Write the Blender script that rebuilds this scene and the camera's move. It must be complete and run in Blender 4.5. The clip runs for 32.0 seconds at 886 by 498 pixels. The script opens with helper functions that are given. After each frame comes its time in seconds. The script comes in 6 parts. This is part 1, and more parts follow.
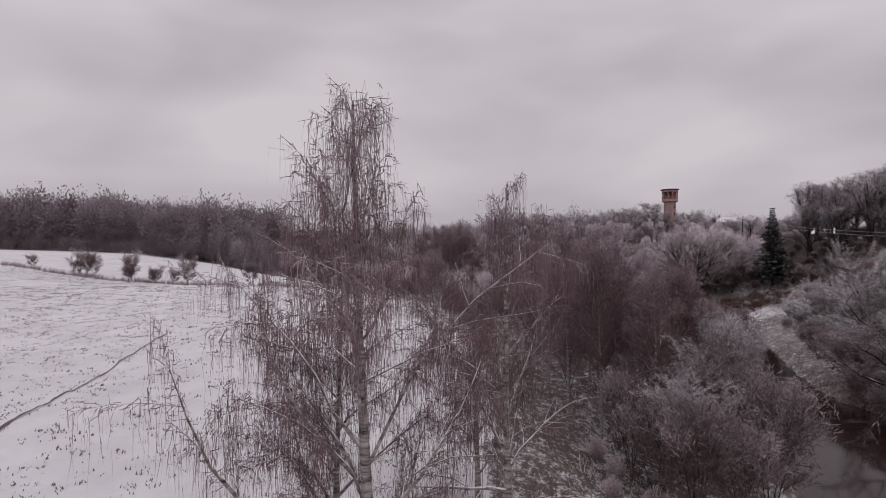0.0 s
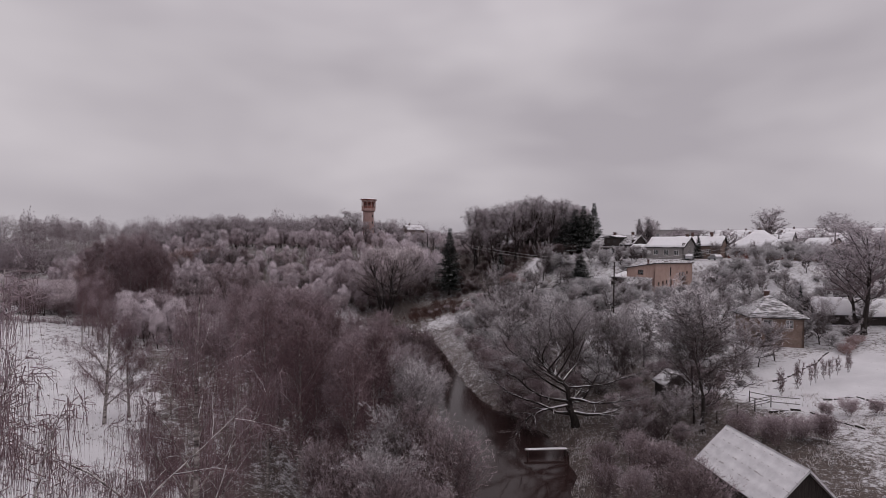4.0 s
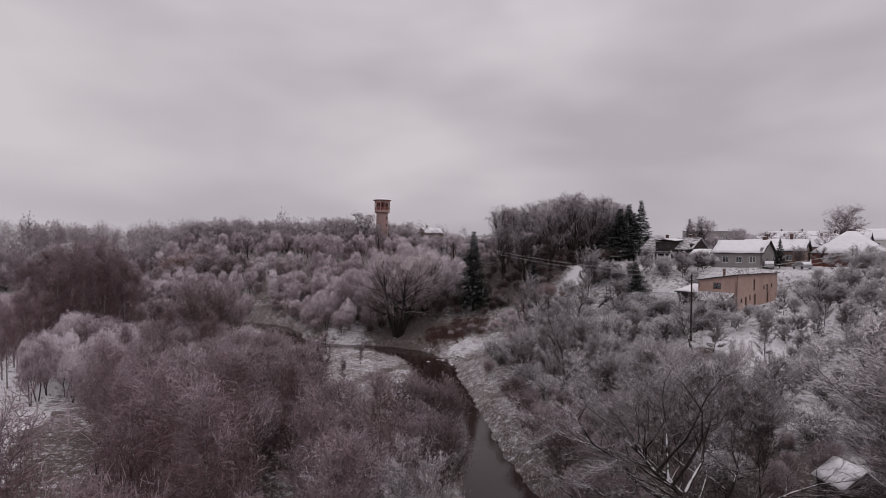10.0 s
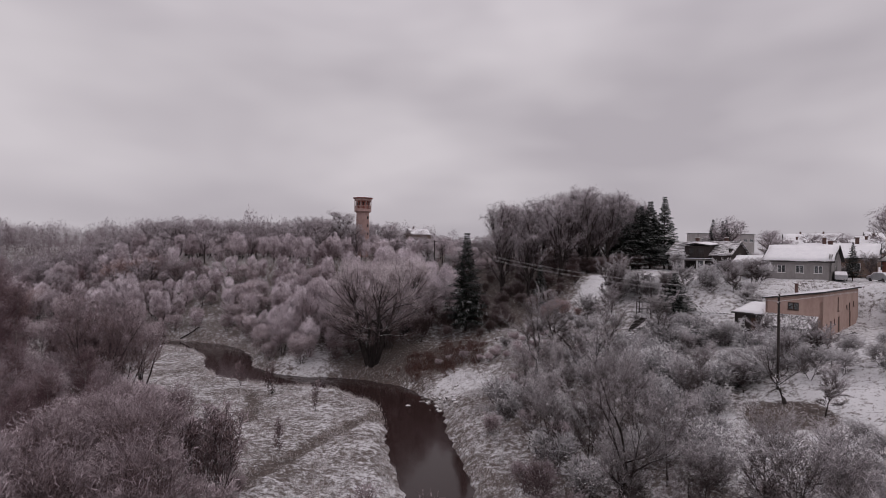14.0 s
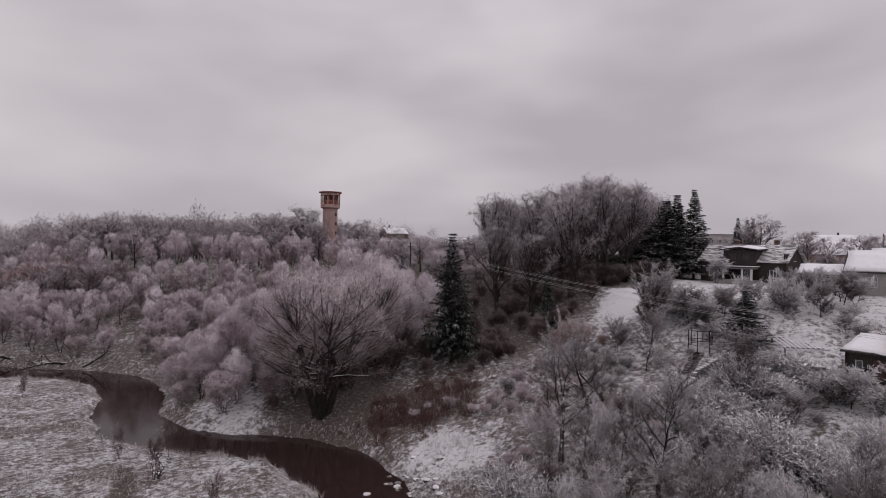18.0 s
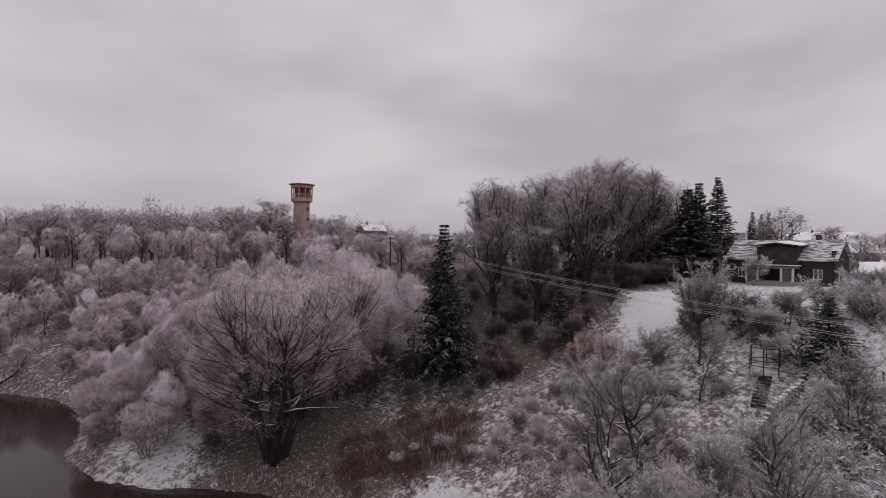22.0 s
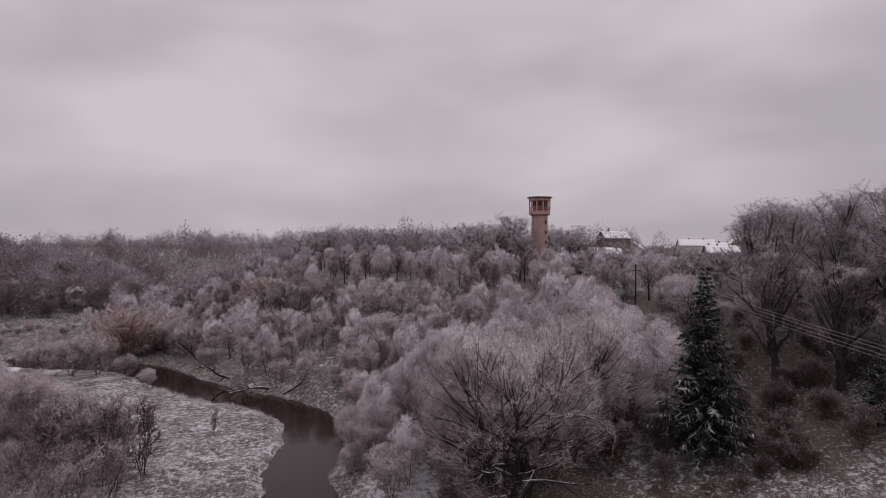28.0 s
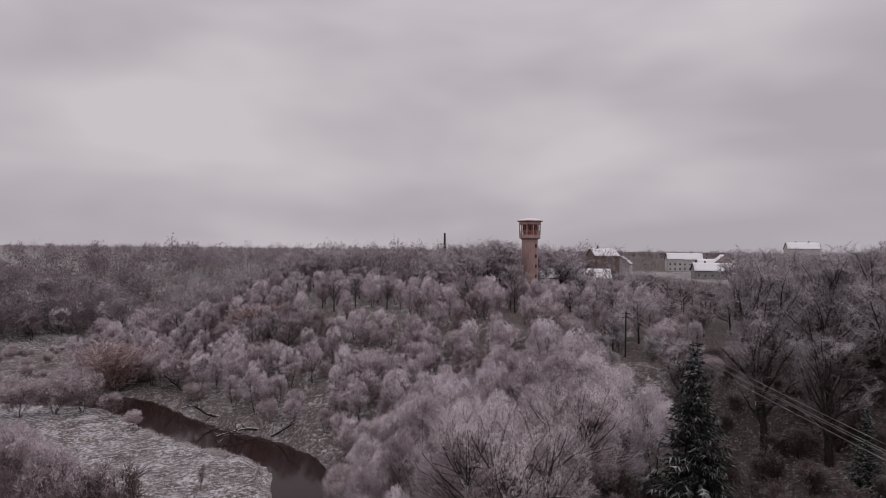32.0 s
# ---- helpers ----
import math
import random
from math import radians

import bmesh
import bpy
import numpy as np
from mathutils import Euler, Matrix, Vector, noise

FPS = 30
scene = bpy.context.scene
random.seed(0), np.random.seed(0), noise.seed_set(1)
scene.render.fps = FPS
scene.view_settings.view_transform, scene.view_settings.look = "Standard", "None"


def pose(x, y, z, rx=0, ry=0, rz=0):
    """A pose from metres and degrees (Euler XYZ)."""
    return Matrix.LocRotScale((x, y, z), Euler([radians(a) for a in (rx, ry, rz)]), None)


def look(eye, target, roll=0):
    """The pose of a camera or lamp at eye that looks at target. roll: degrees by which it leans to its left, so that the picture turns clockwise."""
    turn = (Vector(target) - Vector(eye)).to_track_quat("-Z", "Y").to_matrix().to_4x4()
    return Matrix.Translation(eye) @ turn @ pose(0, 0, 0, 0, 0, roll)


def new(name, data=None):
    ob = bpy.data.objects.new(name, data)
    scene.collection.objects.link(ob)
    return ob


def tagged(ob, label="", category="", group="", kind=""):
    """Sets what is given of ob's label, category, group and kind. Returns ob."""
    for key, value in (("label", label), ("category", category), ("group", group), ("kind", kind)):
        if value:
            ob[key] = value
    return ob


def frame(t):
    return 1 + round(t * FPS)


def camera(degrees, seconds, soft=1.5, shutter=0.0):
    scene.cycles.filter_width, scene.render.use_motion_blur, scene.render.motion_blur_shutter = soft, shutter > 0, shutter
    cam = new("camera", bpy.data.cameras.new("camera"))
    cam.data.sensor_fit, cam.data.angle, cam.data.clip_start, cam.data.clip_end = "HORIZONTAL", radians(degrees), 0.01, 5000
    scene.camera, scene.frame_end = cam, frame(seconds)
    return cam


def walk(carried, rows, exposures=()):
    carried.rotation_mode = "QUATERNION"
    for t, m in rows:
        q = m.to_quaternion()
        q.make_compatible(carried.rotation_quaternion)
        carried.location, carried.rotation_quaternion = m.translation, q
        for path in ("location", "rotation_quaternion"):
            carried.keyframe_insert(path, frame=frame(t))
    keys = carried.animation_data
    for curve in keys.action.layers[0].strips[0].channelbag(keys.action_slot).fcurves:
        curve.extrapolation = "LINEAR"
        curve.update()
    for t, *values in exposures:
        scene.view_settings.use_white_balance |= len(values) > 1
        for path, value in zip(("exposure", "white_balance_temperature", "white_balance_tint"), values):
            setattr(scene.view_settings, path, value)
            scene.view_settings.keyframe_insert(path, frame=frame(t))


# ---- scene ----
cam = camera(78.8, 32.0, soft=0.7)
METRES, EYE, TILT, LEAN, TURN = 110.0, 15.4, 0.0, 0.0, 0.0
ROWS = [
    (0.0, 0.0, 0.0, 0.0, 0.0, 0.0, -0.0),
    (0.5, 0.0003, 0.0007, 0.0078, 2.70, -0.33, -0.08),
    (1.0, 0.0004, 0.0017, 0.0157, 4.90, -0.29, -0.16),
    (1.5, 0.0005, 0.0024, 0.0231, 8.85, -0.44, -0.3),
    (2.0, 0.0009, 0.0029, 0.0289, 3.91, -0.58, -0.54),
    (2.5, 0.0018, 0.0028, 0.0339, -8.50, -0.59, -0.93),
    (3.0, 0.0021, 0.0025, 0.0375, -21.92, -0.35, -1.06),
    (3.5, 0.0012, 0.0035, 0.0399, -28.62, -0.14, -1.13),
    (5.5, 0.0056, 0.0195, 0.0432, -32.31, -0.24, -0.83),
    (6.0, 0.0113, 0.0325, 0.0425, -31.55, -0.17, -0.8),
    (6.5, 0.019, 0.0472, 0.0428, -30.87, -0.16, -0.78),
    (7.0, 0.0281, 0.0638, 0.043, -30.3, -0.1, -0.75),
    (7.5, 0.0381, 0.0822, 0.044, -29.87, -0.08, -0.72),
    (8.0, 0.0492, 0.1021, 0.045, -29.49, -0.06, -0.7),
    (8.5, 0.0614, 0.1232, 0.0461, -29.21, -0.02, -0.7),
    (9.0, 0.0743, 0.145, 0.0477, -28.99, -0.02, -0.68),
    (9.5, 0.0875, 0.168, 0.0493, -28.89, -0.0, -0.69),
    (10.0, 0.1021, 0.1914, 0.0508, -28.79, 0.02, -0.67),
    (10.5, 0.1153, 0.2149, 0.0521, -28.8, 0.02, -0.72),
    (11.0, 0.1294, 0.2388, 0.0531, -28.84, 0.03, -0.71),
    (11.5, 0.1431, 0.2627, 0.0538, -28.92, 0.06, -0.73),
    (12.0, 0.1569, 0.2866, 0.0552, -29.05, 0.06, -0.73),
    (12.5, 0.1708, 0.3112, 0.0554, -29.21, 0.13, -0.74),
    (13.0, 0.1847, 0.3357, 0.0565, -29.4, 0.14, -0.77),
    (13.5, 0.1991, 0.3598, 0.0574, -29.76, 0.16, -0.79),
    (14.0, 0.2132, 0.3839, 0.058, -29.99, 0.2, -0.81),
    (14.5, 0.2273, 0.408, 0.0584, -30.25, 0.24, -0.84),
    (16.5, 0.286, 0.5079, 0.065, -31.34, 0.08, -0.94),
    (17.0, 0.3003, 0.5329, 0.0658, -31.65, 0.1, -0.94),
    (17.5, 0.3149, 0.5581, 0.0664, -31.96, 0.14, -0.97),
    (18.0, 0.3295, 0.5834, 0.067, -32.25, 0.14, -0.98),
    (18.5, 0.3437, 0.6087, 0.0673, -32.55, 0.15, -0.99),
    (19.0, 0.3581, 0.6341, 0.0677, -32.83, 0.26, -1.01),
    (19.5, 0.37, 0.6562, 0.0684, -33.07, 0.46, -1.0),
    (20.0, 0.3789, 0.6734, 0.0681, -33.54, 0.48, -1.03),
    (20.5, 0.3844, 0.6851, 0.0674, -33.78, 0.36, -1.02),
    (21.0, 0.3874, 0.6929, 0.0663, -34.3, 0.29, -1.04),
    (21.5, 0.3897, 0.6985, 0.0645, -34.42, 0.14, -1.04),
    (22.0, 0.3934, 0.7051, 0.0627, -34.54, 0.09, -1.02),
    (22.5, 0.3986, 0.7143, 0.0607, -35.0, 0.2, -1.0),
    (23.0, 0.4054, 0.7258, 0.0597, -35.13, 0.41, -0.98),
    (23.5, 0.4103, 0.7352, 0.0603, -34.82, 0.58, -0.99),
    (24.0, 0.4114, 0.7405, 0.0625, -32.72, 0.48, -0.96),
    (24.5, 0.4118, 0.7426, 0.065, -29.66, 0.3, -0.97),
    (25.0, 0.4116, 0.743, 0.0683, -25.23, 0.14, -0.85),
    (25.5, 0.4128, 0.7436, 0.0722, -21.84, 0.1, -0.79),
    (26.0, 0.4109, 0.7436, 0.0783, -21.09, 0.02, -0.72),
    (26.2, 0.4113, 0.7442, 0.0815, -14.4, -0.12, -0.62),
    (26.5, 0.4122, 0.7456, 0.0871, -4.27, -0.41, -0.42),
    (28.5, 0.4151, 0.7493, 0.1131, -10.49, -0.33, -0.45),
    (29.0, 0.4145, 0.7494, 0.1207, -10.5, -0.24, -0.5),
    (29.5, 0.4143, 0.7497, 0.1286, -10.5, -0.19, -0.54),
    (30.0, 0.4142, 0.7502, 0.1366, -10.5, -0.15, -0.58),
    (30.5, 0.4141, 0.7507, 0.1449, -10.52, -0.13, -0.62),
    (31.0, 0.4139, 0.7511, 0.1531, -10.52, -0.15, -0.64),
    (31.5, 0.4134, 0.7517, 0.1615, -10.54, -0.14, -0.66),
    (32.0, 0.413, 0.7523, 0.1699, -10.56, -0.16, -0.68),
]
walk(cam, [(t, pose(0, 0, EYE, TILT, LEAN, TURN) @ pose(METRES * x, METRES * y, METRES * z, 90 + pitch, roll, yaw)) for t, x, y, z, yaw, pitch, roll in ROWS],
     exposures=[(0.0, 0.0), (1.0, -0.15), (2.0, -0.25), (3.0, -0.2), (4.0, -0.1), (5.5, 0.0), (18.0, 0.0), (21.0, 0.05), (26.0, 0.05), (29.0, -0.07), (32.0, -0.07)])

# ---------------------------------------------------------------- light
world = bpy.data.worlds.new("overcast")
scene.world = world
world.use_nodes = True
wn, wl = world.node_tree.nodes, world.node_tree.links
bg = wn["Background"]
wcoord = wn.new("ShaderNodeTexCoord")
wmap = wn.new("ShaderNodeMapping")
wmap.inputs["Scale"].default_value = (1.0, 1.0, 2.6)
wcloud = wn.new("ShaderNodeTexNoise")
wcloud.inputs["Scale"].default_value = 1.9
wcloud.inputs["Detail"].default_value = 3.0
wcloud.inputs["Roughness"].default_value = 0.45
wcloud.inputs["Distortion"].default_value = 0.15
wramp = wn.new("ShaderNodeValToRGB")
wramp.color_ramp.elements[0].position, wramp.color_ramp.elements[0].color = 0.38, (0.415, 0.382, 0.417, 1)
wramp.color_ramp.elements[1].position, wramp.color_ramp.elements[1].color = 0.64, (0.575, 0.535, 0.568, 1)
wsep = wn.new("ShaderNodeSeparateXYZ")
wup = wn.new("ShaderNodeMapRange")
wup.inputs["From Min"].default_value, wup.inputs["From Max"].default_value = 0.30, 1.0
wup.inputs["To Min"].default_value, wup.inputs["To Max"].default_value = 1.0, 1.75
wmul = wn.new("ShaderNodeVectorMath")
wmul.operation = "SCALE"
wl.new(wcoord.outputs["Generated"], wmap.inputs["Vector"])
wl.new(wmap.outputs["Vector"], wcloud.inputs["Vector"])
wl.new(wcloud.outputs["Fac"], wramp.inputs["Fac"])
wl.new(wcoord.outputs["Generated"], wsep.inputs["Vector"])
wl.new(wsep.outputs["Z"], wup.inputs["Value"])
wl.new(wramp.outputs["Color"], wmul.inputs[0])
wl.new(wup.outputs["Result"], wmul.inputs["Scale"])
wl.new(wmul.outputs["Vector"], bg.inputs["Color"])
bg.inputs["Strength"].default_value = 1.05

sun = new("sun", bpy.data.lights.new("sun", "SUN"))
sun.data.energy, sun.data.angle, sun.data.color = 0.35, radians(25), (1.0, 0.96, 0.93)
sun.matrix_world = look((0, 0, 200), (-60, 90, 0))


# ---------------------------------------------------------------- materials
def material(name, rough=0.9, spec=0.2):
    m = bpy.data.materials.new(name)
    m.use_nodes = True
    b = m.node_tree.nodes["Principled BSDF"]
    b.inputs["Roughness"].default_value = rough
    b.inputs["Specular IOR Level"].default_value = spec
    return m, m.node_tree.nodes, m.node_tree.links, b


def noise_node(n, l, scale, detail=4.0, rough=0.6, stretch=None):
    c = n.new("ShaderNodeTexCoord")
    t = n.new("ShaderNodeTexNoise")
    t.inputs["Scale"].default_value, t.inputs["Detail"].default_value, t.inputs["Roughness"].default_value = scale, detail, rough
    if stretch:
        k = n.new("ShaderNodeMapping")
        k.inputs["Scale"].default_value = stretch
        l.new(c.outputs["Object"], k.inputs["Vector"])
        l.new(k.outputs["Vector"], t.inputs["Vector"])
    else:
        l.new(c.outputs["Object"], t.inputs["Vector"])
    return t.outputs["Fac"]


def ramp(n, l, fac, stops):
    r = n.new("ShaderNodeValToRGB")
    e = r.color_ramp.elements
    while len(e) < len(stops):
        e.new(0.5)
    for k, (p, c) in zip(e, stops):
        k.position, k.color = p, (*c, 1)
    l.new(fac, r.inputs["Fac"])
    return r.outputs["Color"]


def mix(n, l, fac, a, b):
    m = n.new("ShaderNodeMix")
    m.data_type = "RGBA"
    for value, socket in ((fac, m.inputs[0]), (a, m.inputs[6]), (b, m.inputs[7])):
        if hasattr(value, "is_linked"):
            l.new(value, socket)
        elif isinstance(value, tuple):
            socket.default_value = (*value, 1)
        else:
            socket.default_value = value
    return m.outputs[2]


def calc(n, l, op, a, b=0.0, clamp=False):
    m = n.new("ShaderNodeMath")
    m.operation, m.use_clamp = op, clamp
    for value, socket in ((a, m.inputs[0]), (b, m.inputs[1])):
        if hasattr(value, "is_linked"):
            l.new(value, socket)
        else:
            socket.default_value = value
    return m.outputs[0]


def bump(n, l, b, fac, strength, distance):
    k = n.new("ShaderNodeBump")
    k.inputs["Strength"].default_value, k.inputs["Distance"].default_value = strength, distance
    l.new(fac, k.inputs["Height"])
    l.new(k.outputs["Normal"], b.inputs["Normal"])


def upness(n, l):
    """How far a face looks up: where snow can lie."""
    g = n.new("ShaderNodeNewGeometry")
    s = n.new("ShaderNodeSeparateXYZ")
    l.new(g.outputs["Normal"], s.inputs["Vector"])
    return s.outputs["Z"]


def mottled(name, dark, light, scale=3.0, rough=0.85, spec=0.25, strength=0.3, distance=0.02, stretch=None, fine=4.0):
    """A surface of two tones at two scales, with fine relief."""
    m, n, l, b = material(name, rough, spec)
    broad = noise_node(n, l, scale, 3.0, 0.6, stretch)
    grain = noise_node(n, l, scale * fine, 4.0, 0.7, stretch)
    fac = calc(n, l, "ADD", calc(n, l, "MULTIPLY", broad, 0.6), calc(n, l, "MULTIPLY", grain, 0.4))
    l.new(ramp(n, l, fac, [(0.34, dark), (0.66, light)]), b.inputs["Base Color"])
    bump(n, l, b, grain, strength, distance)
    return m


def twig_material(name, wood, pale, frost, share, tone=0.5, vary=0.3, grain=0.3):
    """Thin twigs: wood from one tone to another under rime; the crown's light and shade are painted in with it."""
    m, n, l, b = material(name, 0.9, 0.1)
    g = n.new("ShaderNodeNewGeometry")
    info = n.new("ShaderNodeObjectInfo")
    tint = calc(n, l, "ADD", calc(n, l, "MULTIPLY", g.outputs["Random Per Island"], 1 - tone), calc(n, l, "MULTIPLY", info.outputs["Random"], tone))
    base = mix(n, l, tint, wood, pale)
    patch = noise_node(n, l, 0.6, 3.0, 0.6)
    r2 = n.new("ShaderNodeTexWhiteNoise")
    r2.noise_dimensions = "1D"
    l.new(g.outputs["Random Per Island"], r2.inputs["W"])
    fac = calc(n, l, "MULTIPLY", calc(n, l, "SUBTRACT", r2.outputs["Value"], 0.5), grain)
    fac = calc(n, l, "ADD", fac, calc(n, l, "MULTIPLY", calc(n, l, "SUBTRACT", patch, 0.5), 0.9))
    fac = calc(n, l, "ADD", fac, calc(n, l, "MULTIPLY", calc(n, l, "SUBTRACT", info.outputs["Random"], 0.5), vary))
    # rime attribute: frost plus light and shade painted by place in the crown
    coat_shade = n.new("ShaderNodeAttribute")
    coat_shade.attribute_name = "rime"
    fac = calc(n, l, "ADD", calc(n, l, "ADD", fac, coat_shade.outputs["Fac"]), share, True)
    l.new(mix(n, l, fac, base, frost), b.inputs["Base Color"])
    return m


def bark_material(name, dark, light, snow=0.75, cover=0.45, stretch=(1, 1, 0.3), scale=6.0):
    """Bark with snow lying on the upper side of limbs."""
    m, n, l, b = material(name, 0.92, 0.15)
    grain = noise_node(n, l, scale, 5.0, 0.7, stretch)
    wood = ramp(n, l, grain, [(0.35, dark), (0.65, light)])
    up = calc(n, l, "ADD", upness(n, l), calc(n, l, "MULTIPLY", calc(n, l, "SUBTRACT", noise_node(n, l, 2.2, 3.0), 0.5), 1.1))
    fac = calc(n, l, "GREATER_THAN", up, cover)
    l.new(mix(n, l, fac, wood, (snow, snow * 0.98, snow)), b.inputs["Base Color"])
    bump(n, l, b, grain, 0.5, 0.03)
    return m


M = {}
M["bark_dark"] = bark_material("dark bark", (0.018, 0.014, 0.013), (0.06, 0.05, 0.047), cover=0.85)
M["bark_frost"] = bark_material("frosted bark", (0.03, 0.024, 0.022), (0.11, 0.095, 0.09), cover=0.35)
M["bark_birch"] = bark_material("birch bark", (0.05, 0.04, 0.04), (0.52, 0.47, 0.45), cover=0.6, stretch=(0.6, 0.6, 3.0), scale=2.5)
M["bark_willow"] = bark_material("old willow bark", (0.014, 0.011, 0.010), (0.05, 0.042, 0.04), cover=0.9)
M["bark_oak"] = bark_material("oak bark", (0.016, 0.013, 0.012), (0.055, 0.046, 0.043), cover=0.84)
M["bark_slope"] = bark_material("snow-lined bark", (0.016, 0.013, 0.012), (0.055, 0.046, 0.043), cover=0.7)
M["twig_birch"] = twig_material("birch twigs", (0.095, 0.056, 0.064), (0.25, 0.17, 0.182), (0.50, 0.43, 0.465), 0.1)
M["twig_red"] = twig_material("reddish birch twigs", (0.095, 0.056, 0.061), (0.235, 0.158, 0.17), (0.50, 0.42, 0.45), 0.14, vary=0.4)
M["twig_alder"] = twig_material("rimed alder twigs", (0.16, 0.115, 0.125), (0.42, 0.325, 0.345), (0.78, 0.71, 0.75), 0.54, vary=0.7)
M["twig_willow"] = twig_material("rimed willow twigs", (0.09, 0.066, 0.066), (0.32, 0.245, 0.25), (0.76, 0.68, 0.70), 0.44)
M["twig_park"] = twig_material("grey twigs", (0.085, 0.067, 0.07), (0.26, 0.212, 0.222), (0.60, 0.55, 0.58), 0.56, vary=0.4)
M["twig_dark"] = twig_material("dark twigs with snow", (0.05, 0.039, 0.038), (0.16, 0.13, 0.13), (0.66, 0.62, 0.64), 0.42)
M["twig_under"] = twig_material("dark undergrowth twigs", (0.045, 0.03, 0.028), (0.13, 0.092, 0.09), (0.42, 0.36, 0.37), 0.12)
M["twig_rust"] = twig_material("rust-brown twigs", (0.17, 0.092, 0.082), (0.37, 0.25, 0.235), (0.56, 0.48, 0.49), 0.28)
M["twig_garden"] = twig_material("rimed garden twigs", (0.075, 0.064, 0.064), (0.25, 0.222, 0.226), (0.70, 0.685, 0.70), 0.6)
M["needles"] = twig_material("spruce needles", (0.010, 0.013, 0.011), (0.035, 0.042, 0.036), (0.70, 0.69, 0.71), -0.12, vary=0.1, grain=1.5)
M["grass"] = twig_material("snowy dead grass", (0.16, 0.115, 0.10), (0.42, 0.34, 0.30), (0.78, 0.76, 0.78), 0.5)
M["field_grass"] = twig_material("dark field grass", (0.06, 0.045, 0.038), (0.17, 0.13, 0.11), (0.6, 0.58, 0.6), 0.1)
M["twig_thicket"] = twig_material("dark brown thicket twigs", (0.085, 0.058, 0.06), (0.24, 0.175, 0.182), (0.58, 0.50, 0.53), 0.2, vary=0.25)
M["twig_scrub"] = twig_material("brown-grey scrub twigs", (0.17, 0.125, 0.13), (0.42, 0.33, 0.345), (0.74, 0.66, 0.69), 0.48)
M["far_twig"] = twig_material("far wood twigs", (0.145, 0.115, 0.125), (0.25, 0.205, 0.221), (0.42, 0.37, 0.395), 0.3, tone=0.6)
M["far_dark"] = twig_material("dark forest twigs", (0.145, 0.112, 0.123), (0.235, 0.187, 0.202), (0.36, 0.312, 0.335), 0.18, tone=0.65)
M["stalk_rust"] = twig_material("dark rust-brown stalks", (0.075, 0.038, 0.032), (0.18, 0.105, 0.09), (0.5, 0.42, 0.42), 0.06)
M["snow"] = mottled("roof snow", (0.74, 0.73, 0.76), (0.84, 0.83, 0.85), 1.3, 0.7, 0.3, 0.4, 0.04)


def ground_material():
    """Snow on meadow: dead grass shows through as fine specks, much more on the rough river banks and in the willow's
    painted shade (stored in the mesh).
    """
    m, n, l, b = material("snowy ground", 0.85, 0.25)
    a = n.new("ShaderNodeAttribute")
    a.attribute_name = "rough_grass"
    speck = noise_node(n, l, 1.6, 6.0, 0.75)
    fine = noise_node(n, l, 7.0, 4.0, 0.7)
    tuft = noise_node(n, l, 0.22, 4.0, 0.6)
    v = calc(n, l, "ADD", calc(n, l, "MULTIPLY", calc(n, l, "SUBTRACT", speck, 0.5), 0.95), calc(n, l, "MULTIPLY", calc(n, l, "SUBTRACT", fine, 0.5), 0.5))
    v = calc(n, l, "ADD", v, calc(n, l, "MULTIPLY", calc(n, l, "SUBTRACT", tuft, 0.5), 0.35))
    v = calc(n, l, "ADD", v, calc(n, l, "MULTIPLY", a.outputs["Fac"], 0.17))
    bare = calc(n, l, "MULTIPLY", calc(n, l, "SUBTRACT", v, 0.115), 7.0, True)
    fleck = calc(n, l, "MULTIPLY", calc(n, l, "SUBTRACT", noise_node(n, l, 3.1, 6.0, 0.8), 0.545), 9.0, True)
    bare = calc(n, l, "MULTIPLY", bare, calc(n, l, "SUBTRACT", 1.0, calc(n, l, "MULTIPLY", fleck, 0.75)))
    litter = calc(n, l, "ADD", calc(n, l, "MULTIPLY", speck, 0.55), calc(n, l, "MULTIPLY", fine, 0.45))
    soil = ramp(n, l, litter, [(0.36, (0.026, 0.020, 0.018)), (0.64, (0.15, 0.118, 0.105))])
    white = ramp(n, l, tuft, [(0.3, (0.60, 0.59, 0.61)), (0.7, (0.74, 0.73, 0.75))])
    l.new(mix(n, l, bare, white, soil), b.inputs["Base Color"])
    bump(n, l, b, calc(n, l, "ADD", speck, fine), 0.6, 0.12)
    return m


M["ground"] = ground_material()


def water_material():
    m, n, l, b = material("river water", 0.08, 0.35)
    b.inputs["IOR"].default_value = 1.33
    b.inputs["Base Color"].default_value = (0.032, 0.019, 0.018, 1)
    bump(n, l, b, noise_node(n, l, 0.9, 3.0, 0.5), 0.10, 0.05)
    return m


M["water"] = water_material()


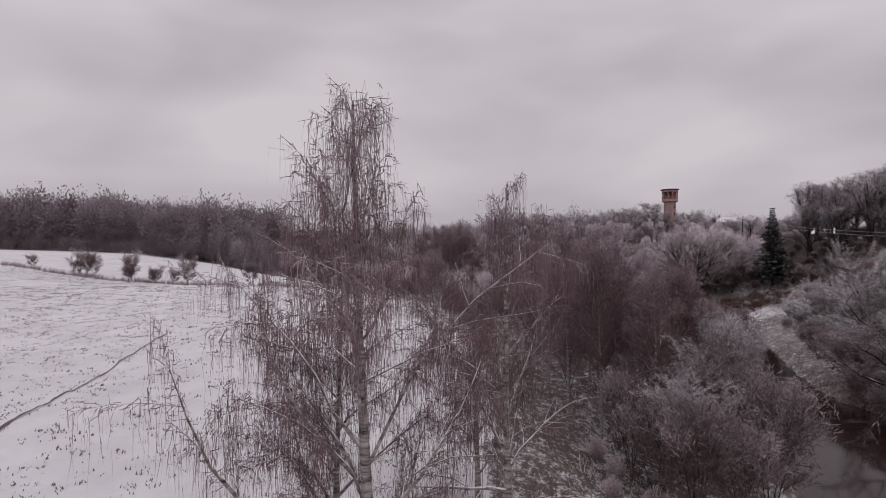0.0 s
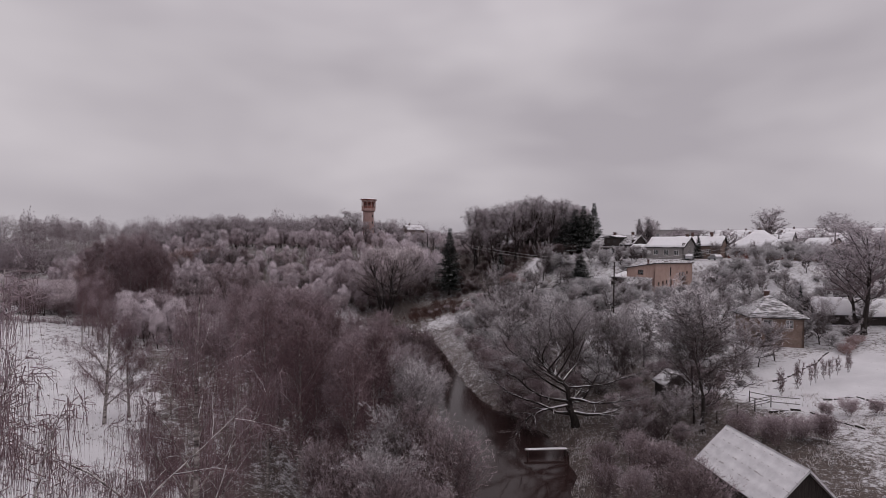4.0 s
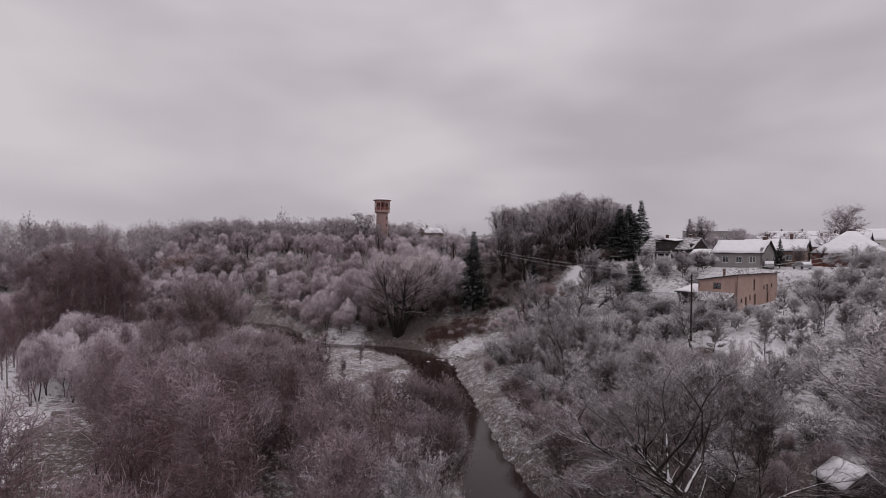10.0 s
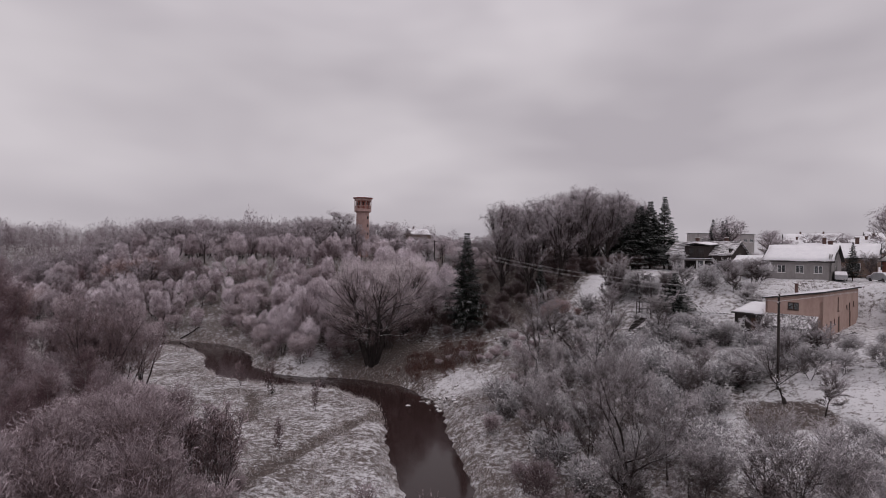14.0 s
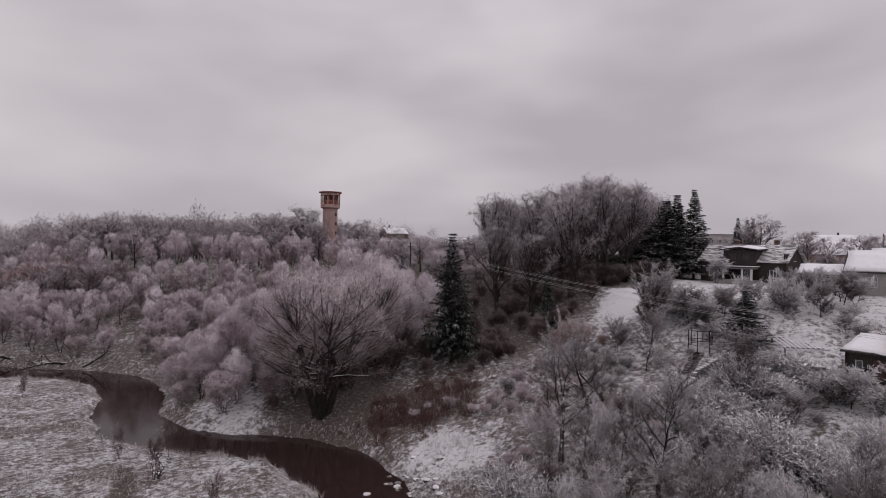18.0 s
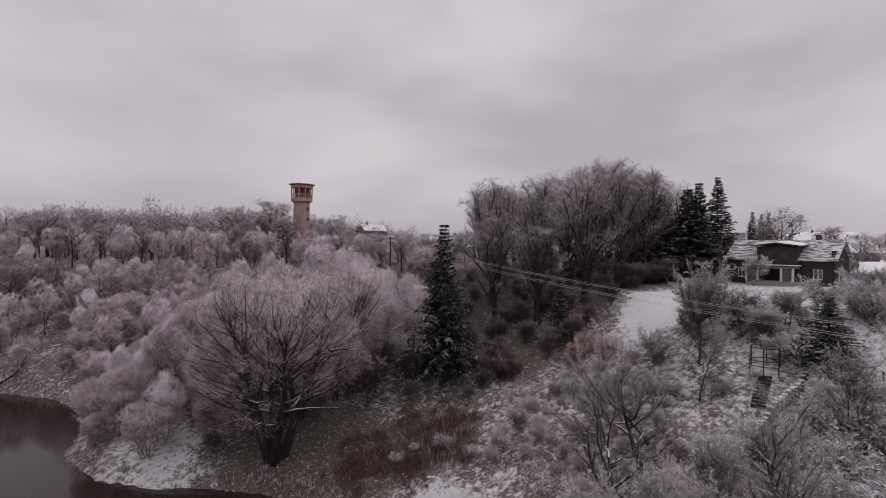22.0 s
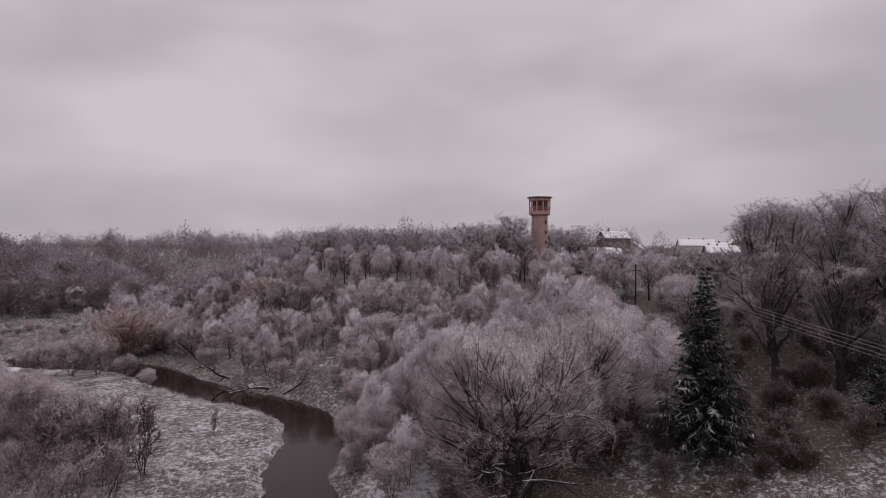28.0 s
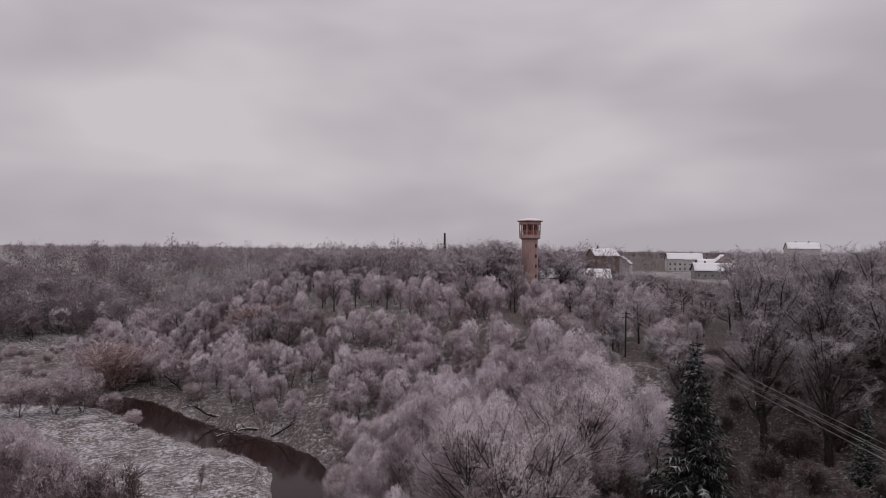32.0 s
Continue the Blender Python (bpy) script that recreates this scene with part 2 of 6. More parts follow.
# ---------------------------------------------------------------- mesh building
class Shape:
    """Collects vertices and faces of one mesh."""

    def __init__(self):
        self.v, self.f, self.rime = [], [], []

    def tube(self, points, radii, sides=5, cap=True):
        start = len(self.v)
        count = len(points)
        for i in range(count):
            p = points[i]
            d = (points[min(i + 1, count - 1)] - points[max(i - 1, 0)])
            d = d.normalized() if d.length > 1e-6 else Vector((0, 0, 1))
            a = d.orthogonal().normalized()
            ref = Vector((1, 0, 0)) if abs(d.x) < 0.9 else Vector((0, 1, 0))
            a = (ref - d * ref.dot(d)).normalized()
            b = d.cross(a)
            for k in range(sides):
                w = 2 * math.pi * k / sides
                self.v.append(tuple(p + (a * math.cos(w) + b * math.sin(w)) * radii[i]))
        for i in range(count - 1):
            for k in range(sides):
                j = (k + 1) % sides
                s = start + i * sides
                self.f.append((s + k, s + j, s + sides + j, s + sides + k))
        if cap:
            self.f.append(tuple(start + k for k in reversed(range(sides))))
            self.f.append(tuple(start + (count - 1) * sides + k for k in range(sides)))

    def sliver(self, p, tip, width, side, rime=0.0):
        """One twig: a thin tapered blade. rime: how much paler than usual it is, by coat and by painted light."""
        s = len(self.v)
        self.rime += [rime] * 3
        w = side * width * 0.5
        self.v += [tuple(p - w), tuple(p + w), tuple(tip)]
        self.f.append((s, s + 1, s + 2))

    def box(self, x0, y0, z0, x1, y1, z1):
        s = len(self.v)
        self.v += [(x, y, z) for z in (z0, z1) for y in (y0, y1) for x in (x0, x1)]
        for q in ((0, 2, 3, 1), (4, 5, 7, 6), (0, 1, 5, 4), (2, 6, 7, 3), (0, 4, 6, 2), (1, 3, 7, 5)):
            self.f.append(tuple(s + k for k in q))

    def prism(self, outline, offset):
        """An outline of points swept by an offset."""
        s, k = len(self.v), len(outline)
        o = Vector(offset)
        self.v += [tuple(Vector(p)) for p in outline] + [tuple(Vector(p) + o) for p in outline]
        self.f.append(tuple(range(s + k - 1, s - 1, -1)))
        self.f.append(tuple(range(s + k, s + 2 * k)))
        for i in range(k):
            j = (i + 1) % k
            self.f.append((s + i, s + j, s + k + j, s + k + i))

    def lathe(self, profile, sides=24, cx=0.0, cy=0.0):
        s = len(self.v)
        for r, z in profile:
            for k in range(sides):
                w = 2 * math.pi * k / sides
                self.v.append((cx + r * math.cos(w), cy + r * math.sin(w), z))
        for i in range(len(profile) - 1):
            for k in range(sides):
                j = (k + 1) % sides
                a = s + i * sides
                self.f.append((a + k, a + j, a + sides + j, a + sides + k))
        self.f.append(tuple(s + k for k in reversed(range(sides))))
        self.f.append(tuple(s + (len(profile) - 1) * sides + k for k in range(sides)))

    def mesh(self, name, mat, smooth=False):
        me = bpy.data.meshes.new(name)
        me.from_pydata(self.v, [], self.f)
        me.materials.append(mat)
        if self.rime and len(self.rime) == len(self.v):
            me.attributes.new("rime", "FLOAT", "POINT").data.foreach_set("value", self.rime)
        if smooth:
            me.polygons.foreach_set("use_smooth", [True] * len(me.polygons))
        return me


def part(name, shape, mat, parent, label="", smooth=False):
    ob = new(name, shape if isinstance(shape, bpy.types.Mesh) else shape.mesh(name, mat, smooth))
    ob.parent = parent
    return tagged(ob, label)


def thing(name, m, label, category, group="", kind=""):
    ob = new(name)
    ob.empty_display_size = 0.5
    ob.matrix_basis = m
    return tagged(ob, label, category, group, kind)


# ---------------------------------------------------------------- land
# the river's middle line and half width: past the houses, then along the meadows and round its loop
LOWER_REACH = [(6, -60, 3.5), (9, -20, 3.5), (12, 8, 3), (17.5, 20, 2.8), (24, 30, 3.6), (29, 36.5, 5), (32.5, 42, 6),
               (35, 49, 5.2), (37, 56.5, 3.6), (40.8, 66, 2.8), (45, 77, 3), (49, 88, 3.4), (53, 99, 3.6), (57, 109, 4.2),
               (57, 118, 4.6), (53, 126, 3.9), (46, 132, 3.6), (40.5, 140, 4), (39.5, 150, 4.2)]
UPPER_REACH = [(40.5, 160, 4.3), (38, 170, 4), (31, 178, 4), (21, 185, 4.3), (10, 197, 4.5), (1, 206.5, 4.5), (-9, 211, 4.2),
               (-20, 213.5, 4.2), (-33, 218, 4.2), (-48, 226, 4.2), (-63, 238, 4.2), (-68, 252, 4.2), (-60, 264, 4), (-48, 270.5, 4),
               (-36, 280, 4), (-26, 292, 4), (-24, 310, 4.5), (-40, 335, 5), (-80, 360, 6), (-140, 380, 6)]


def course_points():
    c = [Vector(p) for p in LOWER_REACH + UPPER_REACH]
    out = []
    for i in range(len(c) - 1):
        a, b = c[max(i - 1, 0)], c[min(i + 2, len(c) - 1)]
        p, q = c[i], c[i + 1]
        steps = max(3, int((q - p).length / 1.5))
        for k in range(steps):
            t = k / steps
            out.append(0.5 * ((2 * p) + (q - a) * t + (2 * a - 5 * p + 4 * q - b) * t * t + (3 * p - a - 3 * q + b) * t ** 3))
    return np.array([tuple(p) for p in out])


RIVER = course_points()
RT = np.gradient(RIVER[:, :2], axis=0)


def smooth(a, b, x):
    t = np.clip((x - a) / (b - a), 0, 1)
    return t * t * (3 - 2 * t)


def wave(x, y, size, seed):
    """Smooth irregular undulation, about -1 to 1."""
    k = 2 * math.pi / size
    s = seed * 1.7
    return (np.sin(k * (x + 0.3 * y) + s) * np.cos(k * (0.9 * y - 0.2 * x) + 2 * s)
            + 0.6 * np.sin(2.3 * k * (0.7 * x - 0.8 * y) + 3 * s) * np.cos(1.9 * k * (x + 0.5 * y) + s)) / 1.5


def river_side(x, y):
    """Distance to the water's edge, and on which bank (+1: the town's, -1: the field's)."""
    x, y = np.atleast_1d(np.asarray(x, float)), np.atleast_1d(np.asarray(y, float))
    dist, side = np.empty(x.shape), np.empty(x.shape)
    for s in range(0, len(x), 4000):
        dx = x[s:s + 4000, None] - RIVER[None, :, 0]
        dy = y[s:s + 4000, None] - RIVER[None, :, 1]
        r = np.sqrt(dx * dx + dy * dy) - RIVER[None, :, 2]
        k = r.argmin(axis=1)
        i = np.arange(len(k))
        dist[s:s + 4000] = r[i, k]
        cross = RT[k, 0] * dy[i, k] - RT[k, 1] * dx[i, k]
        side[s:s + 4000] = np.where(cross < 0, 1.0, -1.0)
    return dist, side


def land(x, y):
    """The height of the ground, the distance to the water and the bank."""
    x, y = np.atleast_1d(np.asarray(x, float)), np.atleast_1d(np.asarray(y, float))
    d, side = river_side(x, y)
    e = d + 1.2 * wave(x, y, 9, 1) * np.clip(d / 6, 0, 1)
    d = d + (0.75 * wave(x, y, 8, 5) + 0.5 * wave(x, y, 3.4, 8)) * np.clip(1 - d / 12, 0, 1)
    bed = -1.0 + 1.0 * smooth(-2.5, 0.2, d)
    bank = 0.75 * smooth(0, 1.4, d)
    steep = 0.6 + 0.4 * smooth(38, 70, y) + 0.5 * smooth(78, 110, y)
    town = np.interp(np.clip(e, 0, None) * steep, [0, 5, 15, 30, 40, 47, 55, 62, 78, 110, 300], [0, 1.2, 3.0, 6.2, 8.8, 10.6, 13.6, 16.4, 17.2, 17.6, 19.5])
    town = town * (1 - 0.8 * (1 - smooth(-12, 40, x)) * smooth(190, 205, y) * (1 - smooth(285, 340, y)))
    wide = smooth(75, 110, y)
    near = np.interp(e, [0, 6, 14, 22, 60, 200], [0, 1.0, 3.4, 4.6, 5.2, 8.5])
    flat = np.interp(e, [0, 10, 30, 45, 60, 90, 250], [0, 0.3, 0.8, 2.2, 4.6, 5.6, 9.0])
    field = near * (1 - wide) + flat * wide
    rise = 8.0 * smooth(150, 235, np.hypot(x - 30, y - 30)) * smooth(-5, -60, x) + 9.0 * smooth(230, 480, np.hypot(x - 40, y - 60)) * smooth(-60, -5, x)
    h = bed + np.where(d > 0, bank, 0) + np.where(side > 0, town, field + rise * np.clip(d / 30, 0, 1))
    h = h + (0.10 * wave(x, y, 5, 2) + 0.25 * wave(x, y, 23, 3)) * np.clip(d / 5, 0, 1)
    # the yard cut into the slope before the pink house
    u = (x - 99.1) * 0.979 + (y - 77.2) * 0.203
    v = (y - 77.2) * 0.979 - (x - 99.1) * 0.203
    cut = smooth(-7, -1, u) * (1 - smooth(17.5, 23, u)) * smooth(-17, -9, v) * (1 - smooth(6.5, 8.5, v))
    h = h + (np.minimum(h, 11.1 + 0.045 * u) - h) * cut
    far = smooth(600, 1500, np.hypot(x - 60, y - 100))
    return h * (1 - far) + 17.0 * far, d, side


DITCHES = [((53, 107.5), (47, 104), (42, 100.2), (36.5, 94), (31, 87.5)), ((35.2, 109), (36.5, 113), (38.5, 119.7), (38.2, 124))]


def ditch(x, y):
    """How deep in a drain of the meadow a place lies, 0 to 1."""
    near = np.full(np.shape(x), 99.0)
    for line in DITCHES:
        for (ax, ay), (bx, by) in zip(line, line[1:]):
            t = np.clip(((x - ax) * (bx - ax) + (y - ay) * (by - ay)) / ((bx - ax) ** 2 + (by - ay) ** 2), 0, 1)
            near = np.minimum(near, np.hypot(x - ax - t * (bx - ax), y - ay - t * (by - ay) + 0.5 * wave(x, y, 6, 2)))
    return 1 - smooth(0.3, 1.1, near)


def H(x, y):
    return float(land(x, y)[0][0])


def build_ground():
    def line(a, b, step, far, grow):
        core = list(np.arange(a, b, step))
        lo, hi, s = [core[0]], [core[-1]], step
        while hi[-1] < far:
            s *= grow
            hi.append(hi[-1] + s)
            lo.append(lo[-1] - s)
        return np.array(lo[:0:-1] + core + hi[1:])
    xs, ys = line(-40, 130, 1.15, 3600, 1.17), line(5, 215, 1.15, 3600, 1.17)
    gx, gy = np.meshgrid(xs, ys)
    h, d, side = land(gx.ravel(), gy.ravel())
    h = h - 0.35 * ditch(gx.ravel(), gy.ravel())
    me = bpy.data.meshes.new("ground")
    co = np.stack([gx.ravel(), gy.ravel(), h], 1)
    nx, ny = len(xs), len(ys)
    i = (np.arange(ny - 1)[:, None] * nx + np.arange(nx - 1)[None, :]).ravel()
    quads = np.stack([i, i + 1, i + nx + 1, i + nx], 1)
    me.vertices.add(len(co))
    me.vertices.foreach_set("co", co.ravel())
    me.loops.add(quads.size)
    me.loops.foreach_set("vertex_index", quads.ravel())
    me.polygons.add(len(quads))
    me.polygons.foreach_set("loop_start", np.arange(0, quads.size, 4))
    me.update(calc_edges=True)
    me.polygons.foreach_set("use_smooth", [True] * len(quads))
    x, y = gx.ravel(), gy.ravel()
    open_snow = (x < 2.5 + 1.2 * wave(x, y, 14, 9)) & ((y < 138) | ((x < -22) & (y < 212 - 0.1 * x)))
    west = np.where(open_snow, -0.4, np.where((y > 86) & (d < 25), 1.3, np.where((y > 240) | (y < 84), 1.6, 1.2)))
    west = np.where((x < -2) & (y > 134) & (y < 139 - 0.1 * x), 0.6, west)
    slope = np.interp(d, [0, 6, 22, 34, 60], [1.5, 1.4, 1.1, 0.95, 0.7]) + 0.9 * (1 - smooth(50, 66, y)) * (1 - smooth(18, 24, d))
    slope = slope + 0.25 * smooth(56, 70, y) * smooth(3, 10, d) * (1 - smooth(30, 38, d))
    wood = slope + (1.65 - slope) * smooth(121, 130, y)
    hill = smooth(116, 126, y) * smooth(80, 88, x) * (1 - smooth(0, 12, x - (108 + (y - 119))))
    rough = np.where(side < 0, west, np.where((x > 150 + 50 * smooth(118, 132, y)) & (y < 420), 0.3, np.where(y > 300, 1.5, wood)) + 1.1 * hill)
    rough = rough - 0.7 * (1 - smooth(3, 7, np.hypot((x - 67) * 0.9, y - 110))) * (side > 0) - 0.8 * (1 - smooth(2, 5, np.hypot((x - 50) * 0.8, (y - 137) * 0.6))) * (side > 0)
    # reeds and painted shade under the willow, bare garden patch, rust bank
    rough = rough + 0.9 * (1 - smooth(5, 9, np.hypot(x - 63, y - 128))) + 2.4 * (1 - smooth(2.5, 4.2, np.hypot(x - 77, y - 69.8))) + 0.9 * (1 - smooth(4, 6, np.hypot((x - 70) * 0.7, y - 121.5))) * (side > 0)
    rough = rough - 0.9 * (1 - smooth(4.5, 8, np.hypot(x - 103, (y - 116) * 1.3)))
    rough = rough - 0.5 * smooth(62, 66, x) * (1 - smooth(84, 90, x)) * smooth(56, 60, y) * (1 - smooth(73, 77, y)) * (1 - 0.9 * ((x - 77) ** 2 + (y - 69.5) ** 2 < 12))
    rough = rough - 1.0 * (1 - smooth(3.5, 7.5, np.hypot((x - 86.5) * 1.2, (y - 153) * 0.7)))
    # the mown garden lawn by the lower houses, the path and the dug bed
    lawn = smooth(28, 30.5, y + 0.32 * (x - 60)) * (1 - smooth(38, 41, y + 0.28 * (x - 73))) * smooth(58, 61, x) * (1 - smooth(84, 88, x))
    rough = rough * (1 - lawn) - 0.35 * lawn
    bed = smooth(60, 60.6, x + 0.3 * (y - 26)) * (1 - smooth(66.4, 67, x)) * smooth(21.5, 22, y) * (1 - smooth(27.3, 27.9, y))
    rough = rough * (1 - bed) + 0.75 * bed
    rough = rough + 1.6 * ditch(x, y)
    at = me.attributes.new("rough_grass", "FLOAT", "POINT")
    at.data.foreach_set("value", rough.astype(np.float32))
    me.materials.append(M["ground"])
    tagged(new("ground", me), "snow-covered meadows and river banks with dead grass", "ground", kind="structure")


build_ground()

water = Shape()
rim_l, rim_r = [], []
for i in range(len(RIVER)):
    t = Vector((RT[i, 0], RT[i, 1])).normalized()
    w = RIVER[i, 2] + 1.5
    rim_l.append((RIVER[i, 0] - t.y * w, RIVER[i, 1] + t.x * w, 0.0))
    rim_r.append((RIVER[i, 0] + t.y * w, RIVER[i, 1] - t.x * w, 0.0))
water.v = rim_l + rim_r
n_rim = len(rim_l)
water.f = [(i, n_rim + i, n_rim + i + 1, i + 1) for i in range(n_rim - 1)]
tagged(new("water", water.mesh("water", M["water"], True)), "dark brown river water with a smooth surface", "river", kind="structure")


# ---------------------------------------------------------------- trees
def limb(rng, shape, start, direction, length, r0, r1, bend, rise, steps=5, sides=5):
    """A crooked tapered limb. Returns its points, radii and last direction."""
    p, d = Vector(start), Vector(direction).normalized()
    pts, rad = [p.copy()], [r0]
    for k in range(steps):
        d = (d + Vector((rng.gauss(0, bend), rng.gauss(0, bend), rng.gauss(0, bend) + rise))).normalized()
        p = p + d * (length / steps)
        pts.append(p.copy())
        rad.append(r0 + (r1 - r0) * ((k + 1) / steps) ** 0.8)
    shape.tube(pts, rad, sides, False)
    return pts, rad, d


def branch_dir(rng, d, angle):
    a = d.orthogonal().normalized()
    a.rotate(Matrix.Rotation(rng.uniform(0, 2 * math.pi), 3, d))
    return (d * math.cos(angle) + a * math.sin(angle)).normalized()


def along(pts, f):
    x = f * (len(pts) - 1)
    i = min(int(x), len(pts) - 2)
    return pts[i].lerp(pts[i + 1], x - i), (pts[i + 1] - pts[i]).normalized(), i


def coat_and_shade(crown, shell):
    """Rime mixed with painted light: outer and upper twigs paler, inner and lower ones darker as if shaded."""
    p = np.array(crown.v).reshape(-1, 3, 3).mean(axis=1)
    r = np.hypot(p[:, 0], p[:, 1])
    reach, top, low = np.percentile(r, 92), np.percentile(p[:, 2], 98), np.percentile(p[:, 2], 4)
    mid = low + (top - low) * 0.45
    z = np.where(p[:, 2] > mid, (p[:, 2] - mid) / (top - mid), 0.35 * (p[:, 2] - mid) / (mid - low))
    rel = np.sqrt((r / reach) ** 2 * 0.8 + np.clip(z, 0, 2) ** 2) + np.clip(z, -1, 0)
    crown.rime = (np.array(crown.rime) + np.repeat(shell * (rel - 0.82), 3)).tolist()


def close_crown(crown, cover):
    """Sets the twigs' thickness so that the crown is as dense as it should be."""
    v = np.array(crown.v).reshape(-1, 3, 3)
    area = 0.5 * np.linalg.norm(np.cross(v[:, 1] - v[:, 0], v[:, 2] - v[:, 0]), axis=1).sum()
    cells = {(int(x // 0.5), int(z // 0.5)) for x, _, z in v.mean(axis=1).tolist()}
    k = cover * len(cells) * 0.25 / (0.64 * area)
    mid = v[:, :2].mean(axis=1, keepdims=True)
    v[:, :2] = mid + (v[:, :2] - mid) * k
    crown.v = [tuple(p) for p in v.reshape(-1, 3).tolist()]


def round_off(shape, height, centre, radius, above):
    """Bends in whatever stands out of a domed crown."""
    v = np.array(shape.v)
    z = v[:, 2] - centre * height
    high = z > 0
    q = np.sqrt((v[:, 0] ** 2 + v[:, 1] ** 2) / (radius * height) ** 2 + np.where(high, z / (above * height), 0) ** 2)
    k = np.where(q > 0.9, (0.9 + 0.3 * (q - 0.9)) / np.maximum(q, 0.9), 1)
    v[:, 0] *= k
    v[:, 1] *= k
    v[:, 2] = np.where(high, centre * height + z * k, v[:, 2])
    shape.v = [tuple(p) for p in v.tolist()]


def bell(points, f):
    return float(np.interp(f, [p[0] for p in points], [p[1] for p in points]))


ROUND = ((0, 0.5), (0.3, 0.9), (0.6, 1.0), (0.85, 0.8), (1, 0.45))
PLUME = ((0, 0.7), (0.3, 1.0), (0.65, 0.75), (1, 0.25))
BROAD = ((0, 1.0), (0.5, 0.95), (1, 0.45))


def make_tree(seed, height, trunk_r, stems=1, splay=0.2, first=0.2, limbs=14, reach=0.3, crown_shape=ROUND, low=1.0, high=0.35, rise=0.08, wander=0.13, branches=6,
              branch_len=0.5, twig_gap=0.12, twig_len=0.6, twig_w=0.012, side=2, droop=0.0, hang=0.0, hang_share=0.0, straight=0.4, lean=0.04, sides=6, fine=False, shell=0.9, spray=0.6, thick=0.5, cover=1.2, fuzz=0.4, dome=None):
    """Wood and twigs of one leafless tree: stems, limbs that fill the crown's shape, branches along the limbs, forked twigs along the branches.
    low, high: the limbs' angles from upright at the crown's foot and top; rise: how far wood bends up; droop: how far twigs sink; hang: length of hanging strands;
    cover: how densely the twigs close the crown; fuzz: how far they stand off the branches; dome: height of the crown's widest part, its radius and its rise above."""
    rng = random.Random(seed)
    wood, crown = Shape(), Shape()
    lines = []
    up = Vector((0, 0, 1))
    for s in range(stems):
        a = 2 * math.pi * s / stems + rng.uniform(-0.4, 0.4)
        away = Vector((math.cos(a), math.sin(a), 0))
        tilt = lean if stems == 1 else splay * rng.uniform(0.6, 1.15)
        hgt = height * (1 if s == 0 else rng.uniform(0.78, 0.98))
        r = trunk_r * (1 if stems == 1 else 0.75)
        base = away * (trunk_r * 0.8 if stems > 1 else 0) - up * 0.3
        pts, rad, d = limb(rng, wood, base, away * tilt + up, hgt * 0.84, r, r * 0.10, wander * straight, 0.03, 8 if fine else 6, sides)
        lines.append((pts[-3:], 1.0))
        for k in range(limbs):
            g = (k + rng.random()) / limbs
            f = first + (0.97 - first) * g
            p, ax, i = along(pts, f)
            w = k * 2.4 + rng.uniform(-0.5, 0.5) + a
            o = Vector((math.cos(w), math.sin(w), 0)) + (away * 0.7 if stems > 1 else Vector())
            o = o.normalized()
            ang = (low + (high - low) * g) * rng.uniform(0.8, 1.2)
            ld = o * math.sin(ang) + up * math.cos(ang)
            ln = height * reach * bell(crown_shape, g) * rng.uniform(0.75, 1.15) / max(math.sin(ang), 0.5)
            lp, lr, _ = limb(rng, wood, p, ld, ln, max(rad[i + 1] * thick, 0.014), 0.008, wander, rise, 6 if fine else 4, max(3, sides - 2))
            lines.append((lp[2:], 0.8))
            for j in range(branches):
                u = 0.18 + 0.8 * (j + rng.random()) / branches
                q, sd, i2 = along(lp, u)
                v = sd.cross(up)
                v = v.normalized() if v.length > 0.01 else o
                v = (v * (1 if j % 2 else -1) + Vector((rng.gauss(0, 0.45), rng.gauss(0, 0.45), rng.gauss(0.15, 0.45)))).normalized()
                bd = (sd * math.cos(0.75) + v * math.sin(0.75)).normalized()
                sl = ln * branch_len * (1.1 - 0.6 * u) * rng.uniform(0.6, 1.15)
                sr = max(lr[i2] * 0.5, 0.009)
                if fine:
                    sp = limb(rng, wood, q, bd, sl, sr, 0.005, wander, rise - droop * 0.12, 3, 3)[0]
                else:
                    m = q + bd * sl * 0.5
                    sp = [q, m, m + (bd + Vector((rng.gauss(0, wander), rng.gauss(0, wander), rng.gauss(0, wander) + rise * 2))).normalized() * sl * 0.5]
                    crown.sliver(q, sp[2], sr * 2, bd.cross(Vector((rng.gauss(0, 1), rng.gauss(0, 1), rng.gauss(0, 1)))).normalized(), -0.25)
                lines.append((sp, 1.0))
    for line, dense in lines:
        length = sum((q - p).length for p, q in zip(line, line[1:]))
        count = max(2, int(length * dense / twig_gap + rng.random()))
        for k in range(count):
            u = (k + rng.random()) / count
            q, d, _ = along(line, u)
            td = branch_dir(rng, d, rng.uniform(0.25, spray + 0.2))
            if k % 4:
                q = q + Vector((rng.gauss(0, fuzz), rng.gauss(0, fuzz), rng.gauss(0, fuzz * 0.8)))
                td = td * 0.6 + Vector((q.x, q.y, 0)) * (1.0 / height) + Vector((rng.gauss(0, 0.55), rng.gauss(0, 0.55), rng.gauss(0.1, 0.45)))
            td.z += rise * 1.5 - droop * rng.uniform(0.4, 1.2)
            td.normalize()
            ln = twig_len * rng.uniform(0.5, 1.2) * (1.1 - 0.45 * u)
            tip = q + td * ln
            across = td.cross(Vector((rng.gauss(0, 1), rng.gauss(0, 1), rng.gauss(0, 1)))).normalized()
            crown.sliver(q, tip, twig_w * rng.uniform(0.7, 1.3), across)
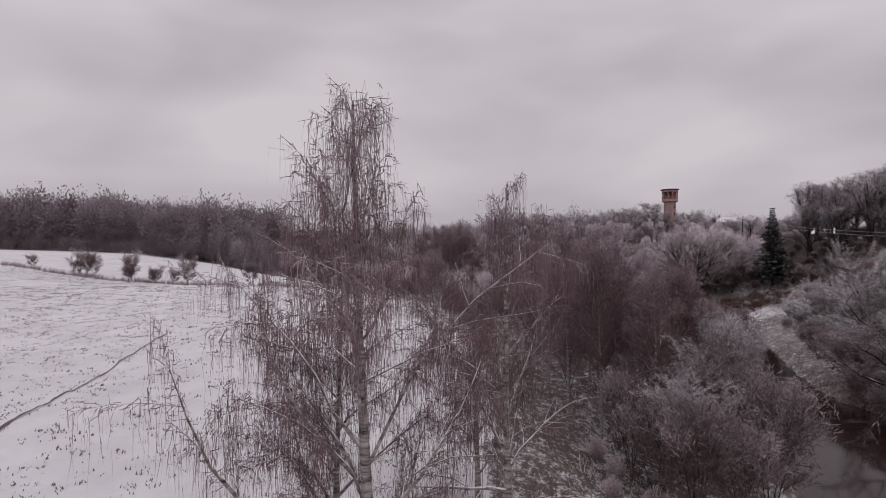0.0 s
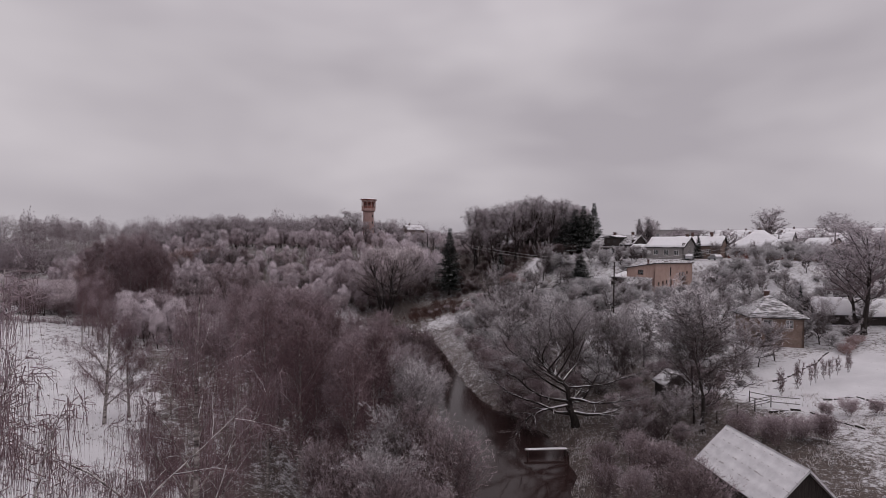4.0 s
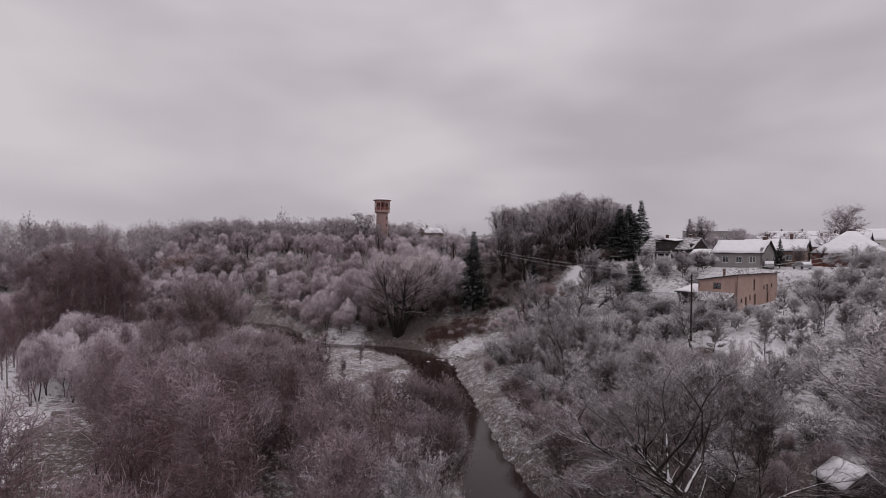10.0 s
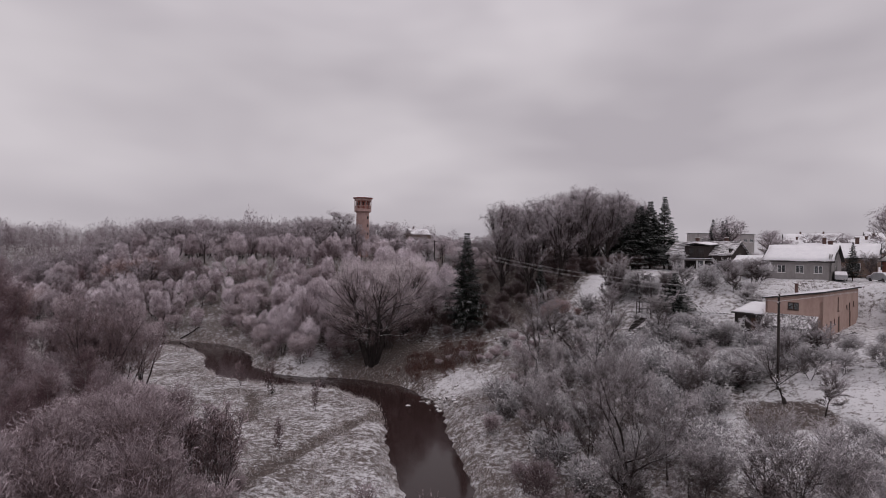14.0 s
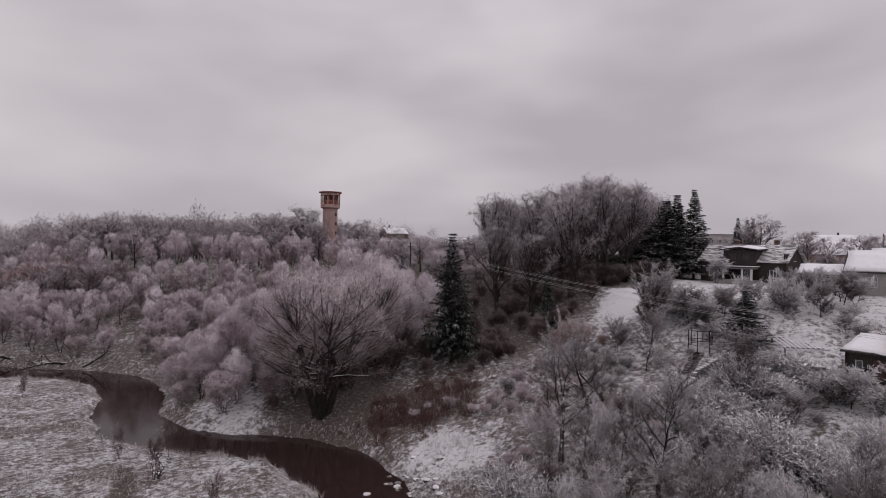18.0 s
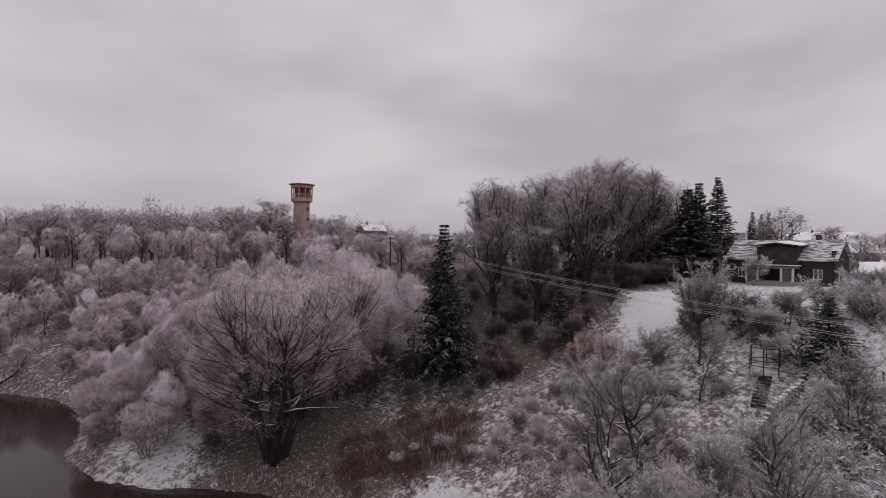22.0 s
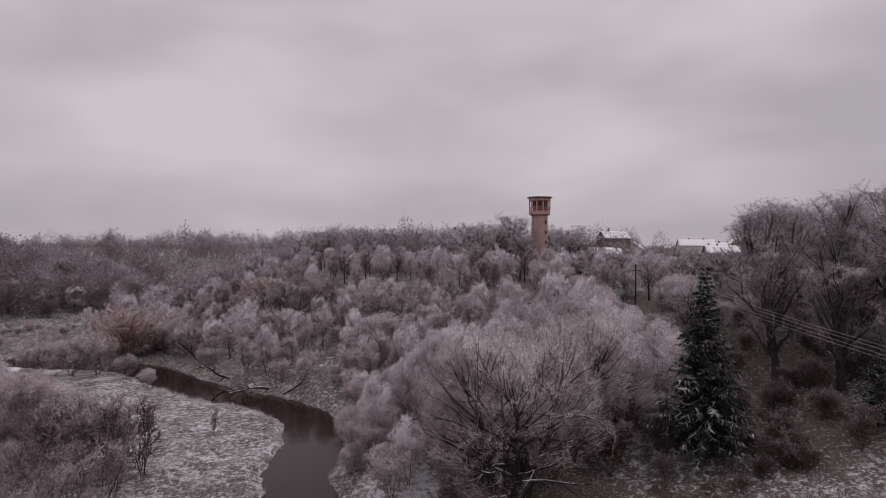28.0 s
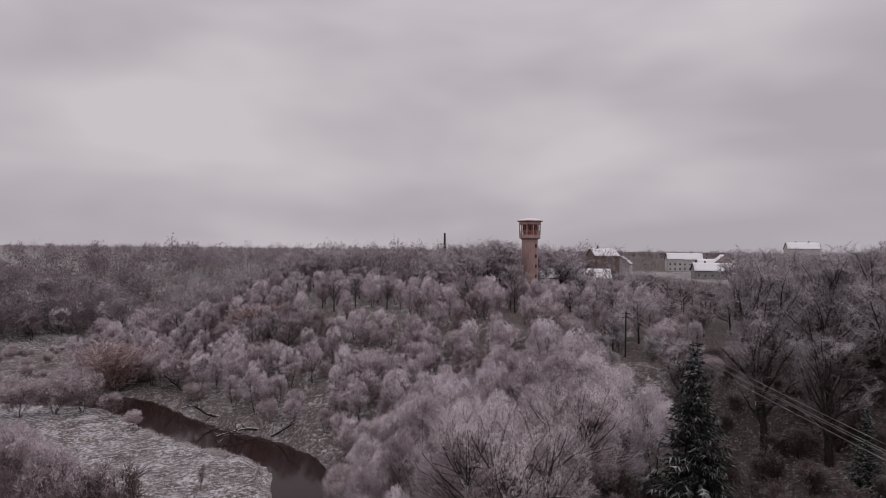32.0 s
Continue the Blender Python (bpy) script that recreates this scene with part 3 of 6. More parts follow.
            for m in range(side):
                q2 = q.lerp(tip, rng.uniform(0.2, 0.85))
                d2 = branch_dir(rng, td, rng.uniform(0.35, spray + 0.1))
                d2.z += rise - droop * 0.6
                crown.sliver(q2, q2 + d2 * ln * rng.uniform(0.3, 0.65), twig_w * 0.8, across, 0.05)
            if hang and rng.random() < hang_share:
                e = q.lerp(tip, rng.uniform(0.4, 1.0))
                drop = hang * rng.uniform(0.2, 1.0)
                mid = e + Vector((rng.gauss(0, 0.05), rng.gauss(0, 0.05), -0.5)) * drop
                crown.sliver(e, mid, twig_w * 0.8, across)
                crown.sliver(mid - (mid - e) * 0.15, mid + Vector((rng.gauss(0, 0.05), rng.gauss(0, 0.05), -0.5)) * drop, twig_w * 0.65, across)
    if dome:
        round_off(wood, height, *dome)
        round_off(crown, height, *dome)
    # the finished tree is exactly as tall as asked for
    top = max(v[2] for v in crown.v)
    k = height / top
    wood.v = [(x * k, y * k, z * k) for x, y, z in wood.v]
    crown.v = [(x * k, y * k, z * k) for x, y, z in crown.v]
    close_crown(crown, cover)
    coat_and_shade(crown, shell)
    return wood, crown


def hash_of(text):
    return sum(ord(c) * (i + 3) for i, c in enumerate(text))


class Kind:
    """Meshes of a few trees of one species, shared by all its copies."""

    def __init__(self, name, bark, twig, label, count, group="", category="tree", far=False, **kw):
        self.name, self.label, self.group, self.category, self.n = name, label, group, category, 0
        self.height = kw["height"]
        self.meshes = []
        for k in range(count):
            w, c = make_tree(hash_of(name + twig) + k * 17, **kw)
            self.meshes.append((w.mesh("trunk", M[bark], True), c.mesh("crown", M[twig])))
        # lighter crowns of fewer, broader twigs for the trees that stay far off
        self.far = []
        if far:
            kw = dict(kw, twig_gap=kw["twig_gap"] * 2, twig_w=kw["twig_w"] * 1.7, sides=3, fine=False, fuzz=kw["fuzz"] * 0.6)
            for k in range(count):
                w, c = make_tree(hash_of(name + twig) + k * 17, **kw)
                self.far.append((w.mesh("trunk", M[bark], True), c.mesh("crown", M[twig])))

    def plant(self, x, y, height, variant=None, turn=None, wide=1.0, z=None, tip=0.0, label=""):
        i = self.n if variant is None else variant
        self.n += 1
        pool = self.far if self.far and (y > 168 or x > 150) else self.meshes
        w, c = pool[i % len(pool)]
        k = height / self.height
        turn = (self.n * 137.5) % 360 if turn is None else turn
        m = pose(x, y, H(x, y) if z is None else z, 0, tip, turn) @ Matrix.Diagonal((k * wide, k * wide, k, 1))
        ob = thing(self.name, m, label or self.label, self.category, self.group)
        part("trunk", w, None, ob)
        part("crown", c, None, ob)
        return ob


weeping = Kind("birch_tree", "bark_birch", "twig_birch", "weeping silver birch with bare hanging twigs", 3, height=16, trunk_r=0.21, first=0.13, limbs=22, reach=0.26, crown_shape=((0, 1.0), (0.35, 0.85), (0.6, 0.48), (0.8, 0.25), (1, 0.12)),
               low=0.8, high=0.4, rise=-0.03, wander=0.13, branches=8, branch_len=0.45, twig_gap=0.04, twig_len=0.4, twig_w=0.008, side=1, droop=0.5, hang=1.5, hang_share=1.0, straight=0.15, lean=0.0, fine=True, thick=0.6, cover=0.5, fuzz=0.1)
birch = Kind("birch_tree", "bark_birch", "twig_red", "slender reddish-brown birch by the river", 5, "birches along the bank", height=15, trunk_r=0.12, first=0.2, limbs=24, reach=0.13, crown_shape=PLUME,
             low=0.6, high=0.3, rise=0.05, wander=0.1, branches=5, branch_len=0.5, twig_gap=0.024, twig_len=0.5, twig_w=0.011, side=2, droop=0.35, hang=0.7, hang_share=0.3, straight=0.25, sides=5, cover=0.7, fuzz=0.3)
alder = Kind("alder_tree", "bark_dark", "twig_alder", "bare alder tree white with rime", 5, "rimed alders of the river wood", far=True, height=10, trunk_r=0.11, stems=2, splay=0.16, first=0.16, limbs=13,
             reach=0.24, crown_shape=PLUME, low=0.65, high=0.3, rise=0.1, branches=5, branch_len=0.7, twig_gap=0.04, twig_len=0.55, twig_w=0.017, side=2, sides=4, cover=1.35, fuzz=0.3, dome=(0.32, 0.23, 0.72), shell=0.65)
scrub = Kind("scrub_tree", "bark_frost", "twig_scrub", "bare brown-grey scrub tree", 4, "scrub along the valley", far=True, height=7, trunk_r=0.07, stems=5, splay=0.4, first=0.12, limbs=6,
             reach=0.28, crown_shape=PLUME, low=0.8, high=0.3, rise=0.1, branches=4, branch_len=0.7, twig_gap=0.032, twig_len=0.45, twig_w=0.013, side=2, sides=3, cover=1.3, fuzz=0.4, dome=(0.4, 0.36, 0.58), shell=0.9)
thicket = Kind("thicket_tree", "bark_dark", "twig_thicket", "dark brown bare thicket tree by the water", 4, "thicket on the river banks", height=8, trunk_r=0.06, stems=4, splay=0.3, first=0.15, limbs=7,
               reach=0.26, crown_shape=PLUME, low=0.75, high=0.3, rise=0.08, branches=4, branch_len=0.7, twig_gap=0.035, twig_len=0.5, twig_w=0.012, side=2, sides=3, cover=1.1, fuzz=0.4)
bush = Kind("bush", "bark_dark", "twig_garden", "low bare bush dusted with rime", 3, "bushes along the river", "bush", height=3.2, trunk_r=0.03, stems=7, splay=0.75, first=0.08, limbs=4,
            reach=0.35, crown_shape=BROAD, low=0.6, high=0.3, rise=0.1, branches=3, branch_len=0.6, twig_gap=0.05, twig_len=0.4, twig_w=0.012, side=2, sides=3, cover=1.5, fuzz=0.3)
brown_bush = Kind("shrub", "bark_frost", "twig_scrub", "low bare brown-grey bush", 3, "brown bushes", "bush", height=3.2, trunk_r=0.03, stems=8, splay=0.6, first=0.1, limbs=3,
                  reach=0.33, crown_shape=BROAD, low=0.5, high=0.25, rise=0.1, branches=3, branch_len=0.6, twig_gap=0.035, twig_len=0.45, twig_w=0.011, side=2, sides=3, cover=1.2, fuzz=0.3)
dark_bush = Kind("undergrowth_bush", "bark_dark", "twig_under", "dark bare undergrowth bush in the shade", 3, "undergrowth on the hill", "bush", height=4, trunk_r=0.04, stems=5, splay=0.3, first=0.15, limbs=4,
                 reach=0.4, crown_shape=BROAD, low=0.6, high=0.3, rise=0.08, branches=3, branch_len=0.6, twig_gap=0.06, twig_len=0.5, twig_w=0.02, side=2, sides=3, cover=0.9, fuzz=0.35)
willow = Kind("willow_tree", "bark_willow", "twig_willow", "broad old willow with several dark stems and pinkish rime", 1, height=19, trunk_r=0.66, stems=6, splay=0.4, first=0.3, limbs=15,
              reach=0.4, crown_shape=((0, 1.0), (0.4, 1.0), (0.75, 0.75), (1, 0.4)), low=1.3, high=0.45, rise=0.05, wander=0.17, branches=10, branch_len=0.6, twig_gap=0.065, twig_len=0.5, twig_w=0.014, side=2, droop=0.2, straight=0.5, fine=True, shell=1.9, cover=0.85, fuzz=0.3, dome=(0.42, 0.46, 0.55), thick=0.75)
park = Kind("park_tree", "bark_dark", "twig_park", "tall bare park tree with upright dark limbs", 5, "tall trees on the hill", far=True, height=19, trunk_r=0.55, first=0.2, limbs=14,
            reach=0.34, crown_shape=ROUND, low=0.6, high=0.28, rise=0.05, wander=0.15, branches=11, branch_len=0.5, twig_gap=0.046, twig_len=0.42, twig_w=0.012, side=2, straight=0.3, fine=True, thick=0.85, cover=0.62, fuzz=0.34, dome=(0.5, 0.27, 0.52))
hill_tree = Kind("hill_tree", "bark_dark", "twig_park", "bare tree with dark limbs near the water tower", 4, "trees round the water tower", far=True, height=15, trunk_r=0.32, first=0.28, limbs=18,
                 reach=0.4, crown_shape=ROUND, low=0.95, high=0.45, rise=0.05, wander=0.17, branches=7, branch_len=0.65, twig_gap=0.085, twig_len=0.55, twig_w=0.02, side=2, straight=0.3, sides=4, thick=0.7, cover=0.8, fuzz=0.4, dome=(0.5, 0.33, 0.48))
oak = Kind("oak_tree", "bark_oak", "twig_dark", "crooked bare oak with snow along its long limbs", 1, height=15, trunk_r=0.5, first=0.17, limbs=24,
           reach=0.72, crown_shape=((0, 1.0), (0.3, 0.95), (0.6, 0.75), (1, 0.35)), low=1.5, high=0.45, rise=0.05, wander=0.24, branches=12, branch_len=0.42, twig_gap=0.045, twig_len=0.6, twig_w=0.009, side=2, sides=8, straight=0.9, lean=0.2, fine=True, thick=0.8, cover=0.5, fuzz=0.18)
ash = Kind("ash_tree", "bark_dark", "twig_dark", "slender bare tree with dark stem and snowy twigs", 4, "slender trees on the bank", height=10, trunk_r=0.12, first=0.22, limbs=17,
           reach=0.34, crown_shape=ROUND, low=0.95, high=0.4, rise=0.07, wander=0.15, branches=6, branch_len=0.6, twig_gap=0.05, twig_len=0.6, twig_w=0.010, side=2, sides=5, fine=True, cover=0.6, fuzz=0.22)
fruit = Kind("fruit_tree", "bark_dark", "twig_dark", "bare garden fruit tree dusted with snow", 4, "garden fruit trees", height=5.5, trunk_r=0.15, first=0.36, limbs=12,
             reach=0.55, crown_shape=ROUND, low=1.1, high=0.35, rise=0.08, wander=0.2, branches=7, branch_len=0.65, twig_gap=0.04, twig_len=0.42, twig_w=0.010, side=2, sides=5, fine=True, cover=0.95, fuzz=0.14, thick=0.65, droop=0.08)
hedge = Kind("fruit_tree", "bark_dark", "twig_garden", "small bare garden tree white with rime", 3, "rimed garden trees", height=4.5, trunk_r=0.09, stems=2, splay=0.3, first=0.28, limbs=8,
             reach=0.45, crown_shape=ROUND, low=1.0, high=0.3, rise=0.08, wander=0.18, branches=5, branch_len=0.65, twig_gap=0.04, twig_len=0.42, twig_w=0.013, side=2, sides=4, cover=1.1, fuzz=0.2)
sapling = Kind("sapling", "bark_frost", "twig_thicket", "thin bare upright sapling", 3, "saplings on the meadow", "sapling", height=6, trunk_r=0.035, stems=3, splay=0.12, first=0.15, limbs=9,
               reach=0.12, crown_shape=PLUME, low=0.5, high=0.25, rise=0.1, branches=2, twig_gap=0.08, twig_len=0.5, twig_w=0.009, side=1, sides=3, cover=0.55, fuzz=0.1)
meadow_tree = Kind("meadow_tree", "bark_dark", "twig_thicket", "bare brown tree with several slanting dark stems", 2, "slanting trees on the river meadow", height=13, trunk_r=0.2, stems=4, splay=0.3, first=0.42, limbs=9,
                   reach=0.22, crown_shape=ROUND, low=0.7, high=0.3, rise=0.08, branches=5, branch_len=0.65, twig_gap=0.06, twig_len=0.5, twig_w=0.012, side=2, straight=0.6, sides=5, cover=0.75, fuzz=0.3, dome=(0.6, 0.36, 0.4))
rusty = Kind("bush", "bark_frost", "twig_rust", "bare rust-brown bush on the bank", 2, "rust-brown bushes", "bush", height=4, trunk_r=0.04, stems=7, splay=0.5, first=0.1, limbs=5,
             reach=0.2, crown_shape=PLUME, low=0.5, high=0.25, rise=0.08, branches=3, branch_len=0.6, twig_gap=0.05, twig_len=0.6, twig_w=0.013, side=2, sides=3, cover=1.4, fuzz=0.35)
field_bush = Kind("field_tree", "bark_dark", "twig_thicket", "round bare field tree along the hedge", 3, "trees along the field hedge", height=8, trunk_r=0.14, stems=2, splay=0.2, first=0.22, limbs=10,
                  reach=0.45, crown_shape=ROUND, low=1.0, high=0.3, rise=0.08, branches=6, branch_len=0.65, twig_gap=0.06, twig_len=0.55, twig_w=0.02, side=2, sides=4, cover=1.0, fuzz=0.5)
crooked = Kind("slope_tree", "bark_slope", "twig_dark", "crooked bare tree with snow along its limbs", 3, "crooked trees on the slope", height=13, trunk_r=0.4, first=0.3, limbs=10,
               reach=0.52, crown_shape=((0, 1.0), (0.6, 0.85), (1, 0.5)), low=1.3, high=0.5, rise=0.05, wander=0.2, branches=12, branch_len=0.55, twig_gap=0.05, twig_len=0.6, twig_w=0.009, side=2, sides=7, straight=1.0, lean=0.28, fine=True, thick=0.85, cover=0.32, fuzz=0.1)


def make_spruce(seed, height, radius):
    """A spruce: whorls of sinking boughs with hanging needle twigs, and snow on the outer boughs."""
    rng = random.Random(seed)
    wood, crown = Shape(), Shape()
    limb(rng, wood, (0, 0, -0.3), (0, 0, 1), height, height * 0.012, 0.015, 0.004, 0, 8, 6)
    z = height * 0.11
    while z < height * 0.985:
        f = z / height
        reach = radius * (1 - f) ** 0.95 * (0.85 + 0.3 * rng.random())
        for k in range(rng.randint(9, 11)):
            a = rng.uniform(0, 2 * math.pi)
            ln = max(0.3, reach * rng.uniform(0.6, 1.15))
            d = Vector((math.cos(a), math.sin(a), 0.25 - 0.6 * (1 - f)))
            pts, rad, _ = limb(rng, wood, (0, 0, z), d, ln, 0.035 * (1.1 - f), 0.008, 0.05, 0.07, 4, 3)
            side = Vector((-math.sin(a), math.cos(a), 0))
            for j in range(int(20 + 52 * ln / radius)):
                q, _, _ = along(pts, rng.uniform(0.12, 1.0))
                s = rng.choice((-1, 1))
                td = (d.normalized() * 0.55 + side * s * rng.uniform(0.2, 1.0) + Vector((0, 0, rng.uniform(-0.8, 0.05)))).normalized()
                crown.sliver(q, q + td * rng.uniform(0.3, 0.8) * (0.5 + 0.5 * (1 - f)), rng.uniform(0.08, 0.17), td.cross(Vector((rng.gauss(0, 0.4), rng.gauss(0, 0.4), 1))).normalized())
        z += height * 0.02 * rng.uniform(0.8, 1.25)
    coat_and_shade(crown, 0.5)
    return wood, crown


SPRUCES = [tuple(s.mesh(n, M[m]) for s, n, m in zip(make_spruce(50 + k, 16, 3.7), ("trunk", "crown"), ("bark_dark", "needles"))) for k in range(3)]


def plant_spruce(x, y, height, wide=1.0, variant=0, label="dark green spruce with snow on its boughs", z=None):
    k = height / 16
    ob = thing("spruce_tree", pose(x, y, H(x, y) if z is None else z, 0, 0, x * 37 % 360) @ Matrix.Diagonal((k * wide, k * wide, k, 1)), label, "spruce", "spruces")
    part("trunk", SPRUCES[variant % 3][0], None, ob)
    part("crown", SPRUCES[variant % 3][1], None, ob)


# ---------------------------------------------------------------- planting
rng = random.Random(5)
TAKEN = []
# plots that stay free of scattered plants: x, y, radius
FREE_SOUTH = [(40, 22, 7), (62, 29, 9), (49, 32, 3), (72, 33, 8), (38, 38, 4), (33, 40, 3), (53, 41, 3), (79, 41, 7), (42, 44, 5),
              (141, 60, 7), (74, 61, 4), (70, 64, 5), (84, 65, 4), (80, 66, 5), (67, 67, 3.5), (85, 68, 4), (78, 70, 5), (79, 70, 5),
              (73, 71, 4), (83, 74, 2.5), (105, 74, 5), (104, 80, 7), (129, 82, 6)]
FREE_MIDDLE = [(147, 82, 11), (112, 83, 9), (121, 84, 8), (98, 87, 6), (122, 88, 6), (82.5, 90.4, 4), (124, 92, 8), (100, 94, 6), (91, 96, 3),
               (95, 96, 4), (72, 99, 3.5), (86, 100, 4), (77, 101, 4), (132, 104, 7), (92, 106, 4), (110, 106, 5), (70, 107, 5), (117, 107, 6),
               (105, 108, 4), (124, 108, 5), (112, 110, 4), (66, 113, 7), (113, 113, 5)]
FREE_NORTH = [(130, 114, 10), (106, 115, 4.5), (97, 116.5, 3.5), (101, 117, 4.5), (62.5, 119.5, 4), (77, 120, 5), (84, 121, 5), (88, 126, 4), (80, 127, 5),
              (59, 128, 6), (80.6, 132.5, 4), (83.5, 147, 4), (14.5, 152, 6), (17.5, 146, 6.5), (86, 153, 4), (88, 157, 4), (89, 160, 4), (98, 230, 4),
              (100.5, 238, 4.5), (103, 245, 5), (106, 252, 5)]
FREE = FREE_SOUTH + FREE_MIDDLE + FREE_NORTH


def scatter(kind, count, x0, x1, y0, y1, h0, h1, test, gap=2.2, **kw):
    made = tries = 0
    while made < count and tries < count * 60:
        tries += 1
        x, y = rng.uniform(x0, x1), rng.uniform(y0, y1)
        d, s = (float(v[0]) for v in river_side(x, y))
        if d < 1.0 or not test(x, y, d, s):
            continue
        if any((x - a) ** 2 + (y - b) ** 2 < r * r for a, b, r in FREE) or any((x - a) ** 2 + (y - b) ** 2 < gap * gap for a, b in TAKEN):
            continue
        TAKEN.append((x, y))
        kind.plant(x, y, rng.uniform(h0, h1), **kw)
        made += 1


# the birch belt between field and river
weeping.plant(-1.7, 14.1, 16.4, 0, label="tall weeping silver birch beside the snowy field")
weeping.plant(-3.4, 16.4, 10.6, 1, wide=1.1)
weeping.plant(2.6, 20.8, 16.0, 2, turn=300, wide=0.85)
weeping.plant(1.6, 24.5, 9.5, 1, turn=40, wide=1.2)
for x, y, h, v in ((-0.9, 51, 10.3, 0), (0.8, 51.7, 7.8, 1), (3.8, 50.4, 5.2, 2)):
    weeping.plant(x, y, h, v, wide=1.1, label="young weeping birch at the edge of the snowy field")
    TAKEN.append((x, y))
for x, y, h in ((8.7, 37.1, 14.6), (12.2, 37.5, 12.5), (11.5, 39.5, 14), (16.5, 37.1, 12.5), (17.7, 40.1, 13), (12, 44, 13.5), (19, 47.5, 12.5), (14.5, 49, 13),
                (9.7, 53.7, 12), (15.8, 53, 12), (24.5, 53.1, 12), (20, 57, 11), (13, 33, 13), (10.3, 35, 13.5), (13.2, 41, 14), (11, 47, 13), (14, 36, 12.5)):
    birch.plant(x, y, h)
    TAKEN.append((x, y))
for x, y, h in ((19.3, 39.2, 6.5), (18.5, 36.5, 10), (21.5, 41, 9.5), (23.5, 44.5, 9), (15.2, 32, 9), (20, 44, 10.5), (25.5, 48, 9), (13, 28, 8)):
    ash.plant(x, y, h)
scatter(thicket, 30, 10, 45, 24, 70, 5, 8.5, lambda x, y, d, s: s < 0 and 1.5 < d < 16, 2.2)
scatter(thicket, 16, 12, 30, 48, 76, 6, 9, lambda x, y, d, s: s < 0 and 13 < d < 26, 2.6)
scatter(brown_bush, 14, 3, 45, 20, 64, 1.2, 2.4, lambda x, y, d, s: s < 0 and 1 < d < 12, 1.8)
# rimed bushes along the field's edge, then the scrub mounds west of the meadow
for x, y, h, w in ((5.3, 104.5, 9.6, 1.5), (8.6, 103, 8.4, 1.3), (3.2, 110, 8.5, 1.3), (10.5, 98, 6.5, 1.3), (12.9, 74.4, 5.2, 1.4), (10.2, 79.5, 5.6, 1.3), (15.5, 80.5, 6.0, 1.3), (8.2, 88, 6.2, 1.3)):
    alder.plant(x, y, h, wide=w, label="spreading rimed alder at the edge of the snowy field")
    TAKEN.append((x, y))
for x, y, h in ((3.4, 135, 22), (0.2, 137.5, 21), (6.1, 138, 20.5), (-2.6, 134.5, 20), (4.8, 131.6, 19.5), (1.2, 132.2, 20), (-4.8, 138.4, 18.5), (7.8, 134, 18), (2.2, 140.5, 21.5), (-1.4, 141, 19.5), (5.6, 142, 20), (-6.6, 134.8, 16.5), (9.4, 139, 16)):
    birch.plant(x, y, h, wide=1.05, label="tall slender reddish-brown birch in a dense stand")
    TAKEN.append((x, y))
scatter(thicket, 20, 8, 28, 66, 100, 5.5, 8.5, lambda x, y, d, s: s < 0 and 18 < d < 34, 2.8)
scatter(birch, 8, 9, 22, 70, 112, 8, 10.5, lambda x, y, d, s: s < 0 and 22 < d < 40, 3.2)
scatter(scrub, 8, 8, 30, 64, 96, 4, 6, lambda x, y, d, s: s < 0 and 17 < d < 34, 2.5)
scatter(brown_bush, 16, 14, 36, 62, 90, 1.6, 3, lambda x, y, d, s: s < 0 and 13 < d < 22, 2.0)
for x, y, h in ((19.5, 117.4, 15), (20.7, 122.5, 13), (24.8, 127.2, 11), (22.6, 119.5, 12)):
    meadow_tree.plant(x, y, h, wide=1.15)
    TAKEN.append((x, y))
scatter(scrub, 18, 3, 32, 92, 150, 4, 7, lambda x, y, d, s: s < 0 and x > 3.5 and d > 24, 3.0, wide=1.1)
scatter(thicket, 24, 3, 30, 100, 160, 6, 9, lambda x, y, d, s: s < 0 and x > 3.5 and d > 26, 3.0, wide=1.1)
scatter(alder, 14, 0, 24, 88, 150, 6, 9, lambda x, y, d, s: s < 0 and d > 28, 3.2)
scatter(birch, 20, -6, 16, 95, 175, 9, 13, lambda x, y, d, s: s < 0 and d > 34, 4.0)
for k in range(9):
    sapling.plant(29.0 + rng.gauss(0, 0.9), 86.0 + rng.gauss(0, 0.8), rng.uniform(5.5, 7.6), wide=1.2)
for k in range(20):
    sapling.plant(17.5 + rng.gauss(0, 2.2), 147 + rng.gauss(0, 1.6), rng.uniform(7, 10.5), wide=1.2)
for x, y, h in ((36, 95, 4), (44, 110, 4.5), (40.6, 120.4, 5), (38, 128, 4), (27, 160, 4)):
    sapling.plant(x, y, h)
for x, y, h in ((-4.6, 200.4, 9), (-9, 199, 8), (2, 196, 5), (-14, 197, 8), (9, 187, 4)):
    scrub.plant(x, y, h, wide=1.3)
scatter(scrub, 80, -75, 12, 152, 262, 5, 9, lambda x, y, d, s: s < 0 and d > 24 - 0.05 * (y - 150) and x > -20 - max(0, y - 190), 3.0, wide=1.2)
scatter(alder, 45, -90, 5, 150, 265, 8, 12, lambda x, y, d, s: s < 0 and d > 26 and x > -24 - max(0, y - 190), 3.5)
# far edge of the field: a row of round bushes, and one tree in the field
field_bush.plant(-46.3, 43.2, 6.0, label="round bare tree standing alone in the snowy field")
for k in range(26):
    x = -9 - 195 * rng.random()
    field_bush.plant(x, 131.5 - x * 0.17 + rng.uniform(-1.5, 3.5), rng.uniform(4.5, 9.5), wide=rng.uniform(0.95, 1.3))
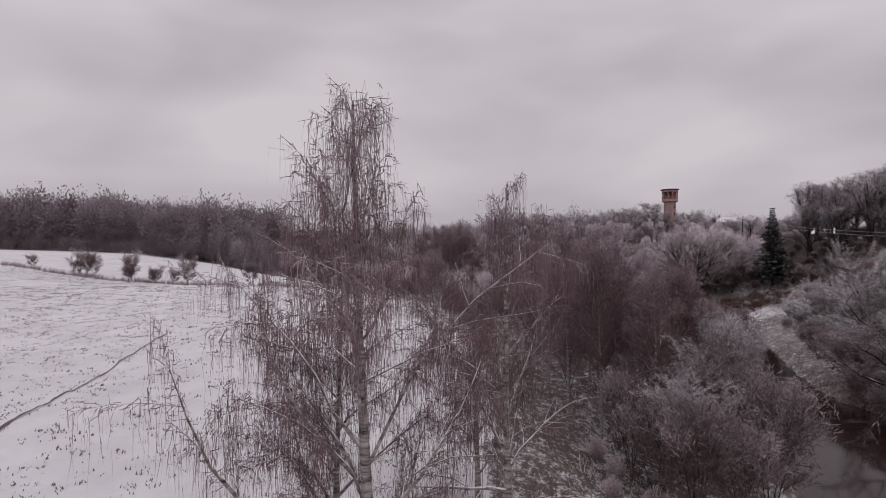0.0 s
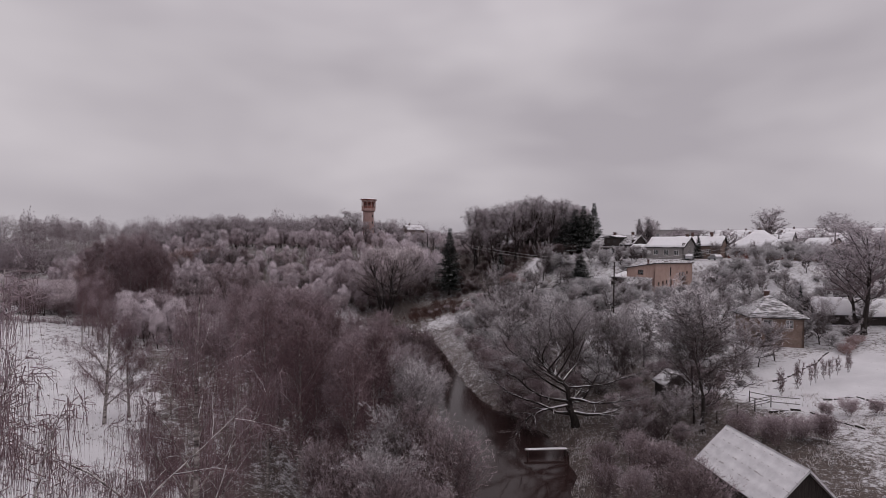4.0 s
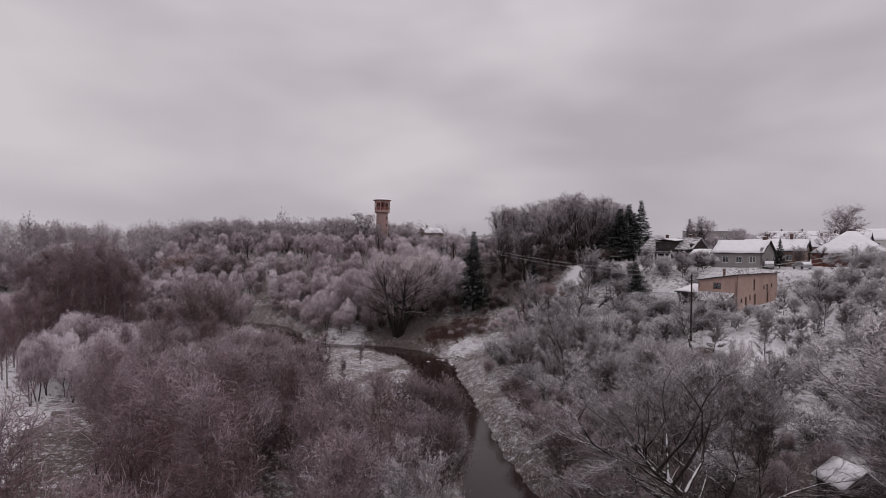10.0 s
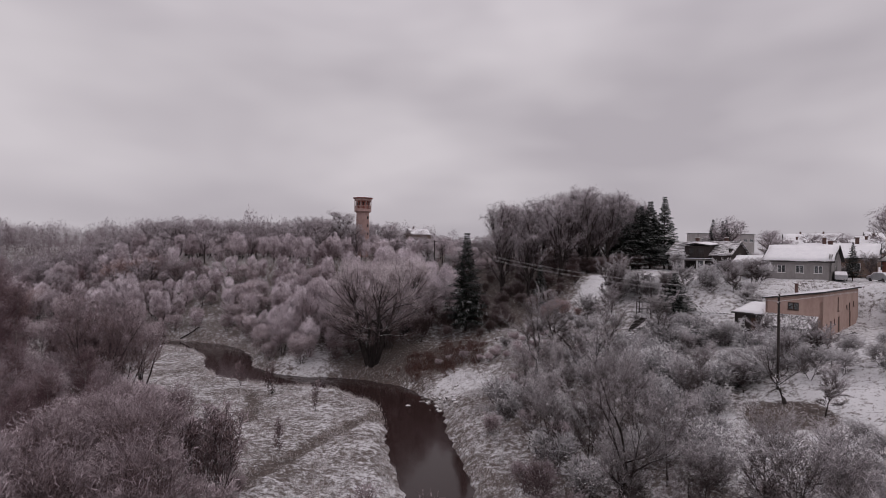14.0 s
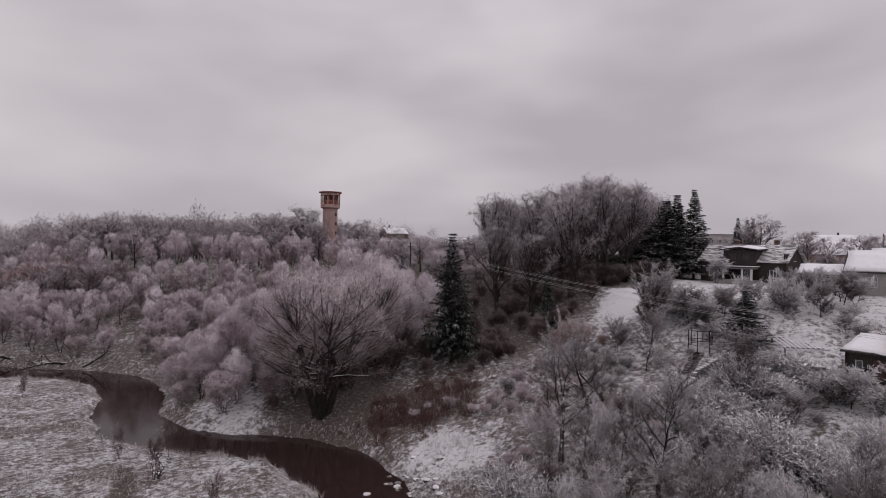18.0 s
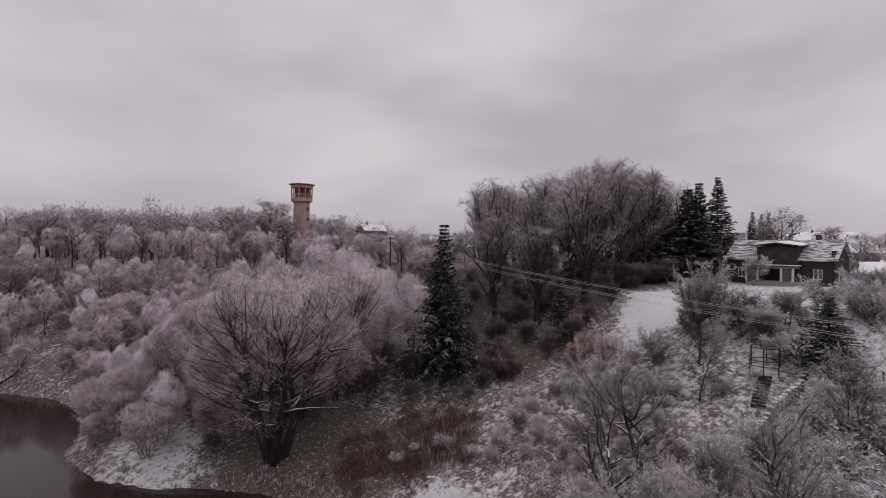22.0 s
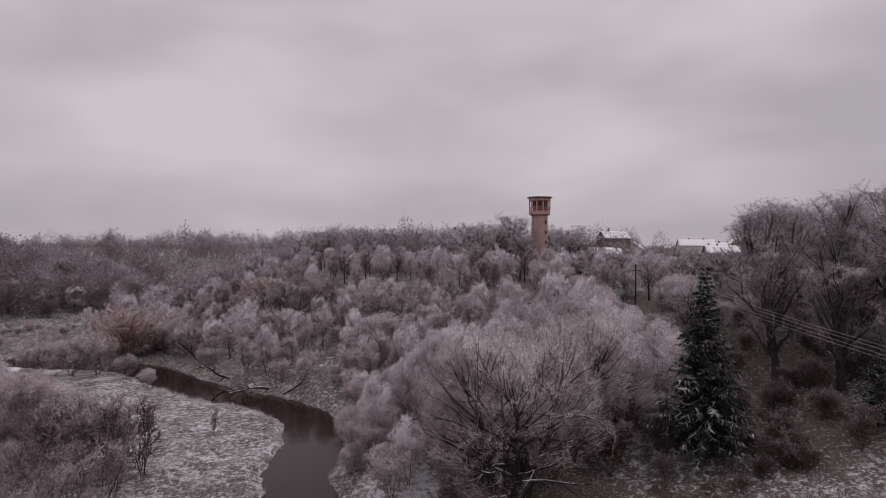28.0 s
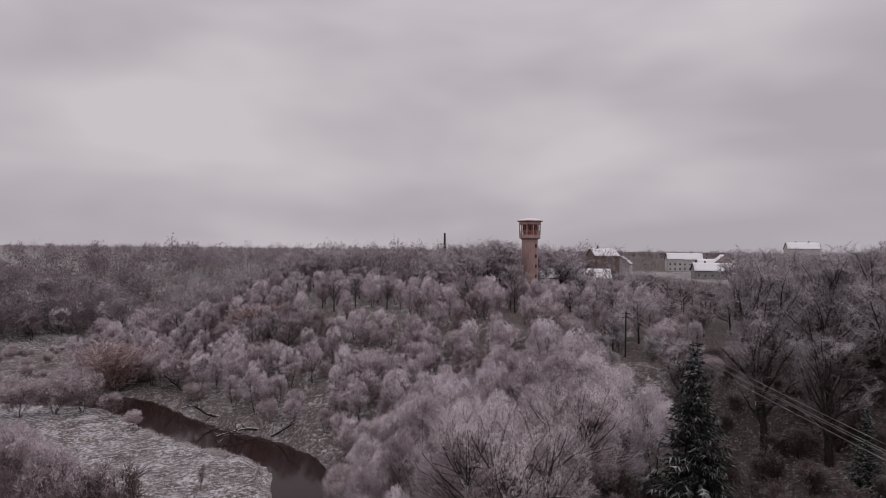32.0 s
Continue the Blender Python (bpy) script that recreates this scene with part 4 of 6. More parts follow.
# river wood on the far bank
hill = lambda x, y: x > 80 + 0.55 * max(0, y - 175) and y > 116
for x, y, h in ((47.5, 158, 4.5), (49.5, 164, 6), (47, 170, 5), (52, 153, 4), (43, 177, 4.5), (37, 182, 5), (53.5, 146, 3.5), (51, 149.5, 3)):
    alder.plant(x, y, h, wide=1.5, label="low rimed alder at the water's edge")
    TAKEN.append((x, y))
valley = lambda x, y, d, s: s > 0 and 4 < d < 95 and not hill(x, y) and y > 134 and not (x < -12 and y > 212)
scatter(hill_tree, 24, -45, 92, 205, 262, 9, 13, lambda x, y, d, s: valley(x, y, d, s) and d > 12, 6.0)
scatter(alder, 74, -45, 92, 126, 166, 6.5, 12, valley, 2.9, wide=1.15)
scatter(alder, 150, -45, 92, 166, 262, 6, 10, valley, 3.1, wide=1.1)
scatter(thicket, 12, -45, 92, 126, 262, 6, 9, valley, 3.4, wide=1.2)
scatter(scrub, 24, -45, 92, 126, 262, 5, 8.5, valley, 3.2, wide=1.3)
scatter(scrub, 50, -8, 84, 134, 232, 3.5, 6, lambda x, y, d, s: s > 0 and 1.5 < d < 34 and not hill(x, y), 2.2, wide=1.25)
scatter(birch, 14, -5, 60, 150, 250, 8.5, 11, lambda x, y, d, s: s > 0 and d > 12 and not hill(x, y), 6.0, wide=1.3)
scatter(brown_bush, 30, -60, -8, 214, 268, 1.5, 4, lambda x, y, d, s: s > 0, 2.2)
for x, y, h in ((-4.5, 215.5, 13), (-9, 222, 11), (0, 221, 10), (24.1, 232.6, 10), (29, 231, 9.5), (20, 235, 10)):
    rusty.plant(x, y, h, wide=1.25)
willow.plant(59.6, 129, 19.3, 0, turn=20, wide=1.0)
willow.plant(70.5, 137.5, 15, 1, turn=140, label="second old willow standing behind the broad one")
# shrubs beside the willow; those behind its stems added in place of its shade
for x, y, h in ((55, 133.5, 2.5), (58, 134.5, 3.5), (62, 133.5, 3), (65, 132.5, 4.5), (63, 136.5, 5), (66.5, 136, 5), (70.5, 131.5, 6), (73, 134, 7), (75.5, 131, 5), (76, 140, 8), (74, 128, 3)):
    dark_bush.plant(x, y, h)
scatter(alder, 30, -22, 28, 206, 262, 8, 12, lambda x, y, d, s: s > 0 and d > 3, 3.2)
for x, y, h in ((84.5, 158, 3.5), (91.5, 157, 4), (90, 164, 4.5), (86, 163, 4), (92, 168, 5), (83, 151, 3)):
    hedge.plant(x, y, h, wide=1.3)
# the hill with tall trees
plant_spruce(78.8, 129, 18.8, 1.15, 0, "tall dark spruce standing alone before the park trees")
plant_spruce(92.7, 124, 8.8, 1.1, 1)
for x, y, h, v, w in ((130.6, 125, 17.2, 1, 1.25), (127.5, 126.5, 16, 0, 1.5), (123.5, 126, 14.5, 2, 2.1), (119.5, 128, 13.5, 1, 2.1), (133.5, 130, 14, 2, 1.2)):
    plant_spruce(x, y, h, w, v)
for x, y, h in ((94.3, 138.3, 18.5), (100, 126.5, 18.8), (104.4, 129.5, 18.5), (111, 131, 19.4), (117, 134, 19.4), (91, 134, 16), (87, 142, 12), (122, 133, 19.2), (127, 136, 19), (97, 132, 17), (107, 125.5, 17.5), (94, 129, 14), (114, 127.5, 17.5)):
    park.plant(x, y, h, wide=1.2)
    TAKEN.append((x, y))
for x, y, h in ((103, 138, 17), (108, 137, 18), (114, 139, 18), (119, 140, 18), (110, 144, 17), (124, 141, 18), (130, 141, 17.5), (98, 142, 16), (134, 136, 16), (137, 142, 18.5), (142, 145, 18.5), (148, 148, 18), (128, 132, 17), (121, 146, 18)):
    park.plant(x, y, h, wide=1.15)
    TAKEN.append((x, y))
scatter(hill_tree, 90, -150, 70, 268, 330, 11, 17, lambda x, y, d, s: d > 6, 6.0, wide=1.15)
scatter(alder, 60, -140, 20, 262, 310, 8, 13, lambda x, y, d, s: d > 5, 4.5, wide=1.3)
for x, y, h in ((113, 258, 10), (119, 256, 9), (125, 259, 10), (131, 257, 8), (138, 259, 10), (90, 246, 16), (95, 250, 20), (98.5, 248, 18.5), (84, 240, 14), (117, 248, 13), (122, 250, 12)):
    hill_tree.plant(x, y, h, wide=1.1)
scatter(park, 34, 86, 170, 140, 195, 14, 17, lambda x, y, d, s: hill(x, y) and 47 + 0.712 * (y - 77.6) < x < 112 + (y - 120) * 1.1, 5.0, wide=1.1)
scatter(hill_tree, 34, 88, 150, 158, 245, 6, 9.5, lambda x, y, d, s: s > 0 and x < 50 + 0.712 * (y - 77.6) and x > 84 + 0.3 * (y - 158), 4.2, wide=1.2)
scatter(scrub, 30, 86, 150, 146, 245, 3, 5.5, lambda x, y, d, s: s > 0 and x < 52 + 0.712 * (y - 77.6), 3.2, wide=1.3)
scatter(alder, 34, 84, 126, 158, 240, 5, 8.5, lambda x, y, d, s: s > 0 and x < 100 + (y - 158) * 0.5, 4.0)
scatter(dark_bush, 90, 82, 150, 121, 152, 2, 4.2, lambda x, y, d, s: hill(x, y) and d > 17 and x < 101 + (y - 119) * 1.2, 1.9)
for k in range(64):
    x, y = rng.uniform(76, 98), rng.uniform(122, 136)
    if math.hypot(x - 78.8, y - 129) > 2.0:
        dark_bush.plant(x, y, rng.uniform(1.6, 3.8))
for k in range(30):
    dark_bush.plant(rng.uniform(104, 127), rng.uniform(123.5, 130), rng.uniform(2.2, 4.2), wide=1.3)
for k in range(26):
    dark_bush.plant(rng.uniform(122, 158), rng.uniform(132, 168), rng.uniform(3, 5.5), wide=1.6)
scatter(hill_tree, 40, 20, 128, 212, 290, 12, 17.5, lambda x, y, d, s: s > 0 and d > 12 and (x - 106) ** 2 + (y - 252) ** 2 > 60 and x > 60 - (y - 212) * 0.4, 5.0, wide=1.05)
# right bank
oak.plant(41.7, 42.2, 14.8, 0, turn=165, wide=1.5)
ash.plant(48.6, 32.2, 15.4, 0, wide=1.9, label="tall dark bare tree above the river shed")
ash.plant(50.5, 34.5, 12, 1, wide=1.3)
ash.plant(40.9, 31.5, 6.8, 2, wide=1.3)
ash.plant(38.6, 32.5, 5.5, 3, wide=1.2)
for x, y, h, t, v, w in ((70.6, 98.6, 13.6, 10, 0, 0.95), (77.6, 92.0, 10, 90, 1, 1.05), (77.2, 101.5, 11.2, 200, 2, 1.05), (52.2, 68.4, 15.5, 300, 1, 0.75), (71.4, 89.3, 11, 40, 2, 0.8), (82.3, 104.2, 9.3, 120, 0, 1.2),
                         (61, 63, 8.5, 70, 2, 0.7)):
    crooked.plant(x, y, h, v, turn=t, wide=w)
    TAKEN.append((x, y))
for x, y, h in ((64.4, 55.8, 8.1), (57, 75.5, 9), (52.9, 66.8, 8), (60, 70, 8.5), (63.5, 76, 9), (66, 82, 8.5), (58, 62, 9), (55, 58, 10), (52, 54, 10.5), (57, 52, 10), (60, 57, 9), (86.9, 91.9, 8.5), (49.5, 50, 10), (62, 50, 9), (54, 48, 9.5), (67, 92, 6), (88.5, 103.5, 8)):
    ash.plant(x, y, h, wide=1.05)
    TAKEN.append((x, y))
scatter(ash, 26, 46, 76, 44, 98, 5.5, 8.5, lambda x, y, d, s: s > 0 and 5 < d < 25, 2.6)
scatter(thicket, 22, 30, 66, 18, 62, 3, 5, lambda x, y, d, s: s > 0 and 1.5 < d < 22, 2.4)
for x, y, h in ((38.5, 46, 4.5), (40, 51, 5), (43, 57, 5.5), (45.5, 63, 5), (48, 69, 5), (51, 75, 4.5), (41, 47.5, 3.5), (46.5, 59, 5), (44.5, 53, 5), (50, 64, 5), (36.5, 30, 4), (34.5, 26, 4.5), (32, 22, 5)):
    thicket.plant(x, y, h, wide=1.3)
    TAKEN.append((x, y))
scatter(bush, 30, 50, 84, 44, 98, 3, 4.6, lambda x, y, d, s: s > 0 and 6 < d < 26, 2.6, wide=1.1)
scatter(brown_bush, 40, 66, 84, 94, 121, 0.9, 2.0, lambda x, y, d, s: s > 0 and 6 < d < 22, 1.6, wide=1.2)
scatter(bush, 26, 72, 90, 94, 116, 1.0, 2.2, lambda x, y, d, s: s > 0 and 12 < d < 30, 1.8, wide=1.2)
scatter(brown_bush, 34, 34, 70, 22, 92, 1.4, 2.6, lambda x, y, d, s: s > 0 and 3 < d < 24, 2.0)
scatter(bush, 14, 55, 95, 40, 96, 1.5, 3.0, lambda x, y, d, s: s > 0 and 12 < d < 36, 2.2, wide=1.2)
scatter(ash, 24, 64, 104, 38, 74, 4.5, 7.5, lambda x, y, d, s: s > 0 and d > 18, 3.4)
scatter(rusty, 10, 84, 92, 112, 121, 1.6, 3.2, lambda x, y, d, s: s > 0, 1.8)
# the grey thicket over the garden wall
for k in range(44):
    bush.plant(rng.uniform(79, 95), rng.uniform(76, 95), rng.uniform(2.4, 3.8), wide=1.5, label="low spreading grey thicket below the gardens")
# gardens
for k in range(60):
    x, y = rng.uniform(95, 120), rng.uniform(89.5, 110)
    if (x - 99.5) ** 2 + (y - 86) ** 2 < 40 or (x > 114 and y < 99) or (x - 95) ** 2 + (y - 96.4) ** 2 < 12 or (x - 100) ** 2 + (y - 93) ** 2 < 16 or (x > 102 and y > 101):
        continue
    (hedge, bush, hedge, fruit)[k % 4].plant(x, y, rng.uniform(1.8, 4.2), wide=1.2)
scatter(hill_tree, 30, 150, 262, 62, 176, 7, 10.5, lambda x, y, d, s: True, 7.0, wide=1.2)
fruit.plant(93.1, 106.3, 10.6, 0, wide=0.8, label="tall fruit tree white with rime before the dark house")
fruit.plant(94.9, 107.3, 9, 1, wide=0.75)
for x, y, h in ((90.5, 109.3, 5), (99, 105, 5.5), (97.5, 102.5, 4.5), (103, 99.5, 4.5), (98, 110, 6)):
    hedge.plant(x, y, h, wide=1.1, label="round rimed fruit tree in the garden before the dark house")
    TAKEN.append((x, y))
crooked.plant(79.5, 71.4, 7.6, 0, wide=1.2, label="spreading dark fruit tree over bare ground in the garden")
fruit.plant(78.6, 67.4, 5.4, 2, wide=1.0)
for x, y, h in ((72, 60.5, 2.8), (74.5, 63, 2.4), (69.5, 60, 2.2), (86, 62, 3), (88, 70, 3.2), (91, 68, 2.8)):
    hedge.plant(x, y, h, wide=1.3)
scatter(hedge, 46, 66, 112, 38, 74, 2.5, 4.5, lambda x, y, d, s: s > 0 and d > 20, 2.6, wide=1.15)
scatter(bush, 40, 62, 120, 36, 112, 1.0, 2.2, lambda x, y, d, s: s > 0 and d > 20, 2.2, wide=1.2)
scatter(hedge, 50, 94, 142, 44, 80, 3, 5.5, lambda x, y, d, s: s > 0, 2.4, wide=1.15)
scatter(hill_tree, 10, 100, 150, 40, 78, 6, 9, lambda x, y, d, s: s > 0, 6.0)
scatter(hedge, 36, 90, 150, 40, 118, 2.5, 4.5, lambda x, y, d, s: s > 0 and d > 34, 2.8, wide=1.15)
scatter(fruit, 48, 66, 150, 36, 116, 3.5, 5.5, lambda x, y, d, s: s > 0 and d > 24, 3.0)
plant_spruce(96.7, 96.8, 6.4, 2.4, 0)
plant_spruce(94.6, 95.4, 4.4, 2.4, 2)


def tufts(name, label, mat, count, box, test, seed, h0, h1, w, clump=0.5):
    """Dead grass and stalks standing through the snow, as one mass."""
    r = random.Random(seed)
    xs = np.array([(r.uniform(box[0], box[1]), r.uniform(box[2], box[3])) for _ in range(count)])
    z, d, s = land(xs[:, 0], xs[:, 1])
    patch = wave(xs[:, 0], xs[:, 1], 11, 4) + 0.7 * wave(xs[:, 0], xs[:, 1], 4, 6)
    shape = Shape()
    for (x, y), zz, dd, ss, pp in zip(xs, z, d, s, patch):
        if dd < 0.15 or clump * pp < -0.25 * clump + 0.5 * (r.random() - 0.5 * (clump < 0.4)) or not test(x, y, dd, ss):
            continue
        for k in range(4):
            a = r.uniform(0, 2 * math.pi)
            h = r.uniform(h0, h1)
            p = Vector((x + r.gauss(0, 0.12), y + r.gauss(0, 0.12), zz - 0.05))
            shape.sliver(p, p + Vector((math.cos(a) * h * 0.5, math.sin(a) * h * 0.5, h)), w * r.uniform(0.6, 1.5), Vector((-math.sin(a), math.cos(a), 0)))
    tagged(new(name, shape.mesh(name, M[mat])), label, "grass", kind="stuff")
tufts("bank_grass", "dead grass and stalks on the river banks under snow", "grass", 110000, (0, 95, 18, 205), lambda x, y, d, s: (s < 0 and d < 26 and x > 2) or (s > 0 and d < 30 and y < 117), 8, 0.15, 0.5, 0.04)
tufts("water_edge_grass", "dead grass hanging over the water's edge", "grass", 60000, (8, 66, 20, 205), lambda x, y, d, s: d < 1.6, 58, 0.25, 0.7, 0.035, 0.3)
tufts("rust_stalks", "rust-brown dead stalks on the bank below the willow", "stalk_rust", 24000, (60, 84, 113, 131), lambda x, y, d, s: s > 0 and d > 0.6 and math.hypot((x - 70) * 0.7, y - 121.5) + 2.6 * wave(x, y, 7, 3) + 1.6 * wave(x, y, 2.5, 5) < 5.0, 28, 0.3, 0.9, 0.03, 0.3)
tufts("slope_stalks", "grey-brown stalks and low brush on the slope", "twig_garden", 34000, (40, 94, 44, 122), lambda x, y, d, s: s > 0 and 3 < d < 30 and wave(x, y, 13, 7) > -0.05, 38, 0.4, 1.3, 0.02, 0.4)
tufts("meadow_stalks", "pale frosted stalks on the river meadow", "grass", 26000, (8, 58, 80, 205), lambda x, y, d, s: s < 0 and d < 24, 48, 0.3, 0.9, 0.022, 0.5)
tufts("hedge_row", "low brown hedge brush along the far edge of the field", "twig_scrub", 60000, (-205, -2, 128, 170), lambda x, y, d, s: s < 0 and abs(y - 131 + x * 0.17) < 1.3 + 0.7 * wave(x, y, 17, 3), 68, 0.5, 1.6, 0.09, 0.3)
tufts("field_grass", "dark grass tufts poking through the field's snow", "field_grass", 80000, (-130, 3, 5, 146), lambda x, y, d, s: s < 0 and d > 12 and wave(x * 1.6, y * 0.5, 6, 2) > -0.2, 18, 0.08, 0.22, 0.085, 0.12)


def far_wood(name, label, mat, spots, twigs, seed, size=1.0, sink=0.0):
    """A far wood as one mass of many small leafless trees with rounded, lobed crowns."""
    r = np.random.default_rng(seed)
    n = len(spots)
    base = np.array(spots, float)
    z = land(base[:, 0], base[:, 1])[0]
    h = base[:, 2] * r.choice((1.0, 1.0, 0.9, 0.78, 1.1), n)
    z = z - sink * h
    w = h * r.uniform(0.2, 0.40, n)
    tall = r.uniform(0.44, 0.52, n)
    a = r.uniform(0, 2 * np.pi, (n, twigs))
    e = np.arcsin(r.uniform(-0.75, 1.0, (n, twigs)))
    ph = r.uniform(0, 6.28, (n, 4, 1))
    lobe = 0.80 + 0.16 * np.sin(3 * a + ph[:, 0]) * np.cos(4 * e + ph[:, 1]) + 0.12 * np.sin(5 * a + 3 * e + ph[:, 2])
    q = r.uniform(0.08, 1.0, (n, twigs)) ** 0.36 * lobe
    out = np.stack([np.cos(e) * np.cos(a), np.cos(e) * np.sin(a), np.sin(e)], 2)
    middle = np.stack([base[:, 0], base[:, 1], z + h * (1 - tall)], 1)[:, None]
    p = middle + out * q[..., None] * np.stack([w, w, h * tall], 1)[:, None]
    d = out + r.normal(0, 0.45, out.shape) + (0, 0, 0.45)
    d /= np.linalg.norm(d, axis=2, keepdims=True)
    tip = p + d * (h[:, None] * r.uniform(0.02, 0.048, (n, twigs)))[..., None]
    side = np.cross(d, r.normal(0, 1, d.shape))
    side *= (h * 0.0036 * size)[:, None, None] / np.linalg.norm(side, axis=2, keepdims=True)
    stem = np.stack([base[:, 0], base[:, 1], z - 0.5], 1)
    thick = np.stack([h * 0.005, h * 0, h * 0], 1)
    stems = np.stack([stem - thick, stem + thick, stem + np.stack([r.normal(0, 0.4, n), h * 0, h * 0.9], 1)], 1)
    v = np.concatenate([stems.reshape(-1, 3), np.stack([p - side, p + side, tip], 2).reshape(-1, 3)])
    # crown shading painted in with the rime: paler outside and on top, trees varied
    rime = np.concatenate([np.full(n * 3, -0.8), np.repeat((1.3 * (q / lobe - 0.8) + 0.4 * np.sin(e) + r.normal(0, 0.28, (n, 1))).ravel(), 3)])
    me = bpy.data.meshes.new(name)
    me.from_pydata(v.tolist(), [], np.arange(len(v)).reshape(-1, 3).tolist())
    me.materials.append(M[mat])
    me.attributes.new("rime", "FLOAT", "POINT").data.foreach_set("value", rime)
    tagged(new(name, me), label, "wood", kind="stuff")


def spots(count, inside, seed, box, h0, h1):
    r = random.Random(seed)
    out = []
    while len(out) < count:
        n = count * 3
        xy = np.array([(r.uniform(box[0], box[1]), r.uniform(box[2], box[3])) for _ in range(n)])
        d, s = river_side(xy[:, 0], xy[:, 1])
        for (x, y), dd, ss in zip(xy, d, s):
            if dd > 5 and len(out) < count and inside(x, y, dd, ss):
                out.append((x, y, r.uniform(h0, h1)))
    return out


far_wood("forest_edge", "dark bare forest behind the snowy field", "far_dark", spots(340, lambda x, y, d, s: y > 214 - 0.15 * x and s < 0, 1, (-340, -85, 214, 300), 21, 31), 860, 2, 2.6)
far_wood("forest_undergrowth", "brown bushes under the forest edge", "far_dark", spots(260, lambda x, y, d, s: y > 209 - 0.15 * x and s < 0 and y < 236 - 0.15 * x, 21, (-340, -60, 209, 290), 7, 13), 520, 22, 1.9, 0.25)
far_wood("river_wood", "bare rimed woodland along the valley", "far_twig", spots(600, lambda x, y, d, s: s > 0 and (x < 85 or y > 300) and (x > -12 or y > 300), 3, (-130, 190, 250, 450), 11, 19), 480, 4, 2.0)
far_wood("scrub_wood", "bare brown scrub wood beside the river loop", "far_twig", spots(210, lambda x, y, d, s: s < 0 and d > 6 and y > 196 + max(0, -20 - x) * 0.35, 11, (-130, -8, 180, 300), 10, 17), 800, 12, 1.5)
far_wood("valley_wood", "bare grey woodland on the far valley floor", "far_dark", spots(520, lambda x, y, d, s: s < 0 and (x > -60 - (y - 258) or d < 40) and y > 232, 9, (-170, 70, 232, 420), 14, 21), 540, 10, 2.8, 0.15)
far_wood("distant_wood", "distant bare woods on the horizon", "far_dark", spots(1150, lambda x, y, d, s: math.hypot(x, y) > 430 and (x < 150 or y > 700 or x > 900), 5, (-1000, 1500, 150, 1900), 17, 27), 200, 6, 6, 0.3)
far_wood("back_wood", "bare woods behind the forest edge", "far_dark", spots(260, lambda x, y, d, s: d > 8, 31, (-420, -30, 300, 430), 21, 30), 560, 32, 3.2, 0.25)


# ---------------------------------------------------------------- buildings
M["tower"] = mottled("weathered pink plaster", (0.34, 0.225, 0.205), (0.47, 0.325, 0.30), 0.35, 0.9, 0.2, stretch=(1, 1, 0.35))
M["red_paint"] = mottled("red-brown painted timber", (0.20, 0.065, 0.05), (0.32, 0.115, 0.09), 2.0, 0.8)
M["pink_wall"] = mottled("faded pink render", (0.40, 0.275, 0.235), (0.52, 0.38, 0.33), 0.5, stretch=(1, 1, 0.5))
M["grey_wall"] = mottled("grey render", (0.24, 0.225, 0.22), (0.34, 0.32, 0.315), 0.6, stretch=(1, 1, 0.5))
M["white_wall"] = mottled("off-white render", (0.46, 0.44, 0.43), (0.62, 0.60, 0.59), 0.5, stretch=(1, 1, 0.5))
M["dark_wood"] = mottled("dark stained boards", (0.022, 0.018, 0.017), (0.065, 0.054, 0.05), 3.0, stretch=(3, 3, 0.25))
M["grey_wood"] = mottled("weathered grey boards", (0.10, 0.092, 0.088), (0.24, 0.225, 0.22), 3.0, stretch=(3, 3, 0.25))
M["red_brick"] = mottled("dull red brick", (0.15, 0.06, 0.048), (0.26, 0.115, 0.09), 3.0)
M["brown_wall"] = mottled("brown render", (0.16, 0.115, 0.095), (0.27, 0.20, 0.17), 1.0)
M["chimney"] = mottled("sooty brick", (0.06, 0.038, 0.034), (0.16, 0.095, 0.082), 5.0)
M["roof_dark"] = mottled("dark roofing", (0.03, 0.027, 0.028), (0.08, 0.073, 0.073), 3.0)
M["white_paint"] = mottled("white window paint", (0.58, 0.57, 0.56), (0.76, 0.75, 0.74), 4.0)
M["brown_paint"] = mottled("brown window paint", (0.06, 0.034, 0.027), (0.12, 0.07, 0.055), 4.0)
M["metal"] = mottled("dull grey metal", (0.22, 0.22, 0.23), (0.36, 0.36, 0.37), 3.0, 0.5, 0.5)
M["wire"] = mottled("rimed power cable", (0.55, 0.53, 0.54), (0.72, 0.70, 0.71), 3.0, 0.6, 0.4)
M["stone"] = mottled("grey field stone", (0.12, 0.11, 0.105), (0.30, 0.28, 0.27), 2.0)


def patchy_roof():
    """Old sheet roof: rows of snow with the dark sheets showing between them."""
    m, n, l, b = material("patchy snowy roof sheets", 0.85, 0.25)
    rows = noise_node(n, l, 1.0, 4.0, 0.7, (0.7, 4.5, 4.5))
    fine = noise_node(n, l, 5.0, 4.0, 0.7)
    fac = calc(n, l, "MULTIPLY", calc(n, l, "SUBTRACT", calc(n, l, "ADD", calc(n, l, "MULTIPLY", rows, 0.75), calc(n, l, "MULTIPLY", fine, 0.25)), 0.465), 12.0, True)
    l.new(mix(n, l, fac, (0.13, 0.12, 0.12), (0.72, 0.71, 0.73)), b.inputs["Base Color"])
    bump(n, l, b, rows, 0.5, 0.05)
    return m


M["patchy_roof"] = patchy_roof()


